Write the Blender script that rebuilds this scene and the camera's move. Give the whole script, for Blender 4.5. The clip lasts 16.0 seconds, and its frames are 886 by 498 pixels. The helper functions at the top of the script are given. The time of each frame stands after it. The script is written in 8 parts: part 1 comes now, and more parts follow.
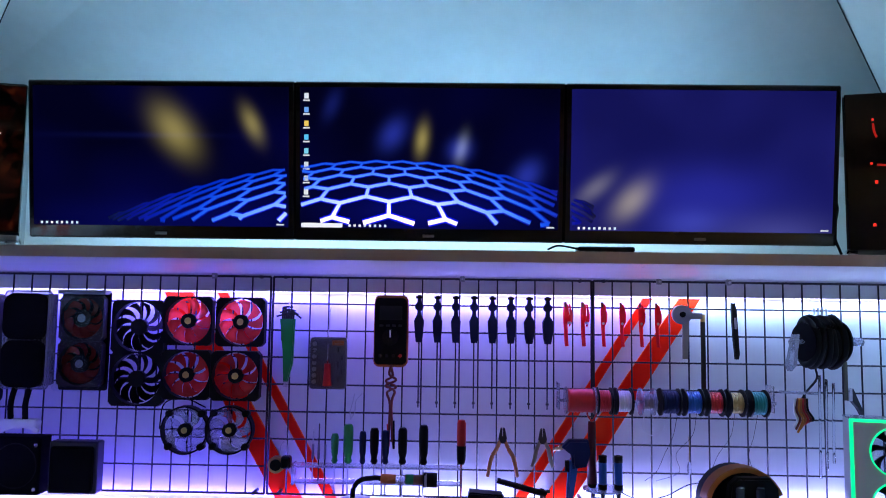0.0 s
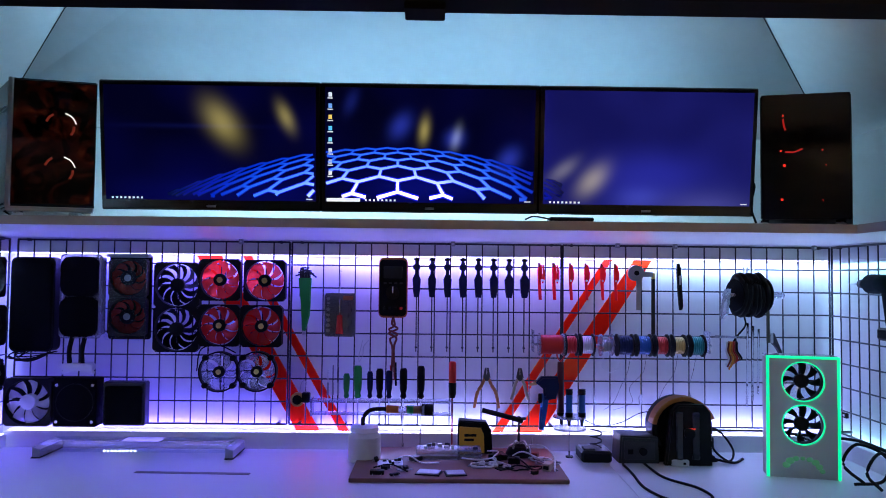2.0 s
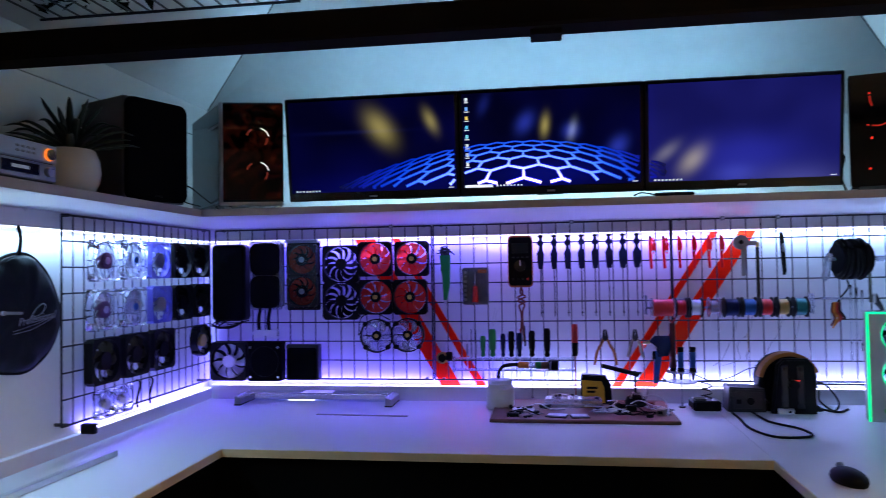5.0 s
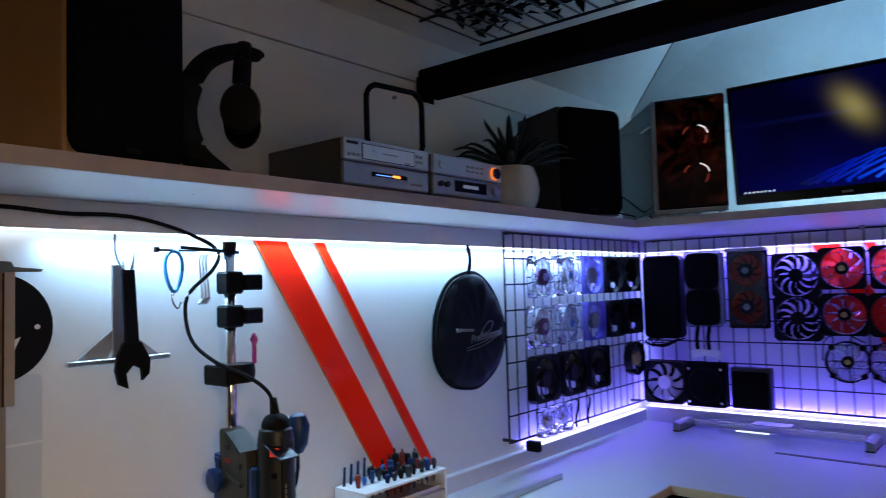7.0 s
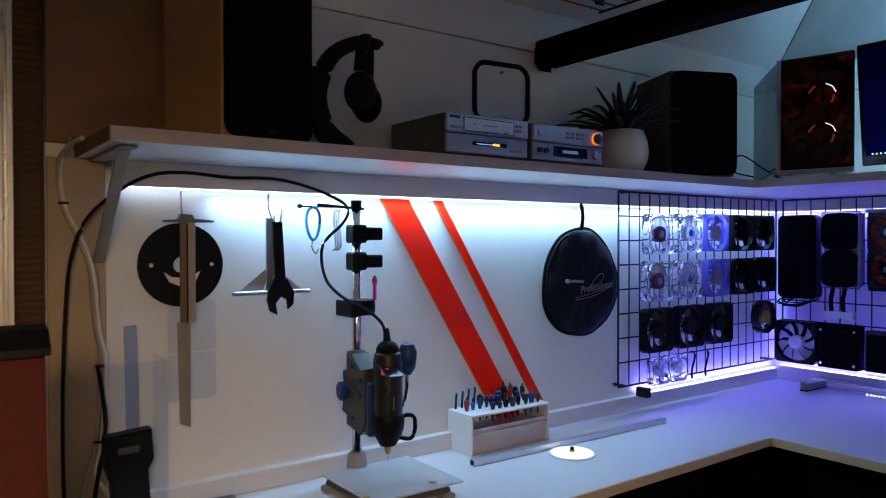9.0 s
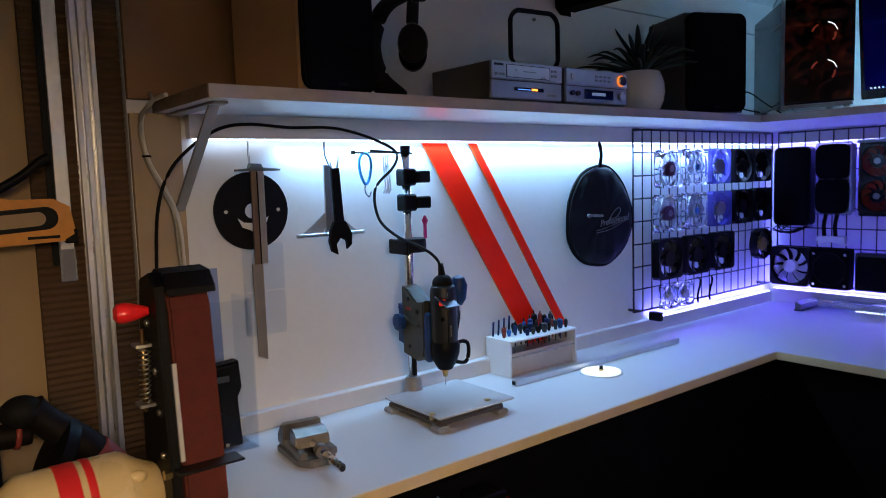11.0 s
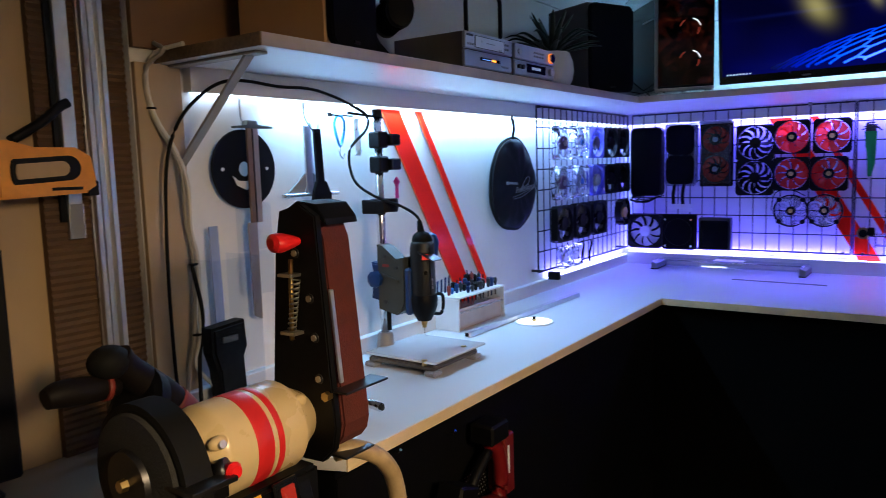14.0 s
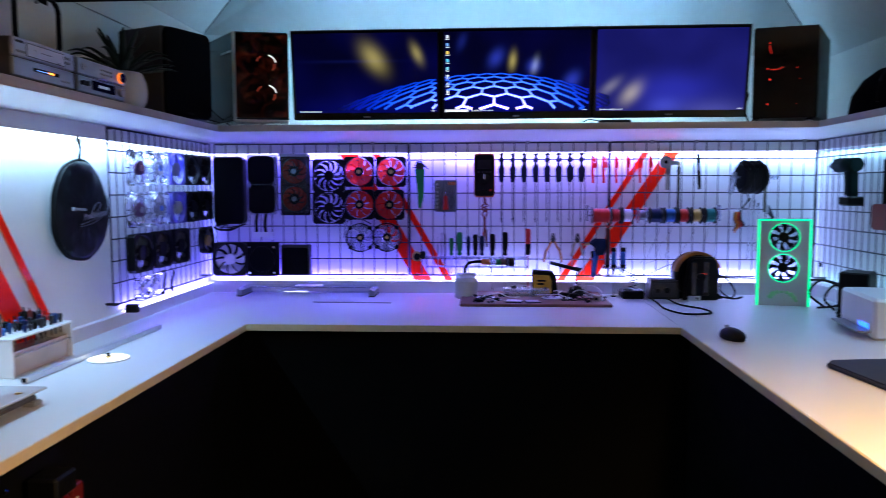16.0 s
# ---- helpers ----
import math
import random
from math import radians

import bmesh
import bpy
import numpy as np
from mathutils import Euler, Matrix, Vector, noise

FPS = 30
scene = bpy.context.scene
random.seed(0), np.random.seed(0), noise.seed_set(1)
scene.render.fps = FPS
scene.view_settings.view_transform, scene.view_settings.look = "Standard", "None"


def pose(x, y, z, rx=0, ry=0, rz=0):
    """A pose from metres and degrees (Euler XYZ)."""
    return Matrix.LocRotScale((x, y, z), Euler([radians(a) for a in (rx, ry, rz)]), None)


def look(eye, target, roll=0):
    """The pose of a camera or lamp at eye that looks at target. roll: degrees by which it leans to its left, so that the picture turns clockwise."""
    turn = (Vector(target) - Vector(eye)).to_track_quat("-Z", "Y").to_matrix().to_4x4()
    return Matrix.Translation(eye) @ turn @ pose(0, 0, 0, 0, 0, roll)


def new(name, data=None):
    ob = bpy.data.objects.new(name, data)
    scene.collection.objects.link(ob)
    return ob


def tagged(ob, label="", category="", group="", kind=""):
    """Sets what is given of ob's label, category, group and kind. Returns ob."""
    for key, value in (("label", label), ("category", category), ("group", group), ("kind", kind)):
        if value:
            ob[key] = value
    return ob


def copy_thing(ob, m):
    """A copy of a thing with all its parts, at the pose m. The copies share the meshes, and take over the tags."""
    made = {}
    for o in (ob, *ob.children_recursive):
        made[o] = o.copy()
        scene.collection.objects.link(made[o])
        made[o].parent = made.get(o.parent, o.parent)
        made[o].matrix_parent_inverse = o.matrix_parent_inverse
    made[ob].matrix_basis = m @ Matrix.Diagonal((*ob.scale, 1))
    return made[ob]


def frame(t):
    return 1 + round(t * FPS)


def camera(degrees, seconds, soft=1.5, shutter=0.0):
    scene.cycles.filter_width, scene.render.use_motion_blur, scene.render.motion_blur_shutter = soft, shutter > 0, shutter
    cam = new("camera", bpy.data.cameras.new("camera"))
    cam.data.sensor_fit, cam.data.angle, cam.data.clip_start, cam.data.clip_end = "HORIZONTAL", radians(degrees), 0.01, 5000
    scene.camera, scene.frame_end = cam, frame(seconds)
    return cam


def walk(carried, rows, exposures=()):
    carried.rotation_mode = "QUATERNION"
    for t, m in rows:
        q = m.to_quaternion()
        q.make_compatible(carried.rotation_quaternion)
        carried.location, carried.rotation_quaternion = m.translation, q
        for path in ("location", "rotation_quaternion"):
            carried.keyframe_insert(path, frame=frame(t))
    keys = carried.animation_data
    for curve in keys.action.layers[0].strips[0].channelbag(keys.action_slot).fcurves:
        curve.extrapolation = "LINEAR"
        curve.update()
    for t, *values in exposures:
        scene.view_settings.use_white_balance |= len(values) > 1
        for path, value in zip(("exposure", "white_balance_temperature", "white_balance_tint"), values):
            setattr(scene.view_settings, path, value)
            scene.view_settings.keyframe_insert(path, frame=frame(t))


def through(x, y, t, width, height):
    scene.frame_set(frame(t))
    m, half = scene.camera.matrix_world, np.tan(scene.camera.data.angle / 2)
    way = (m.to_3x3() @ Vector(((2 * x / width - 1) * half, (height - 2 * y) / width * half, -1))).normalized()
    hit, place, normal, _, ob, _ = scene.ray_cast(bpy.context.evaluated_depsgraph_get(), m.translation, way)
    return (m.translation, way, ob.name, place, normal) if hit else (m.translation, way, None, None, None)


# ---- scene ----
cam = camera(63.2, 16.0, soft=0.7, shutter=0.4)
PATH = [
    (0, (1.456, -2.044, 1.49), (1.415, -0.052, 1.659), 0.8),
    (0.5, (1.456, -2.073, 1.475), (1.411, -0.077, 1.605), 1.0),
    (1, (1.441, -2.142, 1.476), (1.424, -0.148, 1.63), 0.4),
    (1.5, (1.404, -2.269, 1.475), (1.438, -0.271, 1.566), -0.4),
    (2, (1.407, -2.405, 1.465), (1.433, -0.407, 1.545), 0.6),
    (2.5, (1.442, -2.498, 1.453), (1.448, -0.498, 1.504), 0.6),
    (3, (1.448, -2.606, 1.438), (1.398, -0.607, 1.489), 0.8),
    (3.2, (1.44, -2.654, 1.429), (1.38, -0.655, 1.48), 0.7),
    (5.3, (1.376, -2.783, 1.402), (0.96, -0.828, 1.463), -1.6),
    (5.5, (1.368, -2.758, 1.406), (0.83, -0.832, 1.454), -1.6),
    (6, (1.346, -2.716, 1.408), (0.503, -0.904, 1.481), -1.0),
    (6.5, (1.289, -2.677, 1.417), (0.199, -1.003, 1.512), -1.5),
    (7, (1.216, -2.626, 1.427), (-0.065, -1.094, 1.532), -1.6),
    (7.5, (1.166, -2.567, 1.438), (-0.238, -1.144, 1.502), -1.3),
    (8, (1.263, -2.579, 1.439), (-0.259, -1.282, 1.465), -0.3),
    (8.5, (1.392, -2.612, 1.431), (-0.186, -1.382, 1.458), -0.5),
    (9, (1.48, -2.658, 1.432), (-0.135, -1.479, 1.406), -0.1),
    (9.2, (1.509, -2.674, 1.429), (-0.125, -1.52, 1.387), 0.2),
    (11.3, (1.463, -2.936, 1.438), (-0.049, -1.65, 1.197), -2.3),
    (11.5, (1.414, -2.985, 1.432), (-0.012, -1.607, 1.171), -2.8),
    (12, (1.388, -3.051, 1.403), (0.029, -1.621, 1.076), -1.9),
    (12.5, (1.371, -3.112, 1.369), (0.042, -1.643, 1.091), -2.1),
    (13, (1.346, -3.177, 1.364), (0.098, -1.636, 1.104), -2.4),
    (13.5, (1.313, -3.223, 1.372), (0.087, -1.66, 1.14), -1.4),
    (14, (1.24, -3.252, 1.377), (0.097, -1.627, 1.148), -1.7),
    (14.5, (1.201, -3.257, 1.373), (0.311, -1.478, 1.168), -1.2),
    (15, (1.212, -3.267, 1.379), (0.606, -1.37, 1.2), -1.175),
    (15.5, (1.24, -3.269, 1.369), (0.892, -1.306, 1.213), -0.85),
    (16, (1.278, -3.273, 1.368), (1.164, -1.283, 1.205), -0.15),
]
walk(cam, [(t, look(eye, target, roll)) for t, eye, target, roll in PATH], exposures=[(0, 0.05, 6200, 10), (3.2, 0.12, 6200, 10), (5.5, 0.1, 6250, 8), (7.0, -0.08, 6150, 9), (9.0, -0.18, 6100, 10), (11.3, 0.06, 5650, 9), (12.3, 0.28, 5650, 7.5), (14.0, 0.42, 5600, 7), (14.6, 0.36, 5500, 7), (15.3, 0.36, 5550, 8), (16.0, 0.44, 6050, 9)])

# ==== light ====
world = bpy.data.worlds.new("world")
scene.world = world
world.use_nodes = True
world.node_tree.nodes["Background"].inputs[0].default_value = (0.05, 0.06, 0.09, 1)
world.node_tree.nodes["Background"].inputs[1].default_value = 0.01


def strip_lamp(name, x, y, z, length, direction, watts, colour, along="x", width=0.012, spread=150):
    lamp = bpy.data.lights.new(name, "AREA")
    lamp.shape, lamp.size, lamp.size_y = "RECTANGLE", length, width
    lamp.energy, lamp.color = watts, colour
    lamp.spread = radians(spread)
    ob = new(name, lamp)
    d = Vector(direction).normalized()
    ax = Vector((1, 0, 0)) if along == "x" else Vector((0, 1, 0))
    zz = -d
    yy = zz.cross(ax).normalized()
    xx = yy.cross(zz).normalized()
    m = Matrix((xx, yy, zz)).transposed().to_4x4()
    m.translation = (x, y, z)
    ob.matrix_world = m
    return ob


WALL_W = 2.75          # inner width between the side walls
# strips under the shelf, shining down the wall
strip_lamp("led_back_top_lamp", 0.55, -0.016, 1.531, 1.06, (0, 0.0, -1), 4.2, (0.12, 0.085, 1.0))
strip_lamp("led_back_top_lamp", 1.55, -0.016, 1.531, 0.9, (0, -0.12, -1), 3.8, (0.24, 0.18, 1.0))
strip_lamp("led_back_top_lamp", 2.37, -0.016, 1.531, 0.72, (0, 0.0, -1), 2.0, (0.32, 0.5, 1.0))
strip_lamp("led_left_top_lamp", 0.021, -1.54, 1.531, 1.24, (0.15, 0, -1), 4.6, (0.4, 0.7, 1.0), "y")
strip_lamp("led_left_top_lamp", 0.021, -0.51, 1.531, 0.8, (0, 0, -1), 2.6, (0.3, 0.48, 1.0), "y")
strip_lamp("led_right_top_lamp", WALL_W - 0.014, -0.9, 1.531, 1.7, (0, 0, -1), 2.0, (0.36, 0.72, 1.0), "y")
# strips on the upstand, shining up the wall
strip_lamp("led_back_low_lamp", 0.6, -0.012, 0.962, 1.17, (0, 0.0, 1), 4.8, (0.11, 0.07, 1.0))
strip_lamp("led_back_low_lamp", 1.945, -0.012, 0.962, 1.51, (0, 0.0, 1), 5.3, (0.29, 0.31, 1.0))
strip_lamp("led_left_low_lamp", 0.012, -0.44, 0.95, 0.8, (0.0, 0, 1), 2.0, (0.14, 0.11, 1.0), "y")
strip_lamp("led_right_low_lamp", WALL_W - 0.012, -0.5, 0.962, 0.9, (0, 0, 1), 0.7, (0.36, 0.72, 1.0), "y")
# strip behind the monitors, washing the wall and the sloped ceiling
strip_lamp("led_monitor_lamp", 1.27, -0.5, 1.86, 1.7, (0, 0.75, 0.6), 6.2, (0.3, 0.66, 1.0), spread=175)
strip_lamp("led_monitor_low_lamp", 1.3, -0.5, 1.70, 1.7, (0, 1.0, -0.5), 7.0, (0.5, 0.82, 1.0), spread=175)
# warm room lamp behind the walker and a warm desk lamp over the end of the bench
bulb = bpy.data.lights.new("room_lamp", "AREA")
bulb.shape, bulb.size, bulb.energy, bulb.color, bulb.spread = "DISK", 0.3, 11.5, (1.0, 0.6, 0.22), radians(64)
room_lamp = new("room_lamp_glow", bulb)
room_lamp.matrix_world = look((2.08, -3.0, 2.24), (2.2, -2.35, 0.9))
desk = bpy.data.lights.new("desk_lamp", "AREA")
desk.shape, desk.size, desk.energy, desk.color, desk.spread = "DISK", 0.45, 10.0, (1.0, 0.66, 0.32), radians(82)
desk_lamp = new("desk_lamp_glow", desk)
desk_lamp.matrix_world = look((2.45, -3.1, 1.72), (1.3, -2.8, 0.72))

# ==== materials ====


def mat(name, colour, rough=0.5, metal=0.0, grain=0.12, scale=30.0, bump=0.05, trans=0.0, alpha=1.0, emit=None, strength=0.0, coat=0.0, spec=0.5, ior=1.45):
    m = bpy.data.materials.new(name)
    m.use_nodes = True
    nt = m.node_tree
    b = nt.nodes["Principled BSDF"]
    b.inputs["Specular IOR Level"].default_value = spec
    co = nt.nodes.new("ShaderNodeTexCoord")
    n1 = nt.nodes.new("ShaderNodeTexNoise")
    n1.inputs["Scale"].default_value, n1.inputs["Detail"].default_value = scale, 6
    n2 = nt.nodes.new("ShaderNodeTexNoise")
    n2.inputs["Scale"].default_value, n2.inputs["Detail"].default_value = max(scale * 0.12, 1.5), 3
    nt.links.new(co.outputs["Object"], n1.inputs["Vector"])
    nt.links.new(co.outputs["Object"], n2.inputs["Vector"])
    mix = nt.nodes.new("ShaderNodeMath")
    mix.operation = "MULTIPLY_ADD"
    nt.links.new(n1.outputs["Fac"], mix.inputs[0])
    mix.inputs[1].default_value = 0.5
    half = nt.nodes.new("ShaderNodeMath")
    half.operation = "MULTIPLY"
    half.inputs[1].default_value = 0.5
    nt.links.new(n2.outputs["Fac"], half.inputs[0])
    nt.links.new(half.outputs[0], mix.inputs[2])
    ramp = nt.nodes.new("ShaderNodeMapRange")
    ramp.inputs["From Min"].default_value, ramp.inputs["From Max"].default_value = 0.3, 0.7
    ramp.inputs["To Min"].default_value, ramp.inputs["To Max"].default_value = 1 - grain, 1 + grain
    nt.links.new(mix.outputs[0], ramp.inputs["Value"])
    tint = nt.nodes.new("ShaderNodeVectorMath")
    tint.operation = "SCALE"
    tint.inputs[0].default_value = colour
    nt.links.new(ramp.outputs[0], tint.inputs["Scale"])
    nt.links.new(tint.outputs[0], b.inputs["Base Color"])
    rr = nt.nodes.new("ShaderNodeMapRange")
    rr.inputs["From Min"].default_value, rr.inputs["From Max"].default_value = 0.3, 0.7
    rr.inputs["To Min"].default_value, rr.inputs["To Max"].default_value = max(rough - 0.08, 0.02), min(rough + 0.1, 1)
    nt.links.new(mix.outputs[0], rr.inputs["Value"])
    nt.links.new(rr.outputs[0], b.inputs["Roughness"])
    b.inputs["Metallic"].default_value = metal
    b.inputs["Transmission Weight"].default_value = trans
    b.inputs["Alpha"].default_value = alpha
    b.inputs["Coat Weight"].default_value = coat
    b.inputs["IOR"].default_value = ior
    if bump:
        bp = nt.nodes.new("ShaderNodeBump")
        bp.inputs["Strength"].default_value, bp.inputs["Distance"].default_value = bump, 0.002
        nt.links.new(n1.outputs["Fac"], bp.inputs["Height"])
        nt.links.new(bp.outputs[0], b.inputs["Normal"])
    if emit:
        b.inputs["Emission Color"].default_value = (*emit, 1)
        b.inputs["Emission Strength"].default_value = strength
    return m


WALL = mat("painted_wall_board", (0.72, 0.72, 0.72), 0.45, grain=0.03, scale=60, bump=0.02)
PLASTER = mat("white_plaster", (0.7, 0.71, 0.72), 0.7, grain=0.05, scale=25, bump=0.06)
COUNTER = mat("white_laminate", (0.66, 0.66, 0.68), 0.34, grain=0.025, scale=9, bump=0)
EDGE = mat("pale_edge_band", (0.74, 0.58, 0.34), 0.4, grain=0.06, scale=60, bump=0.02)
SHELF = mat("white_shelf_board", (0.66, 0.65, 0.66), 0.35, grain=0.04, scale=40, bump=0.02)
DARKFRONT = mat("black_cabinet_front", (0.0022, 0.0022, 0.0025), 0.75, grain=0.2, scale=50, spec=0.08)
FLOOR = mat("dark_floor", (0.012, 0.011, 0.01), 0.6, grain=0.3, scale=12)
WIRE = mat("black_coated_wire", (0.008, 0.008, 0.02), 0.4, grain=0.1)
BLACK = mat("black_plastic", (0.003, 0.003, 0.004), 0.5, grain=0.2, scale=90, spec=0.2)
BLACKGLOSS = mat("glossy_black_plastic", (0.004, 0.004, 0.005), 0.2, grain=0.1, coat=0.3)
BLACKFAB = mat("black_fabric", (0.0035, 0.0035, 0.005), 0.9, grain=0.3, scale=260, bump=0.3, spec=0.08)
RUBBER = mat("black_rubber", (0.006, 0.006, 0.006), 0.7, grain=0.2, spec=0.2)
DARKMETAL = mat("dark_steel", (0.06, 0.06, 0.065), 0.35, 0.9, grain=0.2)
STEEL = mat("brushed_steel", (0.55, 0.55, 0.56), 0.3, 1.0, grain=0.12, scale=80)
CHROME = mat("chrome", (0.75, 0.75, 0.77), 0.1, 1.0, grain=0.04)
ALU = mat("aluminium", (0.6, 0.6, 0.62), 0.35, 0.9, grain=0.1, scale=70)
REDACRYL = mat("red_acrylic", (0.95, 0.018, 0.004), 0.05, grain=0.03, spec=0.22, bump=0)
RED = mat("red_plastic", (0.62, 0.02, 0.02), 0.35, grain=0.08)
DARKRED = mat("dull_red_plastic", (0.2, 0.03, 0.02), 0.45, grain=0.2)
ORANGE = mat("orange_plastic", (0.6, 0.17, 0.02), 0.4, grain=0.1)
YELLOW = mat("yellow_plastic", (0.75, 0.42, 0.03), 0.4, grain=0.1)
GREEN = mat("green_plastic", (0.02, 0.3, 0.07), 0.35, grain=0.1)
DGREEN = mat("teal_plastic", (0.01, 0.2, 0.19), 0.4, grain=0.1)
BLUEP = mat("blue_plastic", (0.02, 0.12, 0.45), 0.35, grain=0.1)
NAVY = mat("navy_plastic", (0.012, 0.022, 0.08), 0.5, grain=0.1, spec=0.15)
WHITEP = mat("white_plastic", (0.75, 0.75, 0.76), 0.35, grain=0.03)
GREYP = mat("grey_plastic", (0.28, 0.28, 0.3), 0.4, grain=0.08)
CREAM = mat("cream_enamel", (0.64, 0.49, 0.25), 0.28, grain=0.07, coat=0.3)
GOLD = mat("gold_wire", (0.6, 0.42, 0.12), 0.4, 0.4, grain=0.2)
BRASS = mat("brass", (0.55, 0.4, 0.16), 0.3, 1.0, grain=0.1)
CLEAR = mat("clear_plastic", (0.92, 0.94, 1.0), 0.06, grain=0.0, bump=0, trans=1.0, ior=1.3)
CLEARBLADE = mat("clear_blade_plastic", (0.85, 0.88, 0.98), 0.12, grain=0.0, bump=0, trans=0.75, ior=1.3)
PURPLEBLADE = mat("violet_blade_plastic", (0.3, 0.28, 0.9), 0.12, grain=0.0, bump=0, trans=0.6, ior=1.3)
CORRWOOD = mat("brown_rough_board", (0.085, 0.048, 0.022), 0.75, grain=0.3, scale=18, bump=0.3)
SANDBELT = mat("oxide_sanding_belt", (0.085, 0.015, 0.01), 0.9, grain=0.25, scale=400, bump=0.4)
STONE = mat("grinding_stone", (0.03, 0.03, 0.03), 0.9, grain=0.3, scale=300, bump=0.5)
WOODBOARD = mat("brown_work_board", (0.2, 0.09, 0.06), 0.5, grain=0.2, scale=20, bump=0.1)
BEAMWOOD = mat("dark_stained_beam", (0.007, 0.0055, 0.005), 0.85, grain=0.3, scale=12, bump=0.2, spec=0.1)
TANSIDE = mat("tan_veneer", (0.36, 0.2, 0.08), 0.5, grain=0.12, scale=9, bump=0.04)
LEAF = mat("succulent_leaf", (0.018, 0.034, 0.024), 0.5, grain=0.25, scale=40)
CERAMIC = mat("white_ceramic", (0.72, 0.7, 0.7), 0.12, grain=0.02, bump=0, coat=0.4)



def thin_plastic(name, colour, through=0.6, gloss=0.12):
    """Thin coloured plastic that light shines through."""
    m = bpy.data.materials.new(name)
    m.use_nodes = True
    nt = m.node_tree
    nt.nodes.remove(nt.nodes["Principled BSDF"])
    co, no = nt.nodes.new("ShaderNodeTexCoord"), nt.nodes.new("ShaderNodeTexNoise")
    no.inputs["Scale"].default_value = 40
    nt.links.new(co.outputs["Object"], no.inputs["Vector"])
    mr = nt.nodes.new("ShaderNodeMapRange")
    mr.inputs["To Min"].default_value, mr.inputs["To Max"].default_value = 0.9, 1.1
    nt.links.new(no.outputs["Fac"], mr.inputs["Value"])
    sc = nt.nodes.new("ShaderNodeVectorMath")
    sc.operation = "SCALE"
    sc.inputs[0].default_value = colour
    nt.links.new(mr.outputs[0], sc.inputs["Scale"])
    d, tr, g = (nt.nodes.new("ShaderNodeBsdf" + k) for k in ("Diffuse", "Translucent", "Glossy"))
    g.inputs["Roughness"].default_value = 0.25
    nt.links.new(sc.outputs[0], d.inputs["Color"])
    nt.links.new(sc.outputs[0], tr.inputs["Color"])
    a, b = nt.nodes.new("ShaderNodeMixShader"), nt.nodes.new("ShaderNodeMixShader")
    a.inputs[0].default_value, b.inputs[0].default_value = through, gloss * 0.4
    nt.links.new(d.outputs[0], a.inputs[1])
    nt.links.new(tr.outputs[0], a.inputs[2])
    nt.links.new(a.outputs[0], b.inputs[1])
    nt.links.new(g.outputs[0], b.inputs[2])
    nt.links.new(b.outputs[0], nt.nodes["Material Output"].inputs["Surface"])
    return m


def film(name, tint, shine=0.09, rough=0.08):
    """Thin clear sheet: mostly see-through with a faint gloss."""
    m = bpy.data.materials.new(name)
    m.use_nodes = True
    nt = m.node_tree
    nt.nodes.remove(nt.nodes["Principled BSDF"])
    tr, g, mx = nt.nodes.new("ShaderNodeBsdfTransparent"), nt.nodes.new("ShaderNodeBsdfGlossy"), nt.nodes.new("ShaderNodeMixShader")
    tr.inputs["Color"].default_value = (*tint, 1)
    g.inputs["Roughness"].default_value = rough
    no, mr = nt.nodes.new("ShaderNodeTexNoise"), nt.nodes.new("ShaderNodeMapRange")
    no.inputs["Scale"].default_value = 25
    mr.inputs["To Min"].default_value, mr.inputs["To Max"].default_value = shine * 0.5, shine * 1.5
    nt.links.new(no.outputs["Fac"], mr.inputs["Value"])
    nt.links.new(mr.outputs[0], mx.inputs[0])
    nt.links.new(tr.outputs[0], mx.inputs[1])
    nt.links.new(g.outputs[0], mx.inputs[2])
    nt.links.new(mx.outputs[0], nt.nodes["Material Output"].inputs["Surface"])
    return m


FILM = film("clear_sheet", (0.9, 0.93, 0.97))
FILM_DULL = film("clear_box_lid", (0.93, 0.95, 0.98), 0.012, 0.2)

# ==== building helpers ====


def link(name, bm, material, parent=None, smooth=False):
    me = bpy.data.meshes.new(name)
    bm.normal_update()
    bm.to_mesh(me)
    bm.free()
    me.materials.append(material)
    if smooth:
        for p in me.polygons:
            p.use_smooth = True
    ob = new(name, me)
    ob.parent = parent
    return ob


def part(name, bm, material, parent, label="", smooth=False):
    ob = link(name, bm, material, parent, smooth)
    return tagged(ob, label) if label else ob


def thing(name, m, label, category, group="", kind=""):
    ob = new(name)
    ob.empty_display_size = 0.02
    ob.matrix_world = m if isinstance(m, Matrix) else pose(*m)
    return tagged(ob, label, category, group, kind)


def solid(name, bm, material, m, label, category, group="", kind="", smooth=False):
    ob = link(name, bm, material, None, smooth)
    ob.matrix_world = m if isinstance(m, Matrix) else pose(*m)
    return tagged(ob, label, category, group, kind)


def box(x0, x1, y0, y1, z0, z1, bevel=0.0, bm=None, seg=1, m=None):
    bm = bm or bmesh.new()
    c = Matrix.Translation(((x0 + x1) / 2, (y0 + y1) / 2, (z0 + z1) / 2)) @ Matrix.Diagonal((abs(x1 - x0), abs(y1 - y0), abs(z1 - z0), 1))
    if m is not None:
        c = m @ c
    made = bmesh.ops.create_cube(bm, size=1, matrix=c)["verts"]
    if bevel:
        edges = list({e for v in made for e in v.link_edges})
        bmesh.ops.bevel(bm, geom=edges, offset=bevel, segments=seg, affect="EDGES", profile=0.6)
    return bm


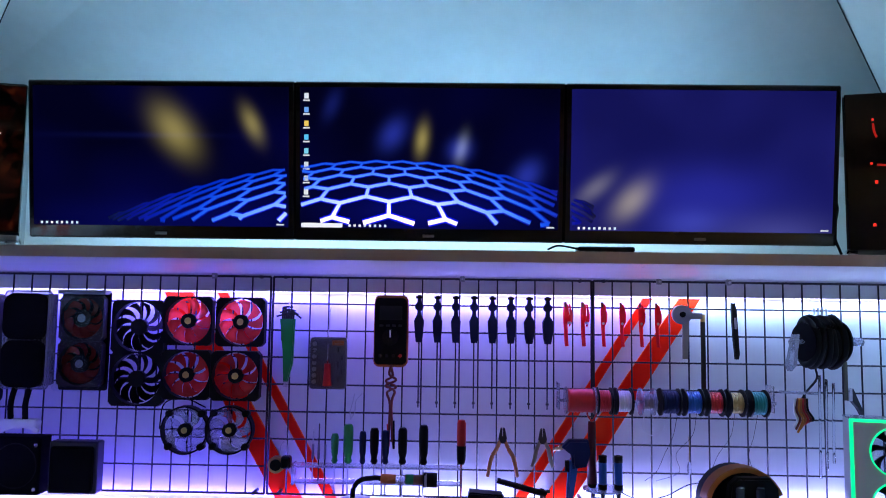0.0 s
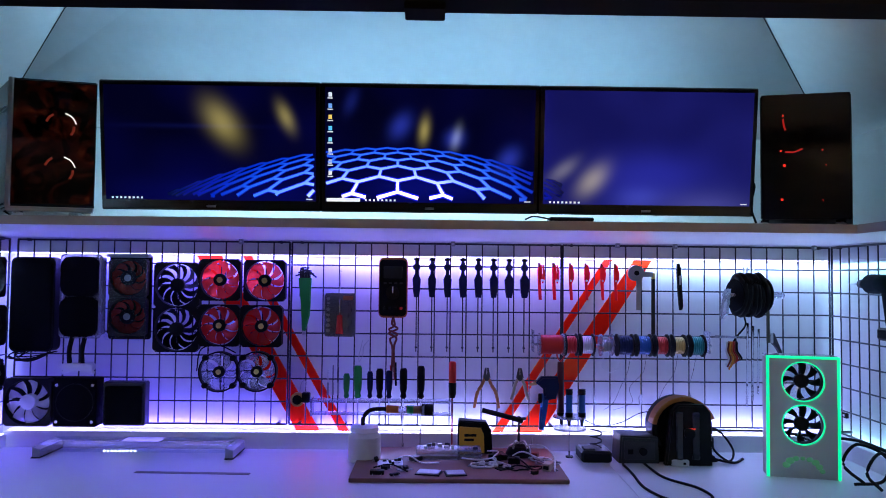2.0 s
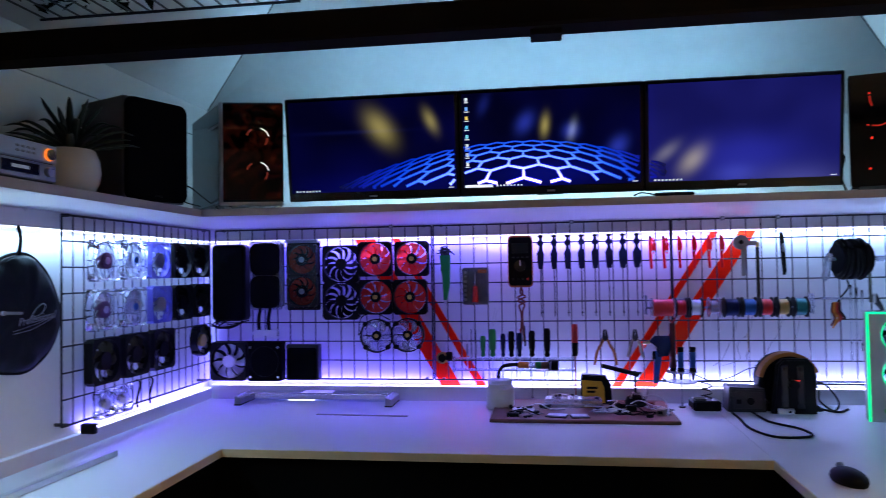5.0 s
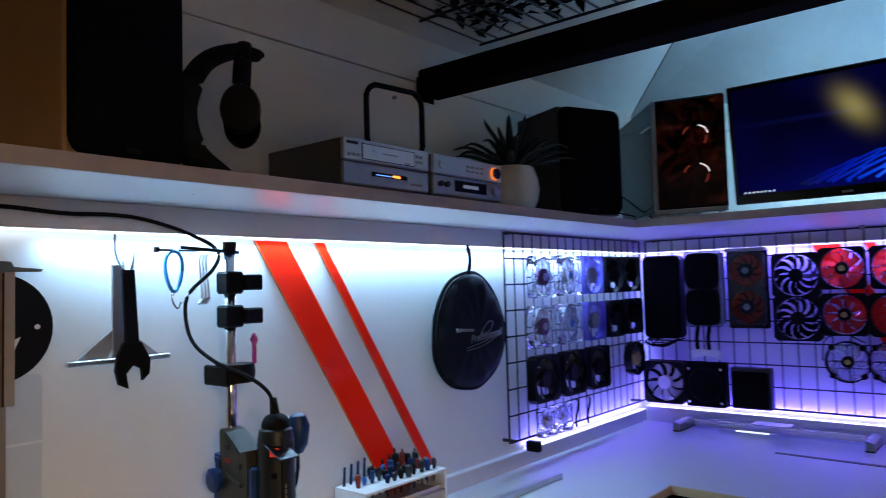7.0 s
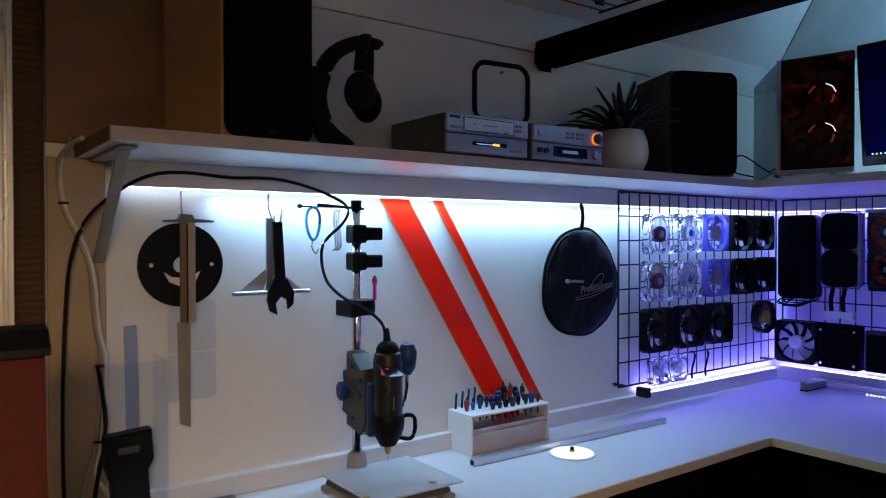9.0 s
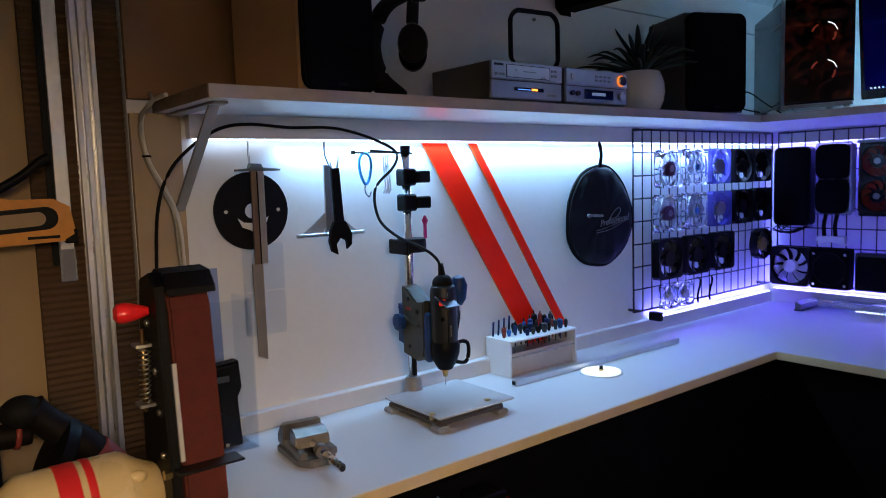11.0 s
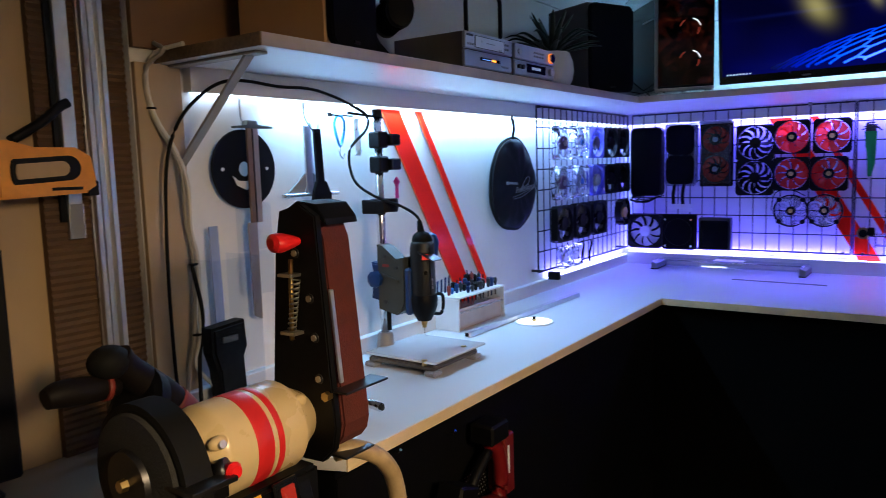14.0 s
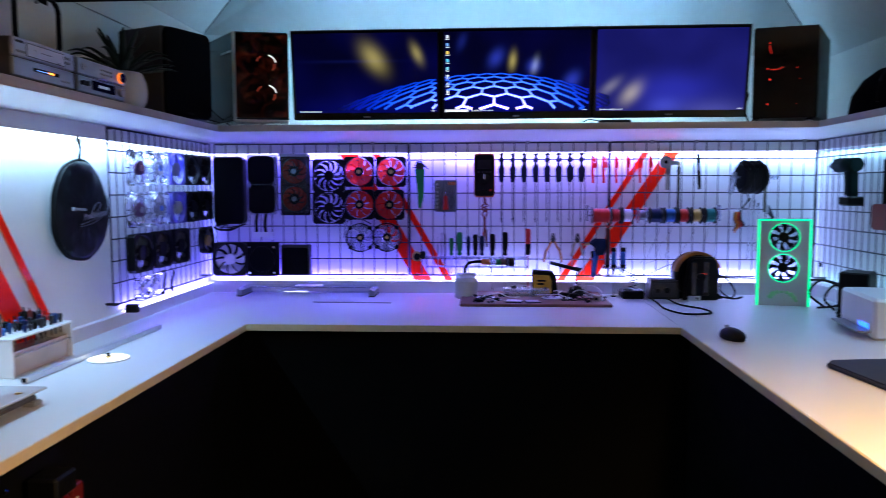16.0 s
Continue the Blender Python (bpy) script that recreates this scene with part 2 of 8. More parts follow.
def rod(a, b, r, r2=None, seg=12, bm=None):
    bm = bm or bmesh.new()
    a, b = Vector(a), Vector(b)
    d = b - a
    m = Matrix.Translation((a + b) / 2) @ d.to_track_quat("Z", "Y").to_matrix().to_4x4()
    made = bmesh.ops.create_cone(bm, cap_ends=True, segments=seg, radius1=r, radius2=r if r2 is None else r2, depth=d.length, matrix=m)["verts"]
    if seg > 6 or r < 0.004:
        for f in {f for v in made for f in v.link_faces}:
            f.smooth = len(f.verts) == 4
    return bm


def ball(c, r, bm=None, scale=(1, 1, 1), u=14, v=10):
    bm = bm or bmesh.new()
    made = bmesh.ops.create_uvsphere(bm, u_segments=u, v_segments=v, radius=r, matrix=Matrix.Translation(c) @ Matrix.Diagonal((*scale, 1)))["verts"]
    for f in {f for v_ in made for f in v_.link_faces}:
        f.smooth = True
    return bm


def prism(pts, depth, bm=None, m=None, bevel=0.0):
    """An outline in x, z pushed from y = 0 to y = depth."""
    bm = bm or bmesh.new()
    m = m or Matrix()
    a = [bm.verts.new(m @ Vector((x, 0, z))) for x, z in pts]
    b = [bm.verts.new(m @ Vector((x, depth, z))) for x, z in pts]
    n = len(pts)
    faces = [bm.faces.new(a), bm.faces.new(b[::-1])]
    for i in range(n):
        faces.append(bm.faces.new((a[i], b[i], b[(i + 1) % n], a[(i + 1) % n])))
    bmesh.ops.recalc_face_normals(bm, faces=faces)
    if bevel:
        bmesh.ops.bevel(bm, geom=list({e for f in faces[:2] for e in f.edges}), offset=bevel, segments=2, affect="EDGES")
    return bm


def lathe(profile, seg=24, bm=None, m=None):
    """A profile of (radius, height) turned about z."""
    bm = bm or bmesh.new()
    m = m or Matrix()
    rings = []
    for r, z in profile:
        rings.append([bm.verts.new(m @ Vector((max(r, 1e-4) * math.cos(2 * math.pi * i / seg), max(r, 1e-4) * math.sin(2 * math.pi * i / seg), z))) for i in range(seg)])
    made = []
    for lo, hi in zip(rings, rings[1:]):
        for i in range(seg):
            made.append(bm.faces.new((lo[i], lo[(i + 1) % seg], hi[(i + 1) % seg], hi[i])))
    for f in made:
        f.smooth = seg > 8
    made.append(bm.faces.new(rings[0][::-1]))
    made.append(bm.faces.new(rings[-1]))
    bmesh.ops.recalc_face_normals(bm, faces=made)
    for e in {e for f in made for e in f.edges}:
        e.smooth = e.calc_face_angle(0.0) < 0.6
    return bm


def curve_pts(points, steps=6):
    """Points on a smooth line through the given ones."""
    p = [Vector(q) for q in points]
    p = [2 * p[0] - p[1], *p, 2 * p[-1] - p[-2]]
    out = []
    for i in range(1, len(p) - 2):
        for s in range(steps):
            t = s / steps
            out.append(0.5 * (2 * p[i] + (p[i + 1] - p[i - 1]) * t + (2 * p[i - 1] - 5 * p[i] + 4 * p[i + 1] - p[i + 2]) * t * t + (3 * p[i] - p[i - 1] - 3 * p[i + 1] + p[i + 2]) * t ** 3))
    return out + [p[-2]]


def hose(points, r, seg=8, bm=None, steps=6, flat=1.0):
    bm = bm or bmesh.new()
    pts = curve_pts(points, steps)
    rings, made = [], []
    for i, p in enumerate(pts):
        d = (pts[min(i + 1, len(pts) - 1)] - pts[max(i - 1, 0)]).normalized()
        side = d.cross(Vector((0, 0, 1)) if abs(d.z) < 0.9 else Vector((0, 1, 0))).normalized()
        up = side.cross(d)
        rr = r(i / (len(pts) - 1)) if callable(r) else r
        rings.append([bm.verts.new(p + rr * (math.cos(2 * math.pi * k / seg) * side + flat * math.sin(2 * math.pi * k / seg) * up)) for k in range(seg)])
    for lo, hi in zip(rings, rings[1:]):
        for k in range(seg):
            made.append(bm.faces.new((lo[k], lo[(k + 1) % seg], hi[(k + 1) % seg], hi[k])))
    for f in made:
        f.smooth = True
    made += [bm.faces.new(rings[0][::-1]), bm.faces.new(rings[-1])]
    bmesh.ops.recalc_face_normals(bm, faces=made)
    return bm


def footprint(pts, z0, z1, bm=None, bevel=0.0):
    bm = bm or bmesh.new()
    a = [bm.verts.new((x, y, z0)) for x, y in pts]
    b = [bm.verts.new((x, y, z1)) for x, y in pts]
    n = len(pts)
    fs = [bm.faces.new(a[::-1]), bm.faces.new(b)] + [bm.faces.new((a[i], a[(i + 1) % n], b[(i + 1) % n], b[i])) for i in range(n)]
    bmesh.ops.recalc_face_normals(bm, faces=fs)
    if bevel:
        bmesh.ops.bevel(bm, geom=list({e for f in fs for e in f.edges}), offset=bevel, segments=2, affect="EDGES")
    return bm


def structure(name, bm, material, label, category):
    return solid(name, bm, material, Matrix(), label, category, kind="structure")


# ==== room ====
SEAM = 1.955
EAVE, EAVE_R = 2.075, 1.93
TOP = 2.62
RUN, RUN_R = 1.09, 1.06
Y_END = -5.2
structure("floor", box(-1.2, WALL_W + 0.1, Y_END, 0.1, -0.1, 0.0), FLOOR, "dark worn floor of the workshop", "floor")


def boarded_wall(name, lower, upper, label):
    bm = box(*lower)
    box(*upper, bm=bm)
    return structure(name, bm, WALL, label, "wall")


boarded_wall("wall_back", (0, WALL_W, 0, 0.1, 0, SEAM - 0.002), (0, WALL_W, 0, 0.1, SEAM + 0.002, EAVE), "white painted board wall behind the bench")
boarded_wall("wall_left", (-0.1, 0, -2.47, 0.1, 0, SEAM - 0.002), (-0.1, 0, -2.47, 0.1, SEAM + 0.002, EAVE), "white painted side wall lit by a light strip")
boarded_wall("wall_right", (WALL_W, WALL_W + 0.1, Y_END, 0.1, 0, SEAM - 0.002), (WALL_W, WALL_W + 0.1, Y_END, 0.1, SEAM + 0.002, EAVE), "white painted side wall")
structure("wall_rear", box(-1.2, WALL_W + 0.1, Y_END - 0.1, Y_END, 0, TOP), PLASTER, "plain white wall at the far end", "wall")
structure("wall_left_rear", box(-0.13, -0.03, Y_END, -2.471, 0, TOP), mat("cream_wall_paint", (0.36, 0.25, 0.13), 0.7, grain=0.1, scale=10), "cream painted wall", "wall")

structure("wall_panel", box(0.0005, 0.014, -2.47, -2.2, 1.61, EAVE - 0.004, 0.001), mat("brown_veneer_panel", (0.2, 0.105, 0.04), 0.55, grain=0.2, scale=9), "brown veneered board above the shelf end", "wall")

# hipped ceiling: sloped boards over three walls, flat in the middle
bm = bmesh.new()
q = [bm.verts.new(v) for v in ((0, 0, EAVE), (WALL_W, 0, EAVE_R), (WALL_W - RUN_R, -RUN_R, TOP), (RUN, -RUN, TOP))]
bm.faces.new(q)
bmesh.ops.solidify(bm, geom=bm.faces[:], thickness=-0.05)
ceiling_slope = bm
for pts in (((0, 0, EAVE), (RUN, -RUN, TOP), (RUN, Y_END, TOP), (0, Y_END, EAVE)), ((WALL_W, 0, EAVE_R), (WALL_W, Y_END, EAVE_R), (WALL_W - RUN_R, Y_END, TOP), (WALL_W - RUN_R, -RUN_R, TOP)),
            ((RUN, -RUN, TOP), (WALL_W - RUN_R, -RUN_R, TOP), (WALL_W - RUN_R, Y_END, TOP), (RUN, Y_END, TOP)), ((-1.2, -2.4, EAVE), (0, -2.4, EAVE), (0, Y_END, EAVE), (-1.2, Y_END, EAVE))):
    side = bmesh.new()
    side.faces.new([side.verts.new(v) for v in pts])
    me = bpy.data.meshes.new("slope")
    side.to_mesh(me)
    ceiling_slope.from_mesh(me)
    side.free()
structure("ceiling", ceiling_slope, PLASTER, "white sloped attic ceiling boards with a hip seam", "ceiling")

SEAMDARK = mat("dark_board_gap", (0.03, 0.035, 0.04), 0.8)
structure("trim_seam_left", rod((0.01, -0.01, EAVE + 0.003), (RUN, -RUN, TOP - 0.002), 0.0016, seg=6), SEAMDARK, "dark open seam between the sloped ceiling boards", "seam")
structure("trim_seam_right", rod((WALL_W - 0.01, -0.01, EAVE_R + 0.004), (WALL_W - RUN_R, -RUN_R, TOP - 0.002), 0.0016, seg=6), SEAMDARK, "dark open seam between the sloped ceiling boards", "seam")
structure("wall_end_board", box(0.0005, 0.012, -2.469, -2.372, 0.9445, 1.5835, 0.001), mat("bare_cream_board", (0.4, 0.3, 0.19), 0.6, grain=0.12, scale=14), "cream painted upright board at the wall end", "wall")
# counter along three sides
CZ, CT = 0.9, 0.023
LX, BY, RX = 0.44, -0.81, 1.95
Y_LEFT, Y_RIGHT = -2.47, -3.4
worktop = thing("worktop", (0, 0, CZ), "white laminate worktop running round three walls", "worktop", kind="structure")
part("top", footprint([(0, Y_LEFT), (0.3, Y_LEFT), (LX, -2.412), (LX, BY), (0, BY)], -CT, 0), COUNTER, worktop)
part("top", box(0, RX - 0.0005, BY + 0.0003, 0, -CT, 0, 0.0003), COUNTER, worktop)
part("top", box(RX, WALL_W, Y_RIGHT, 0, -CT, 0, 0.0003), COUNTER, worktop)
part("edge_band", box(LX, LX + 0.003, -2.412, BY, -CT, -0.001), EDGE, worktop)
part("edge_band", box(LX + 0.003, RX - 0.003, BY - 0.003, BY, -CT, -0.001), EDGE, worktop)
part("edge_band", box(RX - 0.004, RX - 0.001, Y_RIGHT, BY - 0.003, -CT, -0.001), EDGE, worktop)

# shelf round three walls
SZ, ST = 1.607, 0.023
SLX, SBY, SRX = 0.3, -0.65, 2.45
shelf = thing("wall_shelf", (0, 0, SZ), "white shelf board running round the walls above the bench", "shelf", kind="structure")
part("board", box(0, SLX, -2.42, SBY, -ST, 0, 0.0015), SHELF, shelf)
part("board", box(0, WALL_W, SBY + 0.0005, 0, -ST, 0, 0.0015), SHELF, shelf)
part("board", box(SRX, WALL_W, Y_RIGHT, SBY, -ST, 0, 0.0015), SHELF, shelf)

SHELFEDGE = mat("greyed_edge_band", (0.42, 0.36, 0.34), 0.5, grain=0.1, scale=40, bump=0.03)
part("edge_band", box(SLX, SLX + 0.002, -2.42, SBY - 0.002, -ST + 0.0005, -0.0005), SHELFEDGE, shelf)
part("edge_band", box(SLX + 0.002, SRX - 0.002, SBY - 0.0015, SBY + 0.0005, -ST + 0.0005, -0.0005), SHELFEDGE, shelf)
part("edge_band", box(SRX - 0.002, SRX, Y_RIGHT, SBY - 0.002, -ST + 0.0005, -0.0005), SHELFEDGE, shelf)
part("end_band", box(0.002, SLX, -2.422, -2.42, -ST + 0.0005, -0.0005), mat("bare_chipboard", (0.16, 0.11, 0.065), 0.8, grain=0.4, scale=150, bump=0.3), shelf, "bare brown chipboard end")

# battens with the light strips, and upstands
for nm, b in (("trim_back", (0, WALL_W, -0.026, 0, 1.535, SZ - ST)), ("trim_left", (0, 0.026, -2.36, -0.026, 1.535, SZ - ST)), ("trim_right", (WALL_W - 0.026, WALL_W, -3.0, -0.026, 1.535, SZ - ST))):
    structure(nm, box(*b, 0.001), SHELF, "white batten under the shelf hiding a light strip", "trim")
for nm, b in (("upstand_back", (0.022, WALL_W - 0.022, -0.022, 0, CZ, 0.955)), ("upstand_left", (0, 0.022, -2.45, 0, CZ, 0.943)), ("upstand_right", (WALL_W - 0.022, WALL_W, -1.5, 0, CZ, 0.955))):
    structure(nm, box(*b, 0.002), SHELF, "white upstand along the back of the worktop", "trim")

LEDW = mat("led_glow_white", (0.9, 0.9, 0.9), emit=(0.75, 0.88, 1.0), strength=6, bump=0)
LEDV = mat("led_glow_violet", (0.9, 0.9, 0.9), emit=(0.6, 0.55, 1.0), strength=6, bump=0)


def led_strip(x0, x1, y0, y1, z, material, label):
    t = thing("led_strip", (x0, y0, z), label, "light strip")
    part("tape", box(0, x1 - x0, 0, y1 - y0, 0, 0.002), material, t)


led_strip(0.02, WALL_W - 0.02, -0.02, -0.008, 1.5325, LEDV, "violet-white light strip under the batten")
led_strip(0.008, 0.02, -2.35, -0.03, 1.5325, LEDW, "cool white light strip under the batten")
led_strip(0.03, WALL_W - 0.03, -0.019, -0.007, 0.9555, LEDV, "violet light strip on the upstand")
led_strip(0.007, 0.019, -0.83, -0.03, 0.9435, LEDV, "violet light strip on the upstand")

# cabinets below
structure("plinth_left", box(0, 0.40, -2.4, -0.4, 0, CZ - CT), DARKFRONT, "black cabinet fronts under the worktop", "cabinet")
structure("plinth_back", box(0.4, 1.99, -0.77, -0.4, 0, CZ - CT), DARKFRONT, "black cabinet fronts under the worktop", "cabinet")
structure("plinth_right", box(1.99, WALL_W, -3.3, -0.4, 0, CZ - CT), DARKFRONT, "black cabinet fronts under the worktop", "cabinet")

# beam across the room
structure("beam", box(0.02, WALL_W, -1.28, -1.2, 1.912, 1.978, 0.006), BEAMWOOD, "dark stained timber beam across the attic", "beam")
structure("beam_block", box(1.355, 1.422, -1.26, -1.202, 1.899, 1.912, 0.002), BEAMWOOD, "dark block under the beam", "beam")
structure("beam_bracket", prism([(0.0005, 1.925), (0.0195, 1.9), (0.0195, 1.96), (0.0005, 1.968)], 0.05, m=Matrix.Translation((0, -1.262, 0)), bevel=0.002), BEAMWOOD, "dark bracket holding the beam end to the wall", "beam")

# ==== monitors ====
MW, MH = 0.5545, 0.325
MX0 = 0.5635


def screen_material(name, deep, cloud, blobs):
    """A lit desktop picture: dark ground, soft clouds and a few blurred streaks. Blobs: x, z, half sizes, slant, colour, force."""
    m = bpy.data.materials.new(name)
    m.use_nodes = True
    nt = m.node_tree
    b = nt.nodes["Principled BSDF"]
    b.inputs["Base Color"].default_value = (0.001, 0.001, 0.0015, 1)
    b.inputs["Roughness"].default_value = 0.5
    b.inputs["Specular IOR Level"].default_value = 0.02
    co = nt.nodes.new("ShaderNodeTexCoord")
    no = nt.nodes.new("ShaderNodeTexNoise")
    no.inputs["Scale"].default_value, no.inputs["Detail"].default_value = 5.0, 1.0
    nt.links.new(co.outputs["Object"], no.inputs["Vector"])
    mr = nt.nodes.new("ShaderNodeMapRange")
    mr.inputs["From Min"].default_value, mr.inputs["From Max"].default_value = 0.38, 0.72
    nt.links.new(no.outputs["Fac"], mr.inputs["Value"])
    mx = nt.nodes.new("ShaderNodeMix")
    mx.data_type = "RGBA"
    mx.inputs["A"].default_value, mx.inputs["B"].default_value = (*deep, 1), (*cloud, 1)
    nt.links.new(mr.outputs[0], mx.inputs["Factor"])
    total = mx.outputs["Result"]
    sep = nt.nodes.new("ShaderNodeSeparateXYZ")
    nt.links.new(co.outputs["Object"], sep.inputs[0])

    def op(kind, a, c=0.0, d=0.0):
        n = nt.nodes.new("ShaderNodeMath")
        n.operation = kind
        for i, v in enumerate((a, c, d)):
            if isinstance(v, (int, float)):
                n.inputs[i].default_value = v
            else:
                nt.links.new(v, n.inputs[i])
        return n.outputs[0]

    for x, z, a, c, slant, colour, force in blobs:
        dz = op("SUBTRACT", sep.outputs["Z"], z)
        dx = op("SUBTRACT", op("SUBTRACT", sep.outputs["X"], x), op("MULTIPLY", dz, slant))
        d2 = op("ADD", op("POWER", op("DIVIDE", op("ABSOLUTE", dx), a), 2.0), op("POWER", op("DIVIDE", op("ABSOLUTE", dz), c), 2.0))
        g = op("MULTIPLY", op("EXPONENT", op("MULTIPLY", d2, -1.0)), force)
        sc = nt.nodes.new("ShaderNodeVectorMath")
        sc.operation = "SCALE"
        sc.inputs[0].default_value = colour
        nt.links.new(g, sc.inputs["Scale"])
        ad = nt.nodes.new("ShaderNodeVectorMath")
        ad.operation = "ADD"
        nt.links.new(total, ad.inputs[0])
        nt.links.new(sc.outputs[0], ad.inputs[1])
        total = ad.outputs[0]
    nt.links.new(total, b.inputs["Emission Color"])
    b.inputs["Emission Strength"].default_value = 1.0
    return m


GLOWY, GLOWB = (0.6, 0.48, 0.12), (0.05, 0.08, 0.8)
SCREENS = [
    screen_material("desktop_left", (0.0005, 0.0005, 0.01), (0.001, 0.001, 0.035), [(0.03, 0.06, 0.034, 0.045, -0.45, GLOWY, 0.42), (0.19, 0.075, 0.016, 0.03, -0.35, GLOWY, 0.36), (-0.05, 0.05, 0.16, 0.006, 0.0, GLOWB, 0.03), (0.1, -0.12, 0.3, 0.04, 0, (0.01, 0.02, 0.8), 0.06)]),
    screen_material("desktop_middle", (0.0005, 0.0005, 0.01), (0.001, 0.001, 0.03), [(-0.015, 0.045, 0.012, 0.028, 0.1, GLOWY, 0.45), (0.066, 0.028, 0.011, 0.026, 0.2, (0.45, 0.5, 0.5), 0.3), (-0.075, 0.056, 0.024, 0.03, 0.3, GLOWB, 0.3), (0.062, 0.026, 0.022, 0.022, 0.1, GLOWB, 0.36), (0.2, -0.026, 0.026, 0.03, 0.3, GLOWB, 0.34), (-0.2, 0.115, 0.016, 0.03, 0.3, GLOWB, 0.1), (0.0, -0.1, 0.16, 0.04, 0, (0.01, 0.02, 0.8), 0.12)]),
    screen_material("desktop_right", (0.006, 0.006, 0.08), (0.011, 0.011, 0.13), [(-0.14, -0.075, 0.03, 0.036, 0.5, (0.6, 0.5, 0.22), 0.42), (-0.215, -0.05, 0.024, 0.028, 0.8, (0.5, 0.45, 0.35), 0.24), (-0.02, -0.12, 0.06, 0.03, 0.2, (0.08, 0.1, 0.6), 0.3), (0.02, -0.06, 0.14, 0.06, 0.2, (0.03, 0.035, 0.5), 0.3), (0.15, -0.14, 0.12, 0.04, 0, (0.16, 0.16, 0.5), 0.25), (-0.26, 0.0, 0.02, 0.3, 0, (0.0, 0.0, 0.05), 0.3)]),
]


def vertex_glow(name, strength):
    m = bpy.data.materials.new(name)
    m.use_nodes = True
    nt = m.node_tree
    b = nt.nodes["Principled BSDF"]
    at = nt.nodes.new("ShaderNodeAttribute")
    at.attribute_name = "lit"
    b.inputs["Base Color"].default_value = (0, 0, 0, 1)
    nt.links.new(at.outputs["Color"], b.inputs["Emission Color"])
    b.inputs["Emission Strength"].default_value = strength
    return m


PICTURE = vertex_glow("lit_picture_lines", 1.0)


def hex_edges():
    """Edges of a hexagon net on a plain that runs away and falls off at the sides: (u0, v0, s0, u1, v1, s1)."""
    out = []

    def put(x, y):
        s = 1.0 / (1.0 + 0.19 * y)
        u = 0.75 + x * s * 0.08
        k = (u - 0.75)
        v = 0.16 * (1 - s) / 0.66 - (0.36 if k < 0 else 0.5) * k * k - 0.012
        return u, v, s

    for row in range(-2, 7):
        for col in range(-19, 19):
            cx, cy = col * 1.732 + (row % 2) * 0.866, row * 1.5
            p = [(cx + math.sin(a) * 1.0, cy + math.cos(a) * 1.0) for a in (0, math.pi / 3, 2 * math.pi / 3, math.pi)]
            for a, b in list(zip(p, p[1:]))[2 if row == 6 else 0:]:
                if min(a[1], b[1]) > -1.6:
                    out.append((*put(*a), *put(*b)))
    return out


def add_ribbon(bm, lay, a, b, w0, w1, y, c0, c1):
    d = Vector((b[0] - a[0], 0, b[1] - a[1]))
    if d.length < 1e-5:
        return
    n = Vector((-d.z, 0, d.x)).normalized()
    vs = []
    for p, w, c in ((a, w0, c0), (b, w1, c1)):
        for sgn in (-1, 1):
            v = bm.verts.new(Vector((p[0], y, p[1])) + sgn * w * n)
            v[lay] = (*c, 1)
            vs.append(v)
    bm.faces.new((vs[0], vs[1], vs[3], vs[2]))


def hex_colour(u, v, s):
    k = (u - 0.77) / (0.6 if u < 0.77 else 0.4)
    fade = max(0.0, 1 - k * k) * (0.16 + 0.84 * max(0, (s - 0.3) / 0.7) ** 0.75)
    fade = min(fade * 1.22, 1.05)
    return (1.35 * fade ** 5.0, 1.15 * fade ** 2.7, 0.03 + 1.6 * fade ** 0.85)


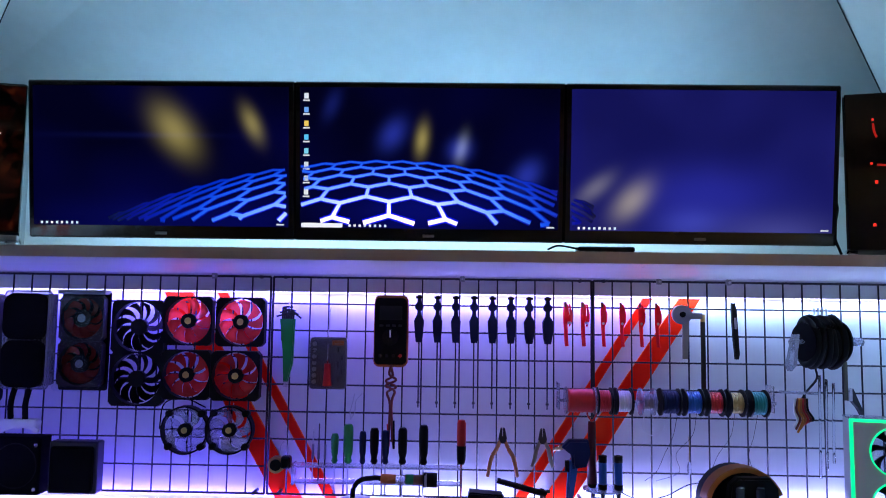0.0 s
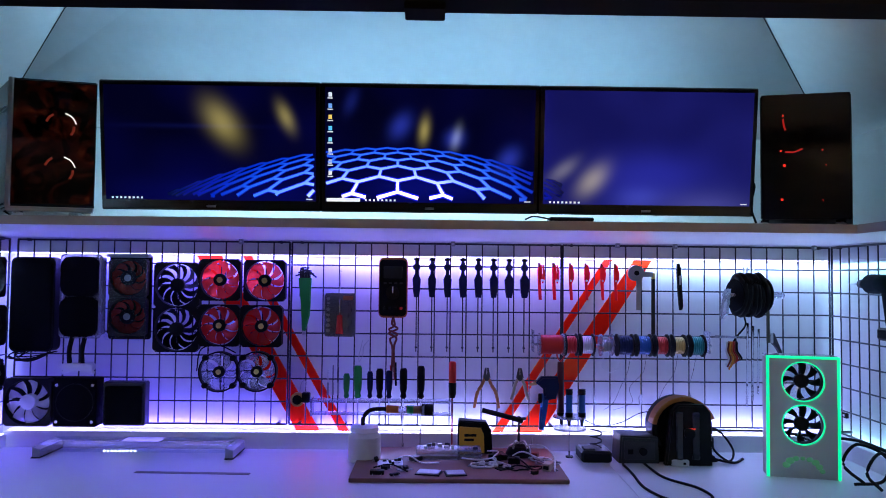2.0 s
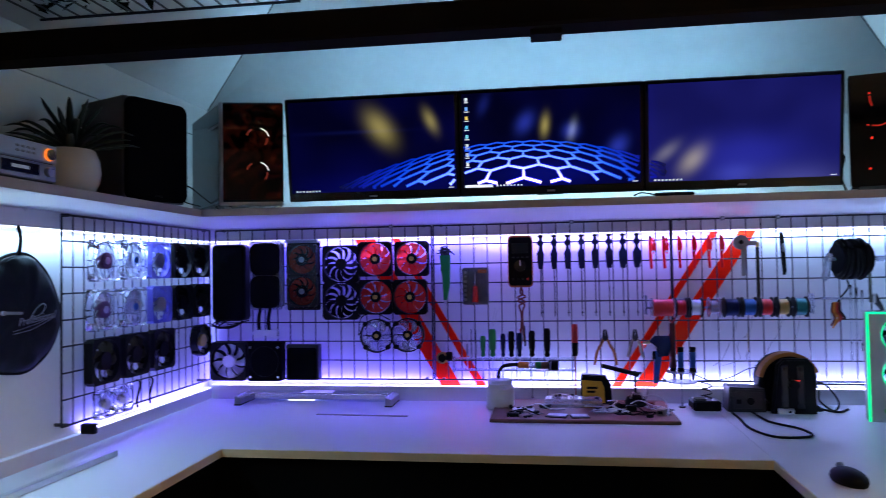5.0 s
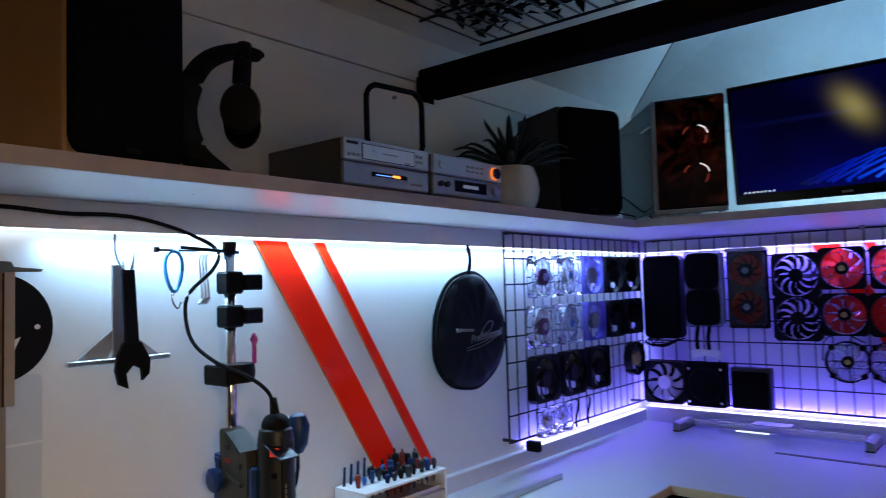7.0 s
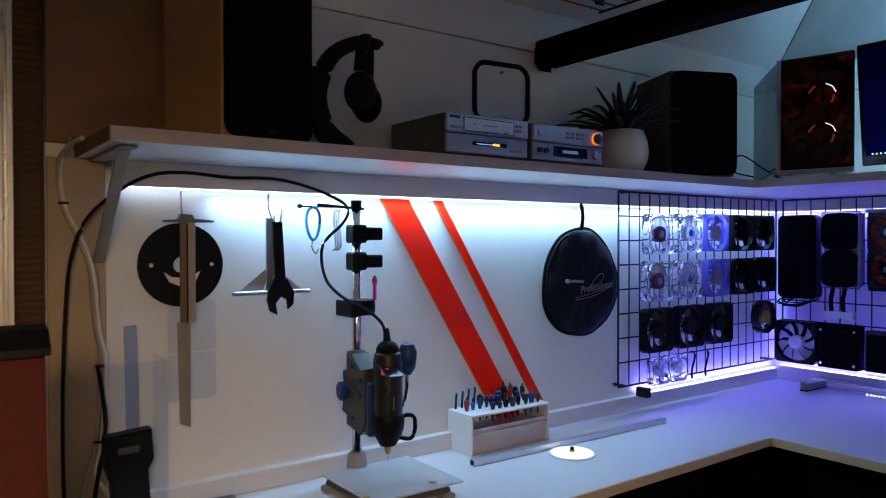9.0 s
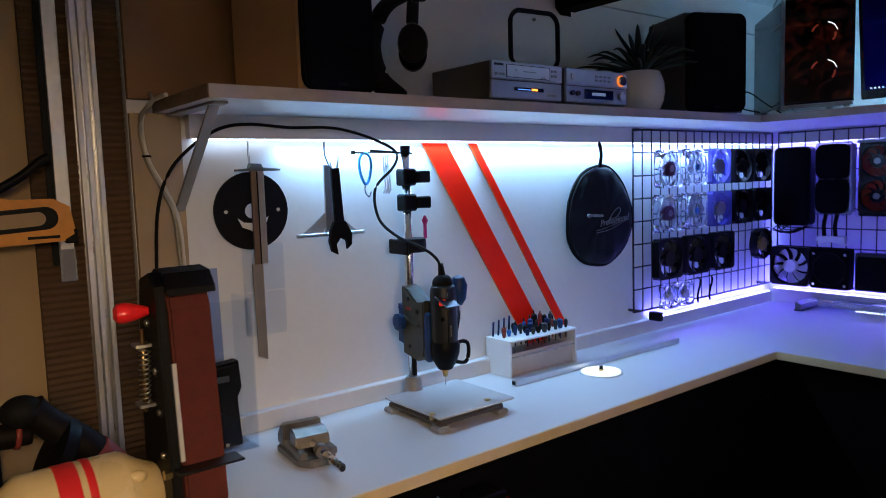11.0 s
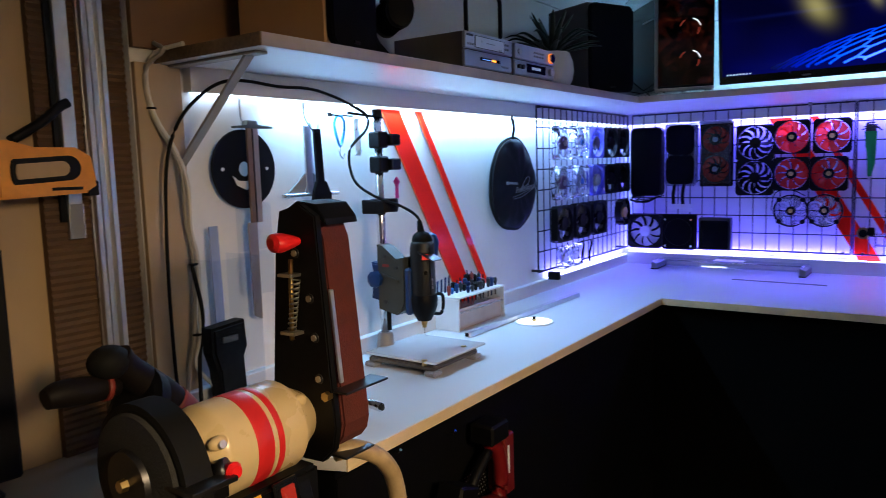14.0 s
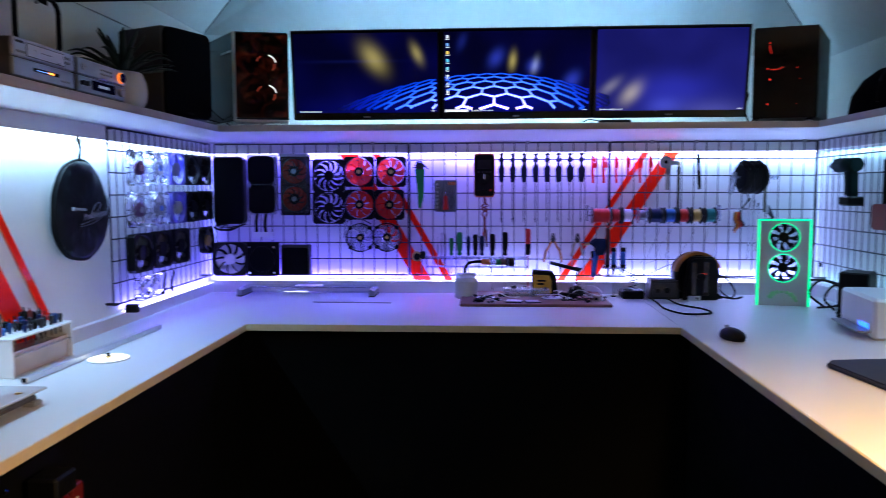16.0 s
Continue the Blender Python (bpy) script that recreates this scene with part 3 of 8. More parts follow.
def picture(k):
    """The lit net on screen k, in the screen's own plane: x from its middle, z up from its middle."""
    bm = bmesh.new()
    lay = bm.verts.layers.float_color.new("lit")
    u_mid, v_low = MW * (k + 0.5), 0.026
    x_max, z_lo, z_hi = MW / 2 - 0.013, -MH / 2 + 0.036, MH / 2 - 0.013
    for n, (u0, v0, s0, u1, v1, s1) in enumerate(hex_edges()):
        gold = (1.0 < u0 < 1.08 and 0.045 < v0 < 0.10 and n % 11 == 0) or (0.3 < u0 < 0.36 and 0.0 < v0 < 0.03 and n % 11 == 1)
        for j in range(6):
            a = [c0 + (c1 - c0) * j / 6 for c0, c1 in ((u0, u1), (v0, v1), (s0, s1))]
            b = [c0 + (c1 - c0) * (j + 1) / 6 for c0, c1 in ((u0, u1), (v0, v1), (s0, s1))]
            pa, pb = (a[0] - u_mid, a[1] - MH / 2 + v_low), (b[0] - u_mid, b[1] - MH / 2 + v_low)
            if not all(abs(p[0]) < x_max and z_lo < p[1] < z_hi for p in (pa, pb)):
                continue
            ca, cb = hex_colour(*a), hex_colour(*b)
            if ca[2] < 0.06:
                continue
            if gold:
                ca = cb = (0.75, 0.6, 0.05)
            add_ribbon(bm, lay, pa, pb, 0.0085 * a[2], 0.0085 * b[2], -0.0028, [0.0, 0.005, max(ca[2] - 0.1, 0) * 0.55], [0.0, 0.005, max(cb[2] - 0.1, 0) * 0.55])
            add_ribbon(bm, lay, pa, pb, 0.005 * a[2], 0.005 * b[2], -0.0034, ca, cb)
    # task bar marks and desktop icons
    rnd = random.Random(k)
    z = -MH / 2 + 0.031

    def mark(x, zz, w, h, c):
        add_ribbon(bm, lay, (x - w / 2, zz), (x + w / 2, zz), h / 2, h / 2, -0.0034, c, c)

    for j in range(8):
        mark(-MW / 2 + (0.03 if k != 1 else 0.115) + j * 0.0105, z, 0.005, 0.005, rnd.choice(((0.8, 0.8, 0.85), (0.6, 0.7, 0.8), (0.7, 0.7, 0.7))))
    mark(MW / 2 - 0.028, z, 0.016, 0.003, (0.6, 0.6, 0.65))
    if k == 1:
        mark(-MW / 2 + 0.058, z, 0.085, 0.009, (0.85, 0.85, 0.88))
        for j, c in enumerate(((0.7, 0.75, 0.8), (0.15, 0.35, 0.8), (0.8, 0.55, 0.1), (0.1, 0.5, 0.8), (0.2, 0.6, 0.75), (0.6, 0.65, 0.7), (0.5, 0.55, 0.6), (0.75, 0.75, 0.75))):
            mark(-MW / 2 + 0.025, MH / 2 - 0.03 - j * 0.028, 0.009, 0.011, c)
            mark(-MW / 2 + 0.025, MH / 2 - 0.039 - j * 0.028, 0.014, 0.003, (0.65, 0.65, 0.7))
    return bm


def monitor(k):
    cx = MX0 + MW * (k + 0.5)
    note = ("showing a glowing blue hexagon landscape", "showing a white-blue hexagon dome and desktop icons", "showing a plain violet-blue desktop")[k]
    t = thing("monitor", pose(cx, -0.545, SZ), "black widescreen monitor " + note, "monitor", "monitors on the shelf")
    lean = pose(0, -0.045, 0.022 + MH / 2, 7.0)
    bz = part("bezel", box(-MW / 2, MW / 2, 0.0, 0.03, -MH / 2, MH / 2, 0.003), BLACKGLOSS, t)
    sc = part("screen", box(-MW / 2 + 0.012, MW / 2 - 0.012, -0.002, -0.0005, -MH / 2 + 0.026, MH / 2 - 0.012), SCREENS[k], t, "lit screen")
    bm = picture(k)
    pc = part("hexagon_picture", bm, PICTURE, sc, "glowing hexagon lines and desktop marks")
    tagged(pc, kind="stuff")
    lip = part("bezel_logo", box(-0.012, 0.012, -0.0012, 0, -MH / 2 + 0.008, -MH / 2 + 0.014), GREYP, t)
    for o in (bz, sc, lip):
        o.matrix_local = lean
    part("back_housing", box(-0.16, 0.16, 0.0, 0.04, 0.08, 0.26, 0.012), BLACK, t)
    part("wall_arm", rod((0, 0.03, 0.13), (0, 0.545, 0.13), 0.014, seg=14), BLACK, t)
    part("wall_plate", box(-0.05, 0.05, 0.535, 0.5455, 0.08, 0.18, 0.002), BLACK, t)
    return t


for k in range(3):
    monitor(k)

# ==== wire grids ====
GRID_TOP, ROW = 1.576, 0.0738


def wire_grid(m, width, label):
    t = thing("wire_grid", m, label, "wire grid", "wire grids on the walls")
    fr = bmesh.new()
    h = 8 * ROW
    for a, b in (((0, 0, 0), (0, 0, -h)), ((width, 0, 0), (width, 0, -h)), ((0, 0, 0), (width, 0, 0)), ((0, 0, -h), (width, 0, -h))):
        rod(a, b, 0.0032, seg=8, bm=fr)
    part("frame", fr, WIRE, t)
    n = round(width / 0.0505)
    up = None
    for i in range(1, n):
        if up is None:
            up = part("wire", rod((0, 0, 0), (0, 0, -h), 0.0023, seg=6), WIRE, t)
            up.location = (width / n, 0, 0)
        else:
            o = new("wire", up.data)
            o.parent, o.location = t, (width * i / n, 0, 0)
    across = None
    for j in range(1, 8):
        if across is None:
            across = part("wire", rod((0, -0.004, 0), (width, -0.004, 0), 0.0024, seg=6), WIRE, t)
            across.location = (0, 0, -ROW)
        else:
            o = new("wire", across.data)
            o.parent, o.location = t, (0, 0, -ROW * j)
    for x, z in ((0.03, 0), (width - 0.03, 0), (0.03, -h), (width - 0.03, -h)):
        part("standoff", rod((x, 0, z), (x, 0.042, z), 0.005, seg=8), DARKMETAL, t)
    return t


for x0 in (0.055, 0.9445, 1.832):
    wire_grid(pose(x0, -0.044, GRID_TOP), 0.882, "black wire grid panel full of hung tools and parts")
wire_grid(pose(0.042, -0.955, GRID_TOP, 0, 0, 90), 0.885, "black wire grid panel hung with clear and black fans")
wire_grid(pose(WALL_W - 0.042, -0.07, GRID_TOP, 0, 0, -90), 0.885, "black wire grid panel on the side wall")

# ==== red acrylic stripes on the walls ====


EDGEGLOW = thin_plastic("bright_acrylic_edge", (1.0, 0.22, 0.05), 0.6)


def stripe(m, x_top0, x_top1, x_low0, x_low1, z_top, z_low, group):
    t = thing("wall_stripe", m, "slanted glossy red acrylic stripe on the white wall", "wall stripe", group)
    part("sheet", prism([(x_top0, z_top), (x_top1, z_top), (x_low1, z_low), (x_low0, z_low)], -0.004), REDACRYL, t)
    for a, b, w in ((x_top0, x_low0, -0.0016), (x_top1, x_low1, 0.0016)):
        part("cut_edge", prism([(a, z_top), (a + w, z_top), (b + w, z_low), (b, z_low)], -0.0042), EDGEGLOW, t, "bright orange cut edge")
    return t


bk = pose(0, -0.002, 0)
stripe(bk, 0.624, 0.703, 0.964, 1.038, 1.53, 0.956, "red stripes")
stripe(bk, 0.776, 0.802, 1.104, 1.134, 1.53, 0.956, "red stripes")
stripe(bk, 1.979, 2.003, 1.608, 1.638, 1.53, 0.956, "red stripes")
stripe(bk, 2.079, 2.136, 1.687, 1.767, 1.53, 0.956, "red stripes")
lf = pose(0.002, 0, 0, 0, 0, 90)
stripe(lf, -1.764, -1.687, -1.388, -1.305, 1.53, 0.926, "red stripes")
stripe(lf, -1.608, -1.585, -1.232, -1.2, 1.53, 0.926, "red stripes")

# ==== fans ====


def square_ring(size, hole, depth, n=40, corner=0.0):
    """A square frame with a round hole, from y = 0 back to y = depth."""
    bm = bmesh.new()
    h = size / 2
    loops = []
    for y in (0, depth):
        inn, out = [], []
        for i in range(n):
            a = 2 * math.pi * (i + 0.5) / n
            c, s = math.cos(a), math.sin(a)
            k = h / max(abs(c), abs(s))
            k = min(k, h * 1.33)
            inn.append(bm.verts.new((hole * c, y, hole * s)))
            out.append(bm.verts.new((k * c, y, k * s)))
        loops.append((inn, out))
    (i0, o0), (i1, o1) = loops
    for i in range(n):
        j = (i + 1) % n
        bm.faces.new((i0[i], o0[i], o0[j], i0[j]))
        bm.faces.new((i1[i], i1[j], o1[j], o1[i]))
        bm.faces.new((o0[i], o1[i], o1[j], o0[j]))
        bm.faces.new((i0[i], i0[j], i1[j], i1[i]))
    bmesh.ops.recalc_face_normals(bm, faces=bm.faces[:])
    return bm


def round_ring(r_out, r_in, depth, n=40):
    bm = bmesh.new()
    pr = []
    for y, r in ((0, r_in), (0, r_out), (depth, r_out), (depth, r_in)):
        pr.append([bm.verts.new((r * math.cos(2 * math.pi * i / n), y, r * math.sin(2 * math.pi * i / n))) for i in range(n)])
    for a in range(4):
        for i in range(n):
            bm.faces.new((pr[a][i], pr[a][(i + 1) % n], pr[(a + 1) % 4][(i + 1) % n], pr[(a + 1) % 4][i]))
    bmesh.ops.recalc_face_normals(bm, faces=bm.faces[:])
    return bm


def blade_mesh(r0, r1, wide, sweep, depth):
    bm = bmesh.new()
    rows = []
    for i in range(5):
        f = i / 4
        r = r0 + (r1 - r0) * f
        mid = sweep * f * f
        w = wide * (0.75 + 0.35 * f)
        rows.append([bm.verts.new((r * math.cos(mid + w * (g - 0.5)), depth * (0.3 + 0.4 * g), r * math.sin(mid + w * (g - 0.5)))) for g in (0, 0.5, 1)])
    for lo, hi in zip(rows, rows[1:]):
        for g in range(2):
            bm.faces.new((lo[g], lo[g + 1], hi[g + 1], hi[g]))
    bmesh.ops.solidify(bm, geom=bm.faces[:], thickness=0.0012)
    return bm


def fan_parts(t, size, depth, blade_m, frame_m, hub_m, blades=9, at=(0, 0, 0), round_frame=False, wide=None, sweep=0.55, hub=0.2, sticker=None):
    at = Vector(at)
    hole = size * 0.475
    if round_frame:
        fr = round_ring(size * 0.5, size * 0.465, depth)
        for a in range(4):
            c = Vector((math.cos(math.pi / 4 + a * math.pi / 2), 0, math.sin(math.pi / 4 + a * math.pi / 2)))
            rod(c * size * 0.48 + Vector((0, 0, 0)), c * size * 0.48 + Vector((0, depth, 0)), size * 0.07, seg=10, bm=fr)
    else:
        fr = square_ring(size, hole, depth)
    part("frame", fr, frame_m, t).location = at
    hb = part("hub", rod((0, 0.002, 0), (0, depth - 0.003, 0), size * hub, seg=20), hub_m, t)
    hb.location = at
    if sticker:
        part("sticker", rod((0, -0.0005, 0), (0, 0.0025, 0), size * hub * 0.45, seg=16), sticker, hb)
    first = None
    for i in range(blades):
        if first is None:
            first = part("blade", blade_mesh(size * hub * 0.95, hole * 0.95, wide or 2 * math.pi / blades * 0.8, sweep, depth), blade_m, t, smooth=True)
            o = first
        else:
            o = new("blade", first.data)
            o.parent = t
        o.matrix_local = Matrix.Translation(at) @ pose(0, 0, 0, 0, -360 * i / blades + 12, 0)
    for sx, sy in ((1, 0), (0, 1), (-1, 0), (0, -1)):
        o = part("strut", rod((sx * size * 0.15, depth - 0.002, sy * size * 0.15), (sx * hole, depth - 0.002, sy * hole), size * 0.018, seg=6), frame_m, t)
        o.location = at


def fan(m, size, depth, label, *a, group="case fans on the grid", **k):
    t = thing("case_fan", m, label, "fan", group)
    fan_parts(t, size, depth, *a, **k)
    part("hook", hose([(0, depth, size * 0.44), (0, depth + 0.012, size * 0.46), (0, depth + 0.012, size * 0.52)], 0.0012, seg=6), STEEL, t)
    return t


FY = -0.078
REDBLADE = thin_plastic("red_fan_blade", (1.0, 0.1, 0.05), 0.8, 0.3)
f = fan(pose(0.583, FY, 1.433), 0.146, 0.026, "black case fan with swept black blades", BLACK, BLACK, BLACK, 11, sweep=0.45, wide=0.4, hub=0.15)
copy_thing(f, pose(0.583, FY, 1.2915))
f = fan(pose(0.7195, FY, 1.451), 0.134, 0.026, "black framed case fan with bright red blades", REDBLADE, BLACK, BLACK, 9, sticker=GOLD, wide=0.6, sweep=0.3, hub=0.15)
for x, z, a in ((0.8635, 1.45, 25), (0.72, 1.3045, 50), (0.855, 1.3035, 70)):
    c = copy_thing(f, pose(x, FY, z, 0, 0))
f = fan(pose(0.722, FY, 1.156), 0.13, 0.026, "case fan with clear blades and a thin black ring frame", CLEARBLADE, BLACK, BLACK, 7, round_frame=True, sticker=GOLD, hub=0.14)
copy_thing(f, pose(0.843, FY, 1.158))
part("cable", hose([(0.05, 0.02, 0.06), (0.0, 0.0, 0.085), (-0.06, 0.01, 0.07), (-0.075, 0.02, 0.0)], 0.002), RUBBER, f)
WHITEBLADE = thin_plastic("white_fan_blade", (0.95, 0.95, 0.97), 0.4)
# deep fan on a cooler, white blades
t = thing("cooler_fan", pose(0.132, -0.105, 1.06), "black cooler fan with bright white blades", "fan")
fan_parts(t, 0.15, 0.03, WHITEBLADE, BLACK, WHITEBLADE, 9, sweep=0.25, hub=0.16, wide=0.52)
part("heat_sink", box(-0.075, 0.075, 0.052, 0.059, -0.075, 0.075, 0.002), BLACK, t)

# left panel fans (facing the room)


def lpose(y, z, x=0.078):
    return pose(x, y, z, 0, 0, 90)


HUBM = mat("dark_violet_hub", (0.12, 0.05, 0.12), 0.35)
f = fan(lpose(-0.795, 1.448), 0.124, 0.026, "clear plastic case fan with a dark hub", CLEARBLADE, CLEAR, HUBM, 7, group="fans on the side grid", sticker=STEEL)
copy_thing(f, lpose(-0.803, 1.302))
f = fan(lpose(-0.645, 1.452), 0.124, 0.026, "clear plastic case fan with a blue sticker", CLEARBLADE, CLEAR, CLEARBLADE, 9, group="fans on the side grid", sticker=BLUEP)
f2 = copy_thing(f, lpose(-0.647, 1.303))
f = fan(lpose(-0.495, 1.453), 0.124, 0.026, "violet tinted clear case fan", PURPLEBLADE, PURPLEBLADE, GREYP, 9, group="fans on the side grid")
copy_thing(f, lpose(-0.488, 1.303))
f = fan(lpose(-0.343, 1.453), 0.124, 0.026, "black case fan with seven blades", BLACK, BLACK, BLACK, 7, group="fans on the side grid")
for y, z in ((-0.205, 1.454), (-0.339, 1.303), (-0.197, 1.305)):
    copy_thing(f, lpose(y, z))
f = fan(lpose(-0.8, 1.15), 0.135, 0.028, "thick black case fan with brass toned blades", mat("smoked_blade", (0.06, 0.055, 0.03), 0.3), BLACK, BLACK, 7, group="fans on the side grid")
for y in (-0.637, -0.473):
    copy_thing(f, lpose(y, 1.15))
f = fan(lpose(-0.19, 1.152), 0.118, 0.03, "round case fan with grey blades", GREYP, BLACK, GOLD, 9, group="fans on the side grid", round_frame=True)
f = fan(lpose(-0.795, 1.022), 0.082, 0.024, "small clear fan hung at the grid's foot", CLEARBLADE, CLEAR, STEEL, 7, group="fans on the side grid")
copy_thing(f, lpose(-0.705, 1.022))
for y in (-0.606, -0.531):
    solid("velcro_strap", hose([(0.052, y, 1.065), (0.058, y + 0.012, 1.05), (0.052, y + 0.004, 1.0), (0.056, y, 0.975)], 0.004, flat=0.4), BLACKFAB, Matrix(), "short black hook-and-loop strap on the grid", "strap", "straps")
solid("mini_bracket", box(0.03, 0.075, -0.86, -0.84, 0.945, 0.974, 0.003), BLACK, Matrix(), "small black bracket below the grid", "bracket")

# ==== coolers and power units on the grid ====


def rounded_prism(w, h, r, depth, bevel=0.003):
    pts = []
    for cx, cz, a0 in ((w / 2 - r, h / 2 - r, 0), (-w / 2 + r, h / 2 - r, 90), (-w / 2 + r, -h / 2 + r, 180), (w / 2 - r, -h / 2 + r, 270)):
        for k in range(5):
            a = radians(a0 + 22.5 * k)
            pts.append((cx + r * math.cos(a), cz + r * math.sin(a)))
    return prism(pts, depth, bevel=bevel)


t = thing("radiator", pose(0.135, -0.1, 1.368), "tall black radiator with cables at its foot", "radiator", "radiators on the grid")
part("body", rounded_prism(0.14, 0.3, 0.02, 0.05), BLACK, t)
part("cover", rounded_prism(0.128, 0.288, 0.02, -0.004, 0.002), BLACKFAB, t, "black mesh cover")
cab = bmesh.new()
rnd = random.Random(3)
for s in range(7):
    hose([(-0.05 + s * 0.012, 0.03, -0.14), (-0.09 + rnd.random() * 0.06, 0.01, -0.16 - rnd.random() * 0.02), (0.0, 0.0, -0.165 - rnd.random() * 0.015), (0.05 + rnd.random() * 0.03, 0.02, -0.15)], 0.0018, seg=5, bm=cab)
part("cables", cab, RUBBER, t)

t = thing("liquid_cooler", pose(0.288, -0.1, 1.394), "black double radiator cooler with two hoses and a white pump", "cooler", "radiators on the grid")
part("radiator_frame", rounded_prism(0.134, 0.266, 0.012, 0.006), CLEARBLADE, t, "clear frame round the covers")
part("radiator_core", rounded_prism(0.116, 0.25, 0.01, 0.04), BLACK, t).location = (0, 0.006, 0)
part("side_seal", box(0.062, 0.067, -0.012, 0.03, -0.12, 0.125, 0.001), CLEARBLADE, t)
for z in (0.064, -0.064):
    part("fan_cover", rounded_prism(0.12, 0.125, 0.03, -0.014), BLACKFAB, t).location = (0, 0, z)
for x in (-0.026, 0.014):
    part("tube", hose([(x, 0.01, -0.125), (x - 0.004, 0.0, -0.17), (x - 0.002, 0.0, -0.212)], 0.0075), RUBBER, t)
part("pump", rounded_prism(0.1, 0.022, 0.008, -0.03), WHITEP, t, "white pump block").location = (0, 0.015, -0.222)
for x in (-0.032, 0.032):
    o = part("pump_bracket", box(-0.02, 0.02, -0.004, 0.004, -0.006, 0.006, 0.002), WHITEP, t)
    o.matrix_local = pose(x, 0.0, -0.235, 0, 20 if x > 0 else -20)

t = thing("boxed_fans", pose(0.4265, -0.09, 1.392), "clear plastic box with two dull red fans", "fan box", "radiators on the grid")
part("back_plate", rounded_prism(0.137, 0.272, 0.008, 0.004), BLACK, t).location = (0, 0.035, 0)
part("clear_case", round_ring(0.01, 0.008, 0.002), CLEAR, t)
for z in (0.062, -0.062):
    fan_parts(t, 0.122, 0.024, thin_plastic("brick_red_blade", (0.5, 0.06, 0.04), 0.6), mat("dark_frame", (0.02, 0.01, 0.01), 0.5), BLACK, 9, at=(0, 0.01, z), sticker=GREYP, wide=0.6)
sh = rounded_prism(0.137, 0.272, 0.012, -0.002, bevel=0)
part("front_cover", sh, FILM_DULL, t).location = (0, 0.004, 0)
part("top_flap", box(-0.066, 0.066, 0.004, 0.035, 0.128, 0.14, 0.002), GREYP, t)

t = thing("power_supply", pose(0.281, -0.105, 1.06), "black computer power supply with silver screws", "power supply", "power supplies on the grid")
part("case", box(-0.068, 0.068, 0, 0.055, -0.076, 0.076, 0.004), BLACKFAB, t)
part("grille", round_ring(0.06, 0.057, -0.0015), BLACK, t)
for x in (-0.056, 0.056):
    for z in (-0.06, 0.055):
        part("screw", rod((x, -0.002, z), (x, 0.001, z), 0.005, seg=10), CHROME, t)
t = thing("power_supply", pose(0.43, -0.095, 1.058), "small black power supply in a grey frame", "power supply", "power supplies on the grid")
part("case", box(-0.066, 0.066, 0.004, 0.045, -0.072, 0.066, 0.004), mat("slate_case", (0.03, 0.03, 0.04), 0.5), t)
part("front", box(-0.058, 0.058, -0.003, 0.004, -0.066, 0.054, 0.006), BLACKFAB, t)

# ==== hand tools on the back grid ====
TY = -0.056   # front of the wires


def hook_wire(t, x, z, y=0.012):
    part("hook", hose([(x, y, z + 0.03), (x, 0.0, z + 0.028), (x, -0.004, z + 0.012), (x, 0.002, z)], 0.0012, seg=6), STEEL, t)


# hex keys in a green holder
t = thing("hex_key_set", pose(0.993, TY, 1.49), "fold of black hex keys in a green holder", "hex key set")
part("holder", prism([(-0.022, -0.03), (0.02, -0.03), (0.016, -0.15), (0.004, -0.2), (-0.008, -0.2), (-0.012, -0.12)], -0.016, bevel=0.003), GREEN, t)
for k in range(7):
    part("key", hose([(-0.016 + k * 0.005, -0.008, -0.09), (-0.016 + k * 0.005, -0.008, -0.012 - k * 0.002), (-0.012 + k * 0.005, -0.008, 0.002 - k * 0.003), ((-1) ** k * (0.012 + k * 0.004), -0.01, 0.002 - k * 0.005)], 0.0027, seg=6), DARKMETAL, t)
for k in range(3):
    part("key", hose([(-0.006 + k * 0.005, -0.008, -0.19), (-0.006 + k * 0.004, -0.008, -0.215)], 0.0018, seg=6), STEEL, t)
hook_wire(t, 0, -0.01)

# bit set in a clear box
t = thing("bit_set", pose(1.1075, TY - 0.002, 1.342), "clear plastic bit box with a red screwdriver", "bit set")
part("tray", rounded_prism(0.1, 0.14, 0.01, -0.018), mat("smoke_tray", (0.16, 0.16, 0.17), 0.35), t)
part("lid", rounded_prism(0.098, 0.138, 0.01, -0.003, bevel=0), FILM, t).location = (0, -0.024, 0)
part("driver_handle", hose([(0, -0.024, -0.06), (0, -0.024, -0.04), (0, -0.024, 0.0)], lambda f: 0.013 - 0.004 * f, seg=10), RED, t)
part("driver_shaft", rod((0, -0.024, 0.0), (0, -0.024, 0.05), 0.003, seg=8), CHROME, t)
for k in range(7):
    part("socket", rod((-0.037, -0.018, -0.05 + k * 0.017), (-0.037, -0.024, -0.05 + k * 0.017), 0.006, seg=10), STEEL, t)
for k in range(5):
    part("bit", rod((0.028 + (k % 2) * 0.01, -0.02, -0.05 + k * 0.02), (0.028 + (k % 2) * 0.01, -0.02, -0.036 + k * 0.02), 0.003, seg=6), DARKMETAL, t)
part("tag", box(0.01, 0.042, -0.021, -0.018, 0.048, 0.062, 0.001), ORANGE, t)
part("hanger", hose([(-0.004, -0.01, 0.07), (0.0, -0.012, 0.1), (0.0, -0.006, 0.14), (0.0, 0.012, 0.15)], 0.0015, seg=6), STEEL, t)

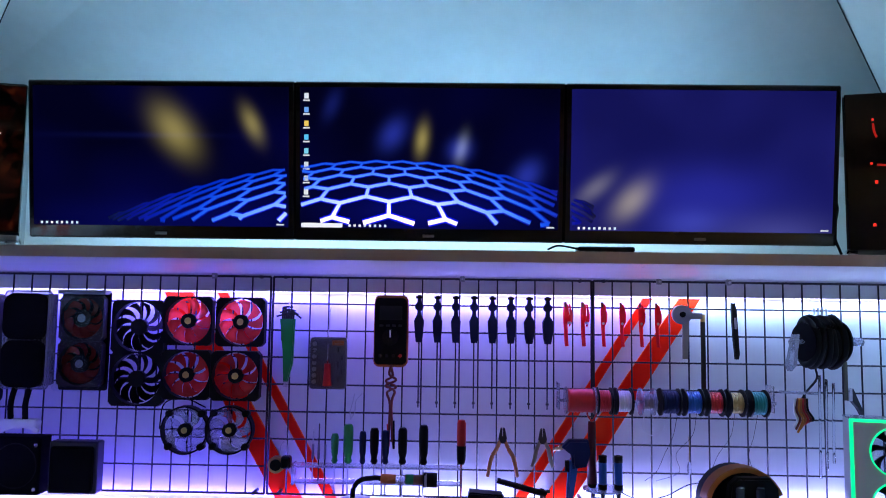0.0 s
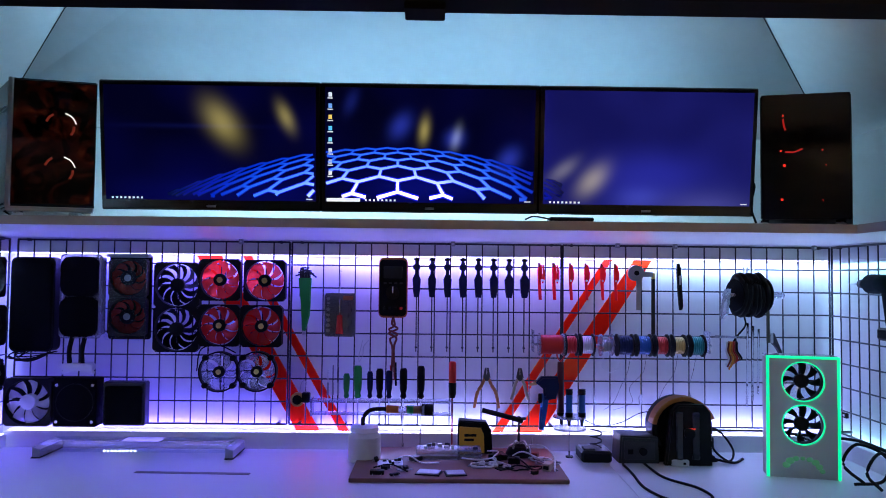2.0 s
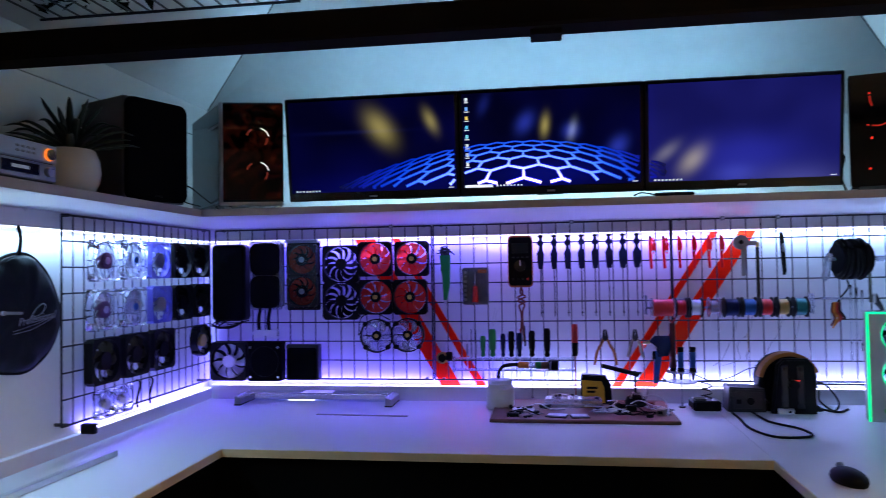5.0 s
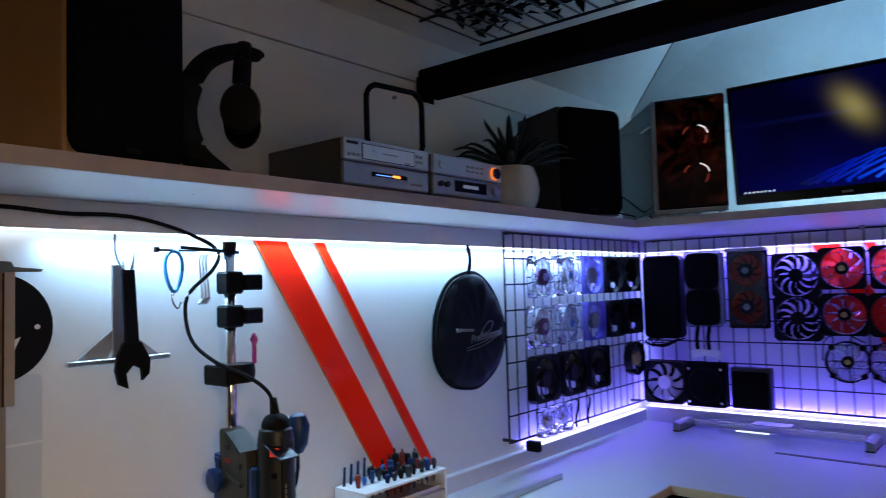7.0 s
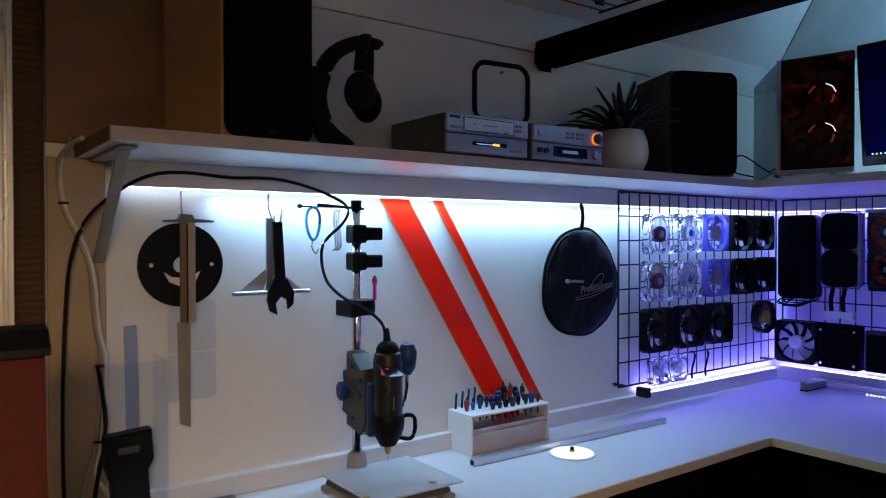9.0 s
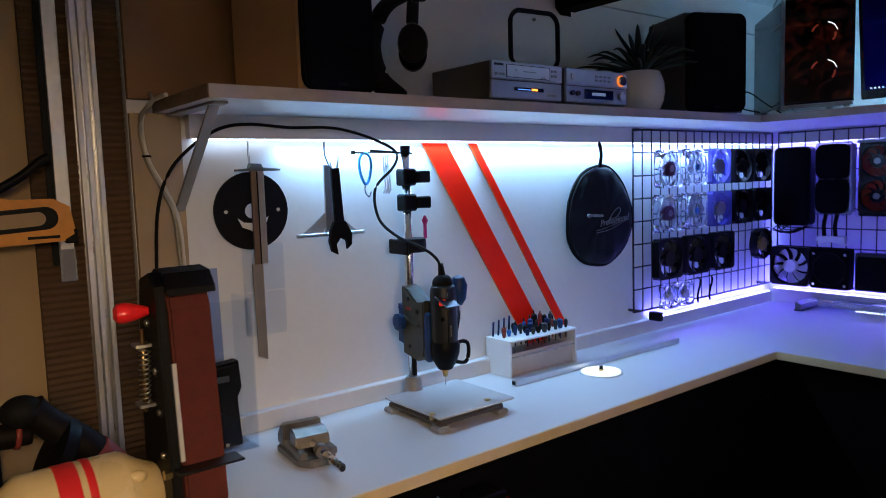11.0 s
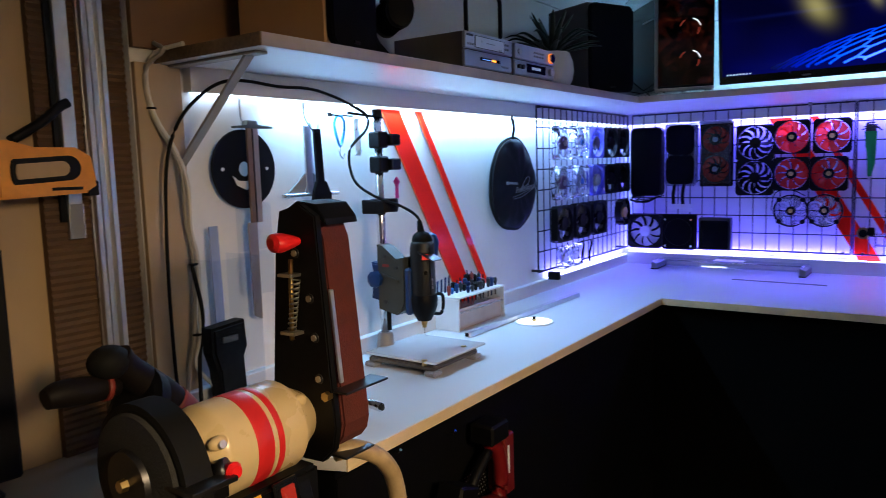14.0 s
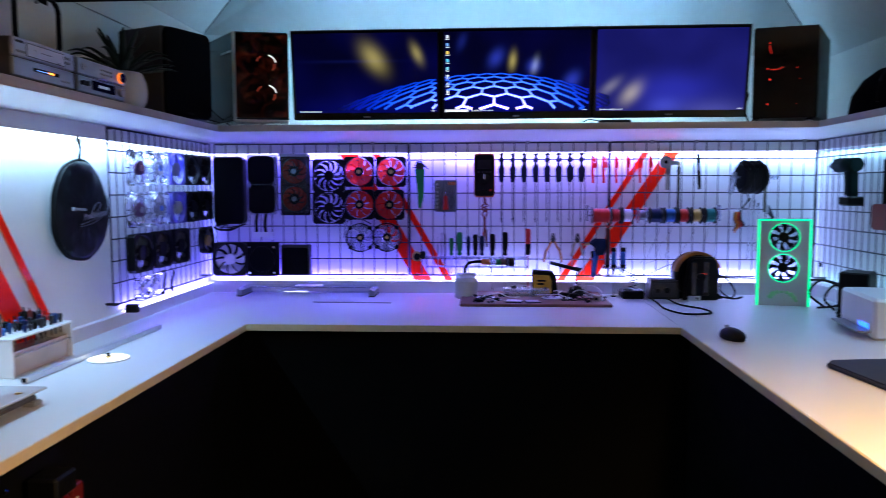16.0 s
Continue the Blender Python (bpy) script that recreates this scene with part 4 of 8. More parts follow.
# multimeter
t = thing("multimeter", pose(1.2785, TY - 0.004, 1.4315), "black multimeter in an orange holster with coiled leads", "multimeter")
part("holster", rounded_prism(0.092, 0.192, 0.016, -0.038, 0.006), mat("worn_orange_rubber", (0.42, 0.1, 0.015), 0.5), t)
part("face", rounded_prism(0.086, 0.178, 0.012, -0.006, 0.002), BLACK, t).location = (0, -0.0375, 0)
part("display", box(-0.03, 0.03, -0.0465, -0.043, 0.03, 0.068, 0.001), mat("lcd_dull", (0.012, 0.014, 0.012), 0.3), t)
part("dial", rod((0, -0.043, -0.016), (0, -0.052, -0.016), 0.022, seg=24), BLACKGLOSS, t)
part("pointer", box(-0.002, 0.002, -0.0535, -0.0515, -0.016, 0.004), WHITEP, t)
for k in range(4):
    part("socket", rod((-0.027 + 0.018 * k, -0.043, -0.065), (-0.027 + 0.018 * k, -0.047, -0.065), 0.005, seg=12), RED if k == 3 else BLACKGLOSS, t)
for k in range(4):
    part("button", box(-0.03 + k * 0.017, -0.02 + k * 0.017, -0.046, -0.0435, 0.012, 0.018, 0.001), DARKMETAL, t)
red_lead = [(0.0, -0.03, -0.09), (0.006, -0.025, -0.12), (-0.012, -0.02, -0.135), (0.016, -0.02, -0.15), (-0.008, -0.02, -0.165), (0.0, -0.018, -0.2), (-0.004, -0.012, -0.3)]
part("lead", hose(red_lead, 0.0036, seg=6), DARKRED, t, "dark red test lead")
part("lead", hose([(x * -1 + 0.004, y - 0.004, z + 0.004) for x, y, z in red_lead], 0.0036, seg=6), DARKRED, t)
part("probe", rod((-0.004, -0.012, -0.25), (-0.002, -0.012, -0.31), 0.005, 0.003, seg=10), RED, t)
part("probe", rod((0.008, -0.014, -0.24), (0.012, -0.014, -0.315), 0.005, 0.003, seg=10), RUBBER, t)

mat_navy_dark = mat("blue_black_plastic", (0.01, 0.016, 0.07), 0.45, spec=0.25)
# black bar clamps in a row


def bar_clamp(x, turned):
    t = thing("bar_clamp", pose(x, TY - 0.004, 1.53), "small black bar clamp hung with its bar down" if not turned else "small black bar clamp turned sideways with its bar down", "clamp", "bar clamps in a row")
    part("bar", rod((0, 0, -0.01), (0, 0, -0.305), 0.0022, seg=6), DARKMETAL, t)
    w = 0.0135 if not turned else 0.015
    part("jaw", prism([(-0.004, 0), (0.004, 0), (0.006, -0.02), (0.0115, -0.026), (0.0115, -0.036), (0.005, -0.042), (0.006, -0.055), (-0.006, -0.055), (-0.005, -0.042), (-0.0115, -0.036), (-0.0115, -0.026), (-0.006, -0.02)], -0.014, bevel=0.001), mat_navy_dark, t)
    part("trigger_body", prism([(-0.007, -0.055), (0.007, -0.055), (w, -0.07), (w - 0.002, -0.105), (0.008, -0.128), (-0.008, -0.128), (-w + 0.003, -0.11), (-w, -0.07)], -0.02, bevel=0.002), mat_navy_dark, t)
    part("pad", box(-0.009, 0.009, -0.018, -0.008, -0.01, -0.003, 0.001), RUBBER, t)
    part("end_stop", box(-0.004, 0.004, -0.003, 0.003, -0.293, -0.288), DARKMETAL, t)
    return t


for k in range(8):
    bar_clamp(1.353 + 0.05 * k, k >= 6)

# red spring clamps
CLAMPRED = thin_plastic("clamp_red", (0.9, 0.03, 0.05), 0.45)
first = None
for x in (1.752, 1.799, 1.857, 1.908, 1.96, 2.004):
    m = pose(x, TY - 0.003, 1.515, 0, 0, 20 if x < 1.85 else -25)
    if first is None:
        first = thing("spring_clamp", m, "small bright red spring clamp hung on the grid", "clamp", "red spring clamps")
        part("lever", prism([(-0.003, 0), (0.006, -0.006), (0.008, -0.04), (0.003, -0.06), (0.006, -0.118), (-0.002, -0.118), (-0.006, -0.06), (-0.007, -0.02)], -0.009, bevel=0.001), CLAMPRED, first)
        part("lever", prism([(0.006, -0.004), (0.013, -0.03), (0.012, -0.05), (0.005, -0.065), (0.004, -0.05), (0.007, -0.03)], -0.009, bevel=0.001), CLAMPRED, first).location = (0, -0.01, 0)
        part("pin", rod((0.004, -0.022, -0.055), (0.004, 0.001, -0.055), 0.0035, seg=8), STEEL, first)
        part("tip", box(-0.006, 0.0, -0.01, 0.0, -0.012, 0.002, 0.001), DARKRED, first)
    else:
        copy_thing(first, m)

# tape holder, file and knife
t = thing("scraper", pose(2.066, TY - 0.006, 1.487), "grey wheel scraper with a flat grey handle", "scraper")
part("wheel", rod((0, 0, 0), (0, -0.014, 0), 0.026, seg=24), GREYP, t)
part("hub", rod((0, -0.013, 0), (0, -0.018, 0), 0.008, seg=12), BLACK, t)
part("handle", prism([(0.002, -0.012), (0.02, -0.012), (0.016, -0.12), (0.002, -0.12)], -0.006, bevel=0.001), mat("taupe_plastic", (0.3, 0.27, 0.24), 0.5), t)
part("arm", box(0.01, 0.055, -0.01, -0.004, -0.012, 0.004, 0.001), GREYP, t)
t = thing("flat_file", pose(2.125, TY - 0.002, 1.488), "long dark steel file hung on the grid", "file")
part("blade", box(-0.006, 0.006, -0.006, 0, -0.205, -0.02, 0.0008), mat("olive_black_steel", (0.035, 0.032, 0.024), 0.5, grain=0.2), t)
part("tang", box(-0.006, 0.006, -0.008, 0, -0.02, 0.0, 0.001), GOLD, t)
t = thing("utility_knife", pose(2.206, TY - 0.003, 1.52, 0, -3), "slim black snap-off knife on the grid", "knife")
part("body", prism([(-0.005, 0), (0.004, 0), (0.007, -0.02), (0.007, -0.14), (0.003, -0.152), (-0.005, -0.152), (-0.007, -0.1), (-0.007, -0.02)], -0.012, bevel=0.0015), BLACK, t)
part("slider", box(-0.003, 0.003, -0.015, -0.012, -0.07, -0.04, 0.001), GREYP, t)

# wire spools on a bar
t = thing("spool_rack", pose(2.0, -0.1, 1.256), "clear bar rack holding wire spools", "rack")
part("bar", rod((-0.275, 0, 0), (0.3, 0, 0), 0.004, seg=8), CLEARBLADE, t)
for x in (-0.27, 0.295):
    part("end_plate", rounded_prism(0.004, 0.07, 0.0015, 0.05, 0), CLEARBLADE, t).location = (x, 0.0, 0.01)


def spool(x, colour, r, w, label, flange=BLACK):
    t = thing("wire_spool", pose(x, -0.1, 1.256), label, "spool", "wire spools on the bar")
    for s in (-1, 1):
        part("flange", rod((s * w, 0, 0), (s * (w + 0.004), 0, 0), 0.036, seg=24), flange, t)
    prof = [(r * 0.9, -w)] + [(r + 0.0014 * (k % 2), -w + 2 * w * k / 12) for k in range(1, 12)] + [(r * 0.9, w)]
    part("winding", lathe(prof, 20, m=pose(0, 0, 0, 0, 90)), colour, t)
    return t


spool(1.785, RED, 0.03, 0.036, "wide spool of red wire", CLEARBLADE)
spool(1.848, RED, 0.027, 0.016, "spool of red wire")
spool(1.899, WHITEP, 0.027, 0.018, "spool of white wire")
spool(1.961, GREYP, 0.02, 0.015, "nearly empty spool of grey wire", CLEARBLADE)
spool(2.02, NAVY, 0.029, 0.022, "spool of dark blue wire")
spool(2.08, BLUEP, 0.028, 0.02, "spool of blue wire")
spool(2.137, RED, 0.027, 0.018, "spool of bright red wire")
spool(2.192, mat("yellow_wire", (0.6, 0.45, 0.15), 0.45), 0.026, 0.017, "spool of pale yellow wire")
spool(2.25, DGREEN, 0.029, 0.019, "spool of teal wire")
for k, (x, dx, r) in enumerate(((2.04, -0.03, 0.0007), (2.09, -0.05, 0.0006), (2.19, -0.04, 0.0006), (2.25, -0.02, 0.0006))):
    solid("loose_wire", hose([(x, -0.105, 1.228), (x - 0.01, -0.1, 1.17), (x + dx, -0.09, 1.12), (x + dx - 0.02 + 0.03 * (k % 2), -0.08, 1.07), (x + dx - 0.05, -0.075, 1.045)], r, seg=5), RUBBER, Matrix(), "thin loose wire end hanging from a spool", "wire", "loose wire ends")
solid("wire_loop", hose([(1.955, -0.11, 1.23), (1.945, -0.11, 1.19), (1.97, -0.11, 1.17), (2.0, -0.11, 1.185), (2.005, -0.1, 1.2)], 0.0012, seg=6), WHITEP, Matrix(), "white loop of wire below the spools", "wire")
t = thing("pendant_bulb", pose(2.083, -0.06, 1.08), "tiny amber glass bulb on a wire", "bulb")
part("glass", lathe([(0.002, -0.02), (0.006, -0.012), (0.006, 0.004), (0.003, 0.014)], 10), CLEAR, t)
part("wire", hose([(0, 0, 0.014), (0.001, 0, 0.05), (0, 0.0, 0.08)], 0.0012, seg=6), BRASS, t)

# hose reel on a clear peg
t = thing("cable_coil", pose(2.415, -0.11, 1.42, 0, 0, 12), "black cable coiled on a clear plastic peg", "cable coil")
for k in range(7):
    a = 0.06 + 0.006 * math.sin(k * 2.3)
    pts = [(-0.04 + 0.0128 * k + 0.004 * math.sin(i * 1.3 + k), 0.7 * a * math.cos(2 * math.pi * i / 12), a * math.sin(2 * math.pi * i / 12)) for i in range(13)]
    part("turn", hose(pts, 0.0085, seg=7, steps=2), RUBBER, t)
part("side_plate", rod((-0.05, 0, 0), (-0.047, 0, 0), 0.05, seg=28), BLACKFAB, t)
part("side_plate", rod((0.047, 0, 0), (0.052, 0, 0), 0.058, seg=28), BLACK, t)
part("peg", rod((-0.09, 0, 0), (0.13, 0, 0), 0.006, seg=10), CLEARBLADE, t)
part("clip", prism([(-0.085, 0.02), (-0.075, 0.02), (-0.085, -0.06), (-0.1, -0.075), (-0.105, -0.06)], -0.02), CLEARBLADE, t)
part("clip", box(0.1, 0.125, -0.012, 0.012, -0.01, 0.01, 0.003), CLEARBLADE, t)
for k in range(4):
    part("tie", rod((-0.03 + 0.012 * k, -0.02, 0.07), (-0.03 + 0.012 * k, -0.02, 0.09), 0.0025, seg=6), WHITEP, t)
part("strap", box(0.045, 0.056, -0.03, -0.026, -0.15, -0.05, 0.001), mat("olive_strap", (0.12, 0.11, 0.08), 0.7), t)
part("tail", hose([(0.0, 0.02, -0.07), (0.01, 0.03, -0.1), (-0.01, 0.05, -0.14), (-0.03, 0.055, -0.18)], 0.003), RUBBER, t)
t = thing("ribbon_cable", pose(2.372, -0.09, 1.275), "bundle of orange and red ribbon cable in a clear peg", "cable")
for k, m_ in enumerate((WHITEP, DARKRED, mat("amber_wire", (0.8, 0.28, 0.02), 0.3), ORANGE, RED, DARKRED, BLACK)):
    part("strand", hose([(-0.016 + k * 0.005, 0, -0.005), (-0.022 + k * 0.006, -0.004, -0.035), (-0.014 + k * 0.007, -0.004, -0.06), (-0.022 + k * 0.005, 0, -0.095 + abs(k - 2) * 0.008)], 0.0032, seg=6), m_, t)
part("peg", rod((-0.045, 0.03, 0.008), (0.045, 0.0, 0.008), 0.004, seg=8), CLEARBLADE, t)
for k in range(3):
    solid("glue_stick", rod((2.428 + k * 0.018, -0.075, 1.33 - 0.01 * k), (2.424 + k * 0.018, -0.075, 1.06 + 0.02 * k), 0.0035, seg=8), CLEAR, Matrix(), "long clear glue stick hung on the grid", "glue stick", "glue sticks", smooth=True)
for k in range(2):
    t = thing("paper_clamp", pose(2.505, -0.1, 1.27 - 0.09 * k, 0, 0, 20), "steel corner clamp behind the white box", "clamp", "corner clamps")
    part("arm", prism([(-0.02, 0.03), (-0.012, 0.03), (0.02, -0.03), (0.02, -0.05), (0.0, -0.02), (-0.022, 0.0)], -0.01, bevel=0.001), DARKMETAL, t)
    part("pad", box(-0.03, -0.018, -0.012, 0.0, -0.002, 0.03, 0.001), STEEL, t)

# screwdriver rack
t = thing("tool_rack", pose(1.25, -0.07, 1.07), "clear acrylic rack with two slotted strips", "rack")
for z in (0, -0.042):
    part("strip", box(-0.23, 0.225, -0.024, 0.02, z - 0.0025, z + 0.0025, 0.001), CLEARBLADE, t)
for x in (-0.228, 0.222):
    part("side", box(x - 0.003, x + 0.003, -0.02, 0.02, -0.05, 0.006, 0.001), CLEARBLADE, t)


def screwdriver(x, top, low, r, handle, tip, label, shaft=STEEL, name="screwdriver"):
    t = thing(name, pose(x, -0.082, 1.075), label, "screwdriver", "screwdrivers in the rack")
    h = top - 1.075
    lo = low - 1.075
    if handle == RED:
        part("collar", lathe([(r * 0.66, lo - 0.004), (r * 0.95, lo + 0.008), (r * 1.03, lo + 0.035), (r * 1.04, lo + 0.045)], 14), BLACK, t, "black rubber collar")
    part("handle", lathe([(r * 0.5, lo), (r * 0.85, lo + 0.006), (r * 0.62, lo + 0.016), (r * 0.9, lo + 0.03), (r, lo + 0.06), (r * 0.97, h - 0.008), (r * 0.7, h)], 14), handle, t, smooth=True)
    part("shaft", rod((0, 0, lo + 0.002), (0, 0, tip - 1.075), 0.0022, seg=8), shaft, t)
    part("bit", box(-0.003, 0.003, -0.0008, 0.0008, tip - 1.075 - 0.004, tip - 1.075 + 0.006), DARKMETAL, t)


screwdriver(1.133, 1.156, 1.078, 0.0105, GREEN, 1.0, "short green handled screwdriver")
screwdriver(1.169, 1.181, 1.078, 0.0135, GREEN, 0.985, "large bright green handled screwdriver")
for x, top, r in ((1.208, 1.163, 0.0095), (1.239, 1.172, 0.012), (1.269, 1.166, 0.0105), (1.315, 1.174, 0.0125), (1.371, 1.182, 0.0125)):
    screwdriver(x, top, 1.078, r, BLACK if r > 0.011 else NAVY, 1.0 if x < 1.3 else 0.93, "black handled screwdriver standing in the rack")
screwdriver(1.472, 1.197, 1.085, 0.0122, RED, 0.918, "long red and black screwdriver", mat("red_sleeve", (0.5, 0.02, 0.02), 0.4))
for x, top in ((1.072, 1.165), (1.088, 1.18), (1.105, 1.175)):
    t = thing("test_probe", pose(x, -0.07, 1.075), "slim grey pick standing in the rack", "pick", "picks in the rack")
    part("shaft", rod((0, 0, -0.05), (0, 0, top - 1.075), 0.0018, seg=6), DARKMETAL if x > 1.08 else STEEL, t)
    part("grip", rod((0, 0, 0.01), (0, 0, 0.05), 0.0035, seg=8), GREYP, t)
t = thing("curved_tweezers", pose(1.18, -0.06, 1.22), "thin steel tweezers hanging open", "tweezers")
for s in (-1, 1):
    part("arm", hose([(0.01 * s + 0.01, 0, 0.04), (0.004 * s, 0, 0.02), (-0.005 + 0.006 * s, 0, -0.01), (-0.01, 0, -0.03)], 0.0014, seg=5), STEEL, t)
t = thing("tape_measure", pose(0.985, -0.085, 1.075), "round brass and black tape wheel", "tape measure")
part("wheel", rod((-0.004, 0, 0), (-0.004, -0.02, 0), 0.022, seg=24), BRASS, t)
part("cap", rod((-0.004, -0.02, 0), (-0.004, -0.024, 0), 0.015, seg=20), BLACK, t)
part("casing", box(0.008, 0.034, -0.022, 0.005, -0.01, 0.022, 0.004), BLACK, t)
part("clip", hose([(0.0, 0.0, 0.02), (0.005, 0.0, 0.05), (0.016, 0.005, 0.055), (0.018, 0.01, 0.02)], 0.0014, seg=5), STEEL, t)

# pliers


def pliers(x, z, handle, length, label, spread=0.04):
    t = thing("pliers", pose(x, TY - 0.006, z), label, "pliers", "pliers on the grid")
    part("jaw", prism([(-0.006, 0.02), (-0.001, 0.022), (-0.001, -0.006), (-0.012, -0.01)], -0.01, bevel=0.001), DARKMETAL, t)
    part("jaw", prism([(0.006, 0.02), (0.001, 0.022), (0.001, -0.006), (0.012, -0.01)], -0.01, bevel=0.001), DARKMETAL, t)
    part("pivot", rod((0, 0.001, -0.01), (0, -0.012, -0.01), 0.009, seg=14), DARKMETAL, t)
    for s in (-1, 1):
        part("handle", hose([(0.006 * s, -0.005, -0.012), (0.016 * s, -0.005, -0.035), (spread * 0.75 * s, -0.005, -0.06), (spread * s, -0.005, -length)], lambda f: 0.0045 + 0.0012 * math.sin(3 * f), seg=8), handle, t)
    return t


pliers(1.583, 1.155, mat("brown_orange_grip", (0.45, 0.17, 0.05), 0.5), 0.108, "slim pliers with orange-brown handles open downward")
pliers(1.69, 1.155, mat("olive_grip", (0.35, 0.3, 0.2), 0.5), 0.08, "small cutters with pale handles", 0.028)

# glue gun
t = thing("glue_gun", pose(1.775, -0.085, 1.13), "blue and black hot glue gun hung by its nose", "glue gun")
part("body", prism([(-0.04, 0.005), (-0.02, 0.025), (0.03, 0.025), (0.036, -0.01), (0.025, -0.045), (-0.012, -0.05), (-0.014, -0.015)], -0.03, bevel=0.006), NAVY, t)
part("handle", prism([(-0.02, -0.03), (0.006, -0.03), (-0.012, -0.145), (-0.028, -0.145)], -0.024, bevel=0.005), BLUEP, t)
part("nozzle", rod((-0.036, -0.015, 0.004), (-0.062, -0.015, -0.004), 0.008, 0.003, seg=10), BRASS, t)
part("trigger", box(-0.03, -0.018, -0.02, -0.01, -0.06, -0.03, 0.002), BLACK, t)
t = thing("rotary_holder", pose(1.818, -0.09, 1.08), "dark hand tool with a maroon grip", "hand tool")
part("grip", rod((0, 0, -0.04), (0, 0, 0.12), 0.013, 0.01, seg=12), mat("maroon_grip", (0.09, 0.012, 0.02), 0.4), t)
part("cap", rod((0, 0, -0.055), (0, 0, -0.04), 0.008, 0.013, seg=12), BLACK, t)
part("loop", hose([(0, 0, 0.12), (0.012, 0, 0.14), (0, 0.0, 0.155), (-0.012, 0, 0.14), (0, 0, 0.12)], 0.0025, seg=6), RED, t)
# round stand with blue cylinders
t = thing("tool_carousel", pose(1.845, -0.1, 0.9), "clear two-tier round stand on a steel rod", "stand")
part("rod", rod((0, 0, 0.004), (0, 0, 0.13), 0.003, seg=8), STEEL, t)
part("foot", rod((0, 0, 0), (0, 0, 0.005), 0.012, seg=16), DARKMETAL, t)
for z in (0.092, 0.128):
    part("tier", rod((0, 0, z - 0.0025), (0, 0, z + 0.0025), 0.052, seg=32), CLEARBLADE, t)
for x in (-0.004, 0.037):
    t = thing("precision_driver", pose(1.845 + x, -0.115, 1.031), "blue precision driver with black bands standing in the stand", "screwdriver", "precision drivers")
    part("barrel", rod((0, 0, 0.012), (0, 0, 0.07), 0.0105, seg=16), BLUEP, t)
    part("band", rod((0, 0, 0), (0, 0, 0.013), 0.0115, seg=16), BLACK, t)
    part("band", rod((0, 0, 0.069), (0, 0, 0.086), 0.011, seg=16), BLACK, t)
    part("tip", rod((0, 0, -0.03), (0, 0, 0), 0.004, 0.008, seg=10), DARKMETAL, t)

# ==== on the back counter ====
t = thing("acrylic_stand", pose(0.49, -0.085, CZ), "low clear acrylic platform on two grey feet", "stand")
for s in (-1, 1):
    part("foot", prism([(-0.012, 0.0), (0.012, 0.0), (0.012, 0.026), (-0.012, 0.034)], 0.15, bevel=0.002), GREYP, t).location = (s * 0.295, -0.075, 0.0)
    part("foot_pad", box(-0.013, 0.013, -0.078, 0.076, 0, 0.004), RUBBER, t).location = (s * 0.295, 0, 0)
part("plate", box(-0.3, 0.3, -0.055, 0.055, 0.034, 0.039, 0.001), FILM, t)
part("label_plate", box(-0.06, 0.06, -0.02, 0.04, 0.0395, 0.041), WHITEP, t)
part("rear_bar", box(-0.29, 0.29, 0.055, 0.06, 0.022, 0.028, 0.001), GREYP, t)
# Bar added to carry glowing dots, which stand for LED reflections in the plate.
part("glint_bar", box(-0.283, 0.283, -0.066, -0.063, 0.018, 0.026), FILM, t, "added clear bar carrying the reflected dots")
LEDGLINT = mat("led_reflection_dot", (0.9, 0.9, 0.95), emit=(0.85, 0.9, 1.0), strength=2.5, bump=0)
for k in range(9):
    part("led_glint", box(-0.0028, 0.0028, -0.0685, -0.066, 0.0195, 0.0245), LEDGLINT, t, "tiny glowing dot standing for a reflected LED").location = (-0.09 + 0.0118 * k, 0, 0)
solid("steel_ruler", box(-0.165, 0.165, -0.009, 0.009, 0, 0.0015), mat("dull_ruler", (0.17, 0.16, 0.14), 0.5, 0.3), pose(0.725, -0.315, CZ, 0, 0, -2), "dull metal ruler lying on the worktop", "ruler")

t = thing("solder_jar", pose(1.2, -0.155, CZ), "white plastic jar with a bent black hose", "jar")
part("jar", lathe([(0.046, 0), (0.05, 0.004), (0.05, 0.075), (0.04, 0.088), (0.04, 0.102)], 28), mat("milky_plastic", (0.6, 0.58, 0.52), 0.4), t, smooth=True)
part("lid", lathe([(0.044, 0.09), (0.044, 0.104), (0.02, 0.108)], 28), WHITEP, t)
part("hose", hose([(-0.006, 0, 0.1), (-0.004, 0, 0.13), (0.014, 0, 0.152), (0.05, 0.0, 0.158), (0.068, 0.0, 0.157)], 0.0065, seg=10), RUBBER, t)
part("grip", rod((0.066, 0, 0.157), (0.104, 0, 0.156), 0.012, seg=14), ORANGE, t)
part("collar", rod((0.104, 0, 0.156), (0.128, 0, 0.156), 0.0105, seg=14), CLEARBLADE, t)
part("barrel", rod((0.128, 0, 0.156), (0.175, 0, 0.156), 0.0125, seg=14), mat("brown_barrel", (0.22, 0.12, 0.06), 0.5), t)
part("ring", rod((0.13, 0, 0.156), (0.15, 0, 0.156), 0.0132, seg=14), GREEN, t)
part("end_cap", rod((0.175, 0, 0.156), (0.21, 0, 0.155), 0.0185, seg=16), BLACK, t)
part("cap_band", rod((0.178, 0, 0.155), (0.184, 0, 0.155), 0.0192, seg=16), GREYP, t)

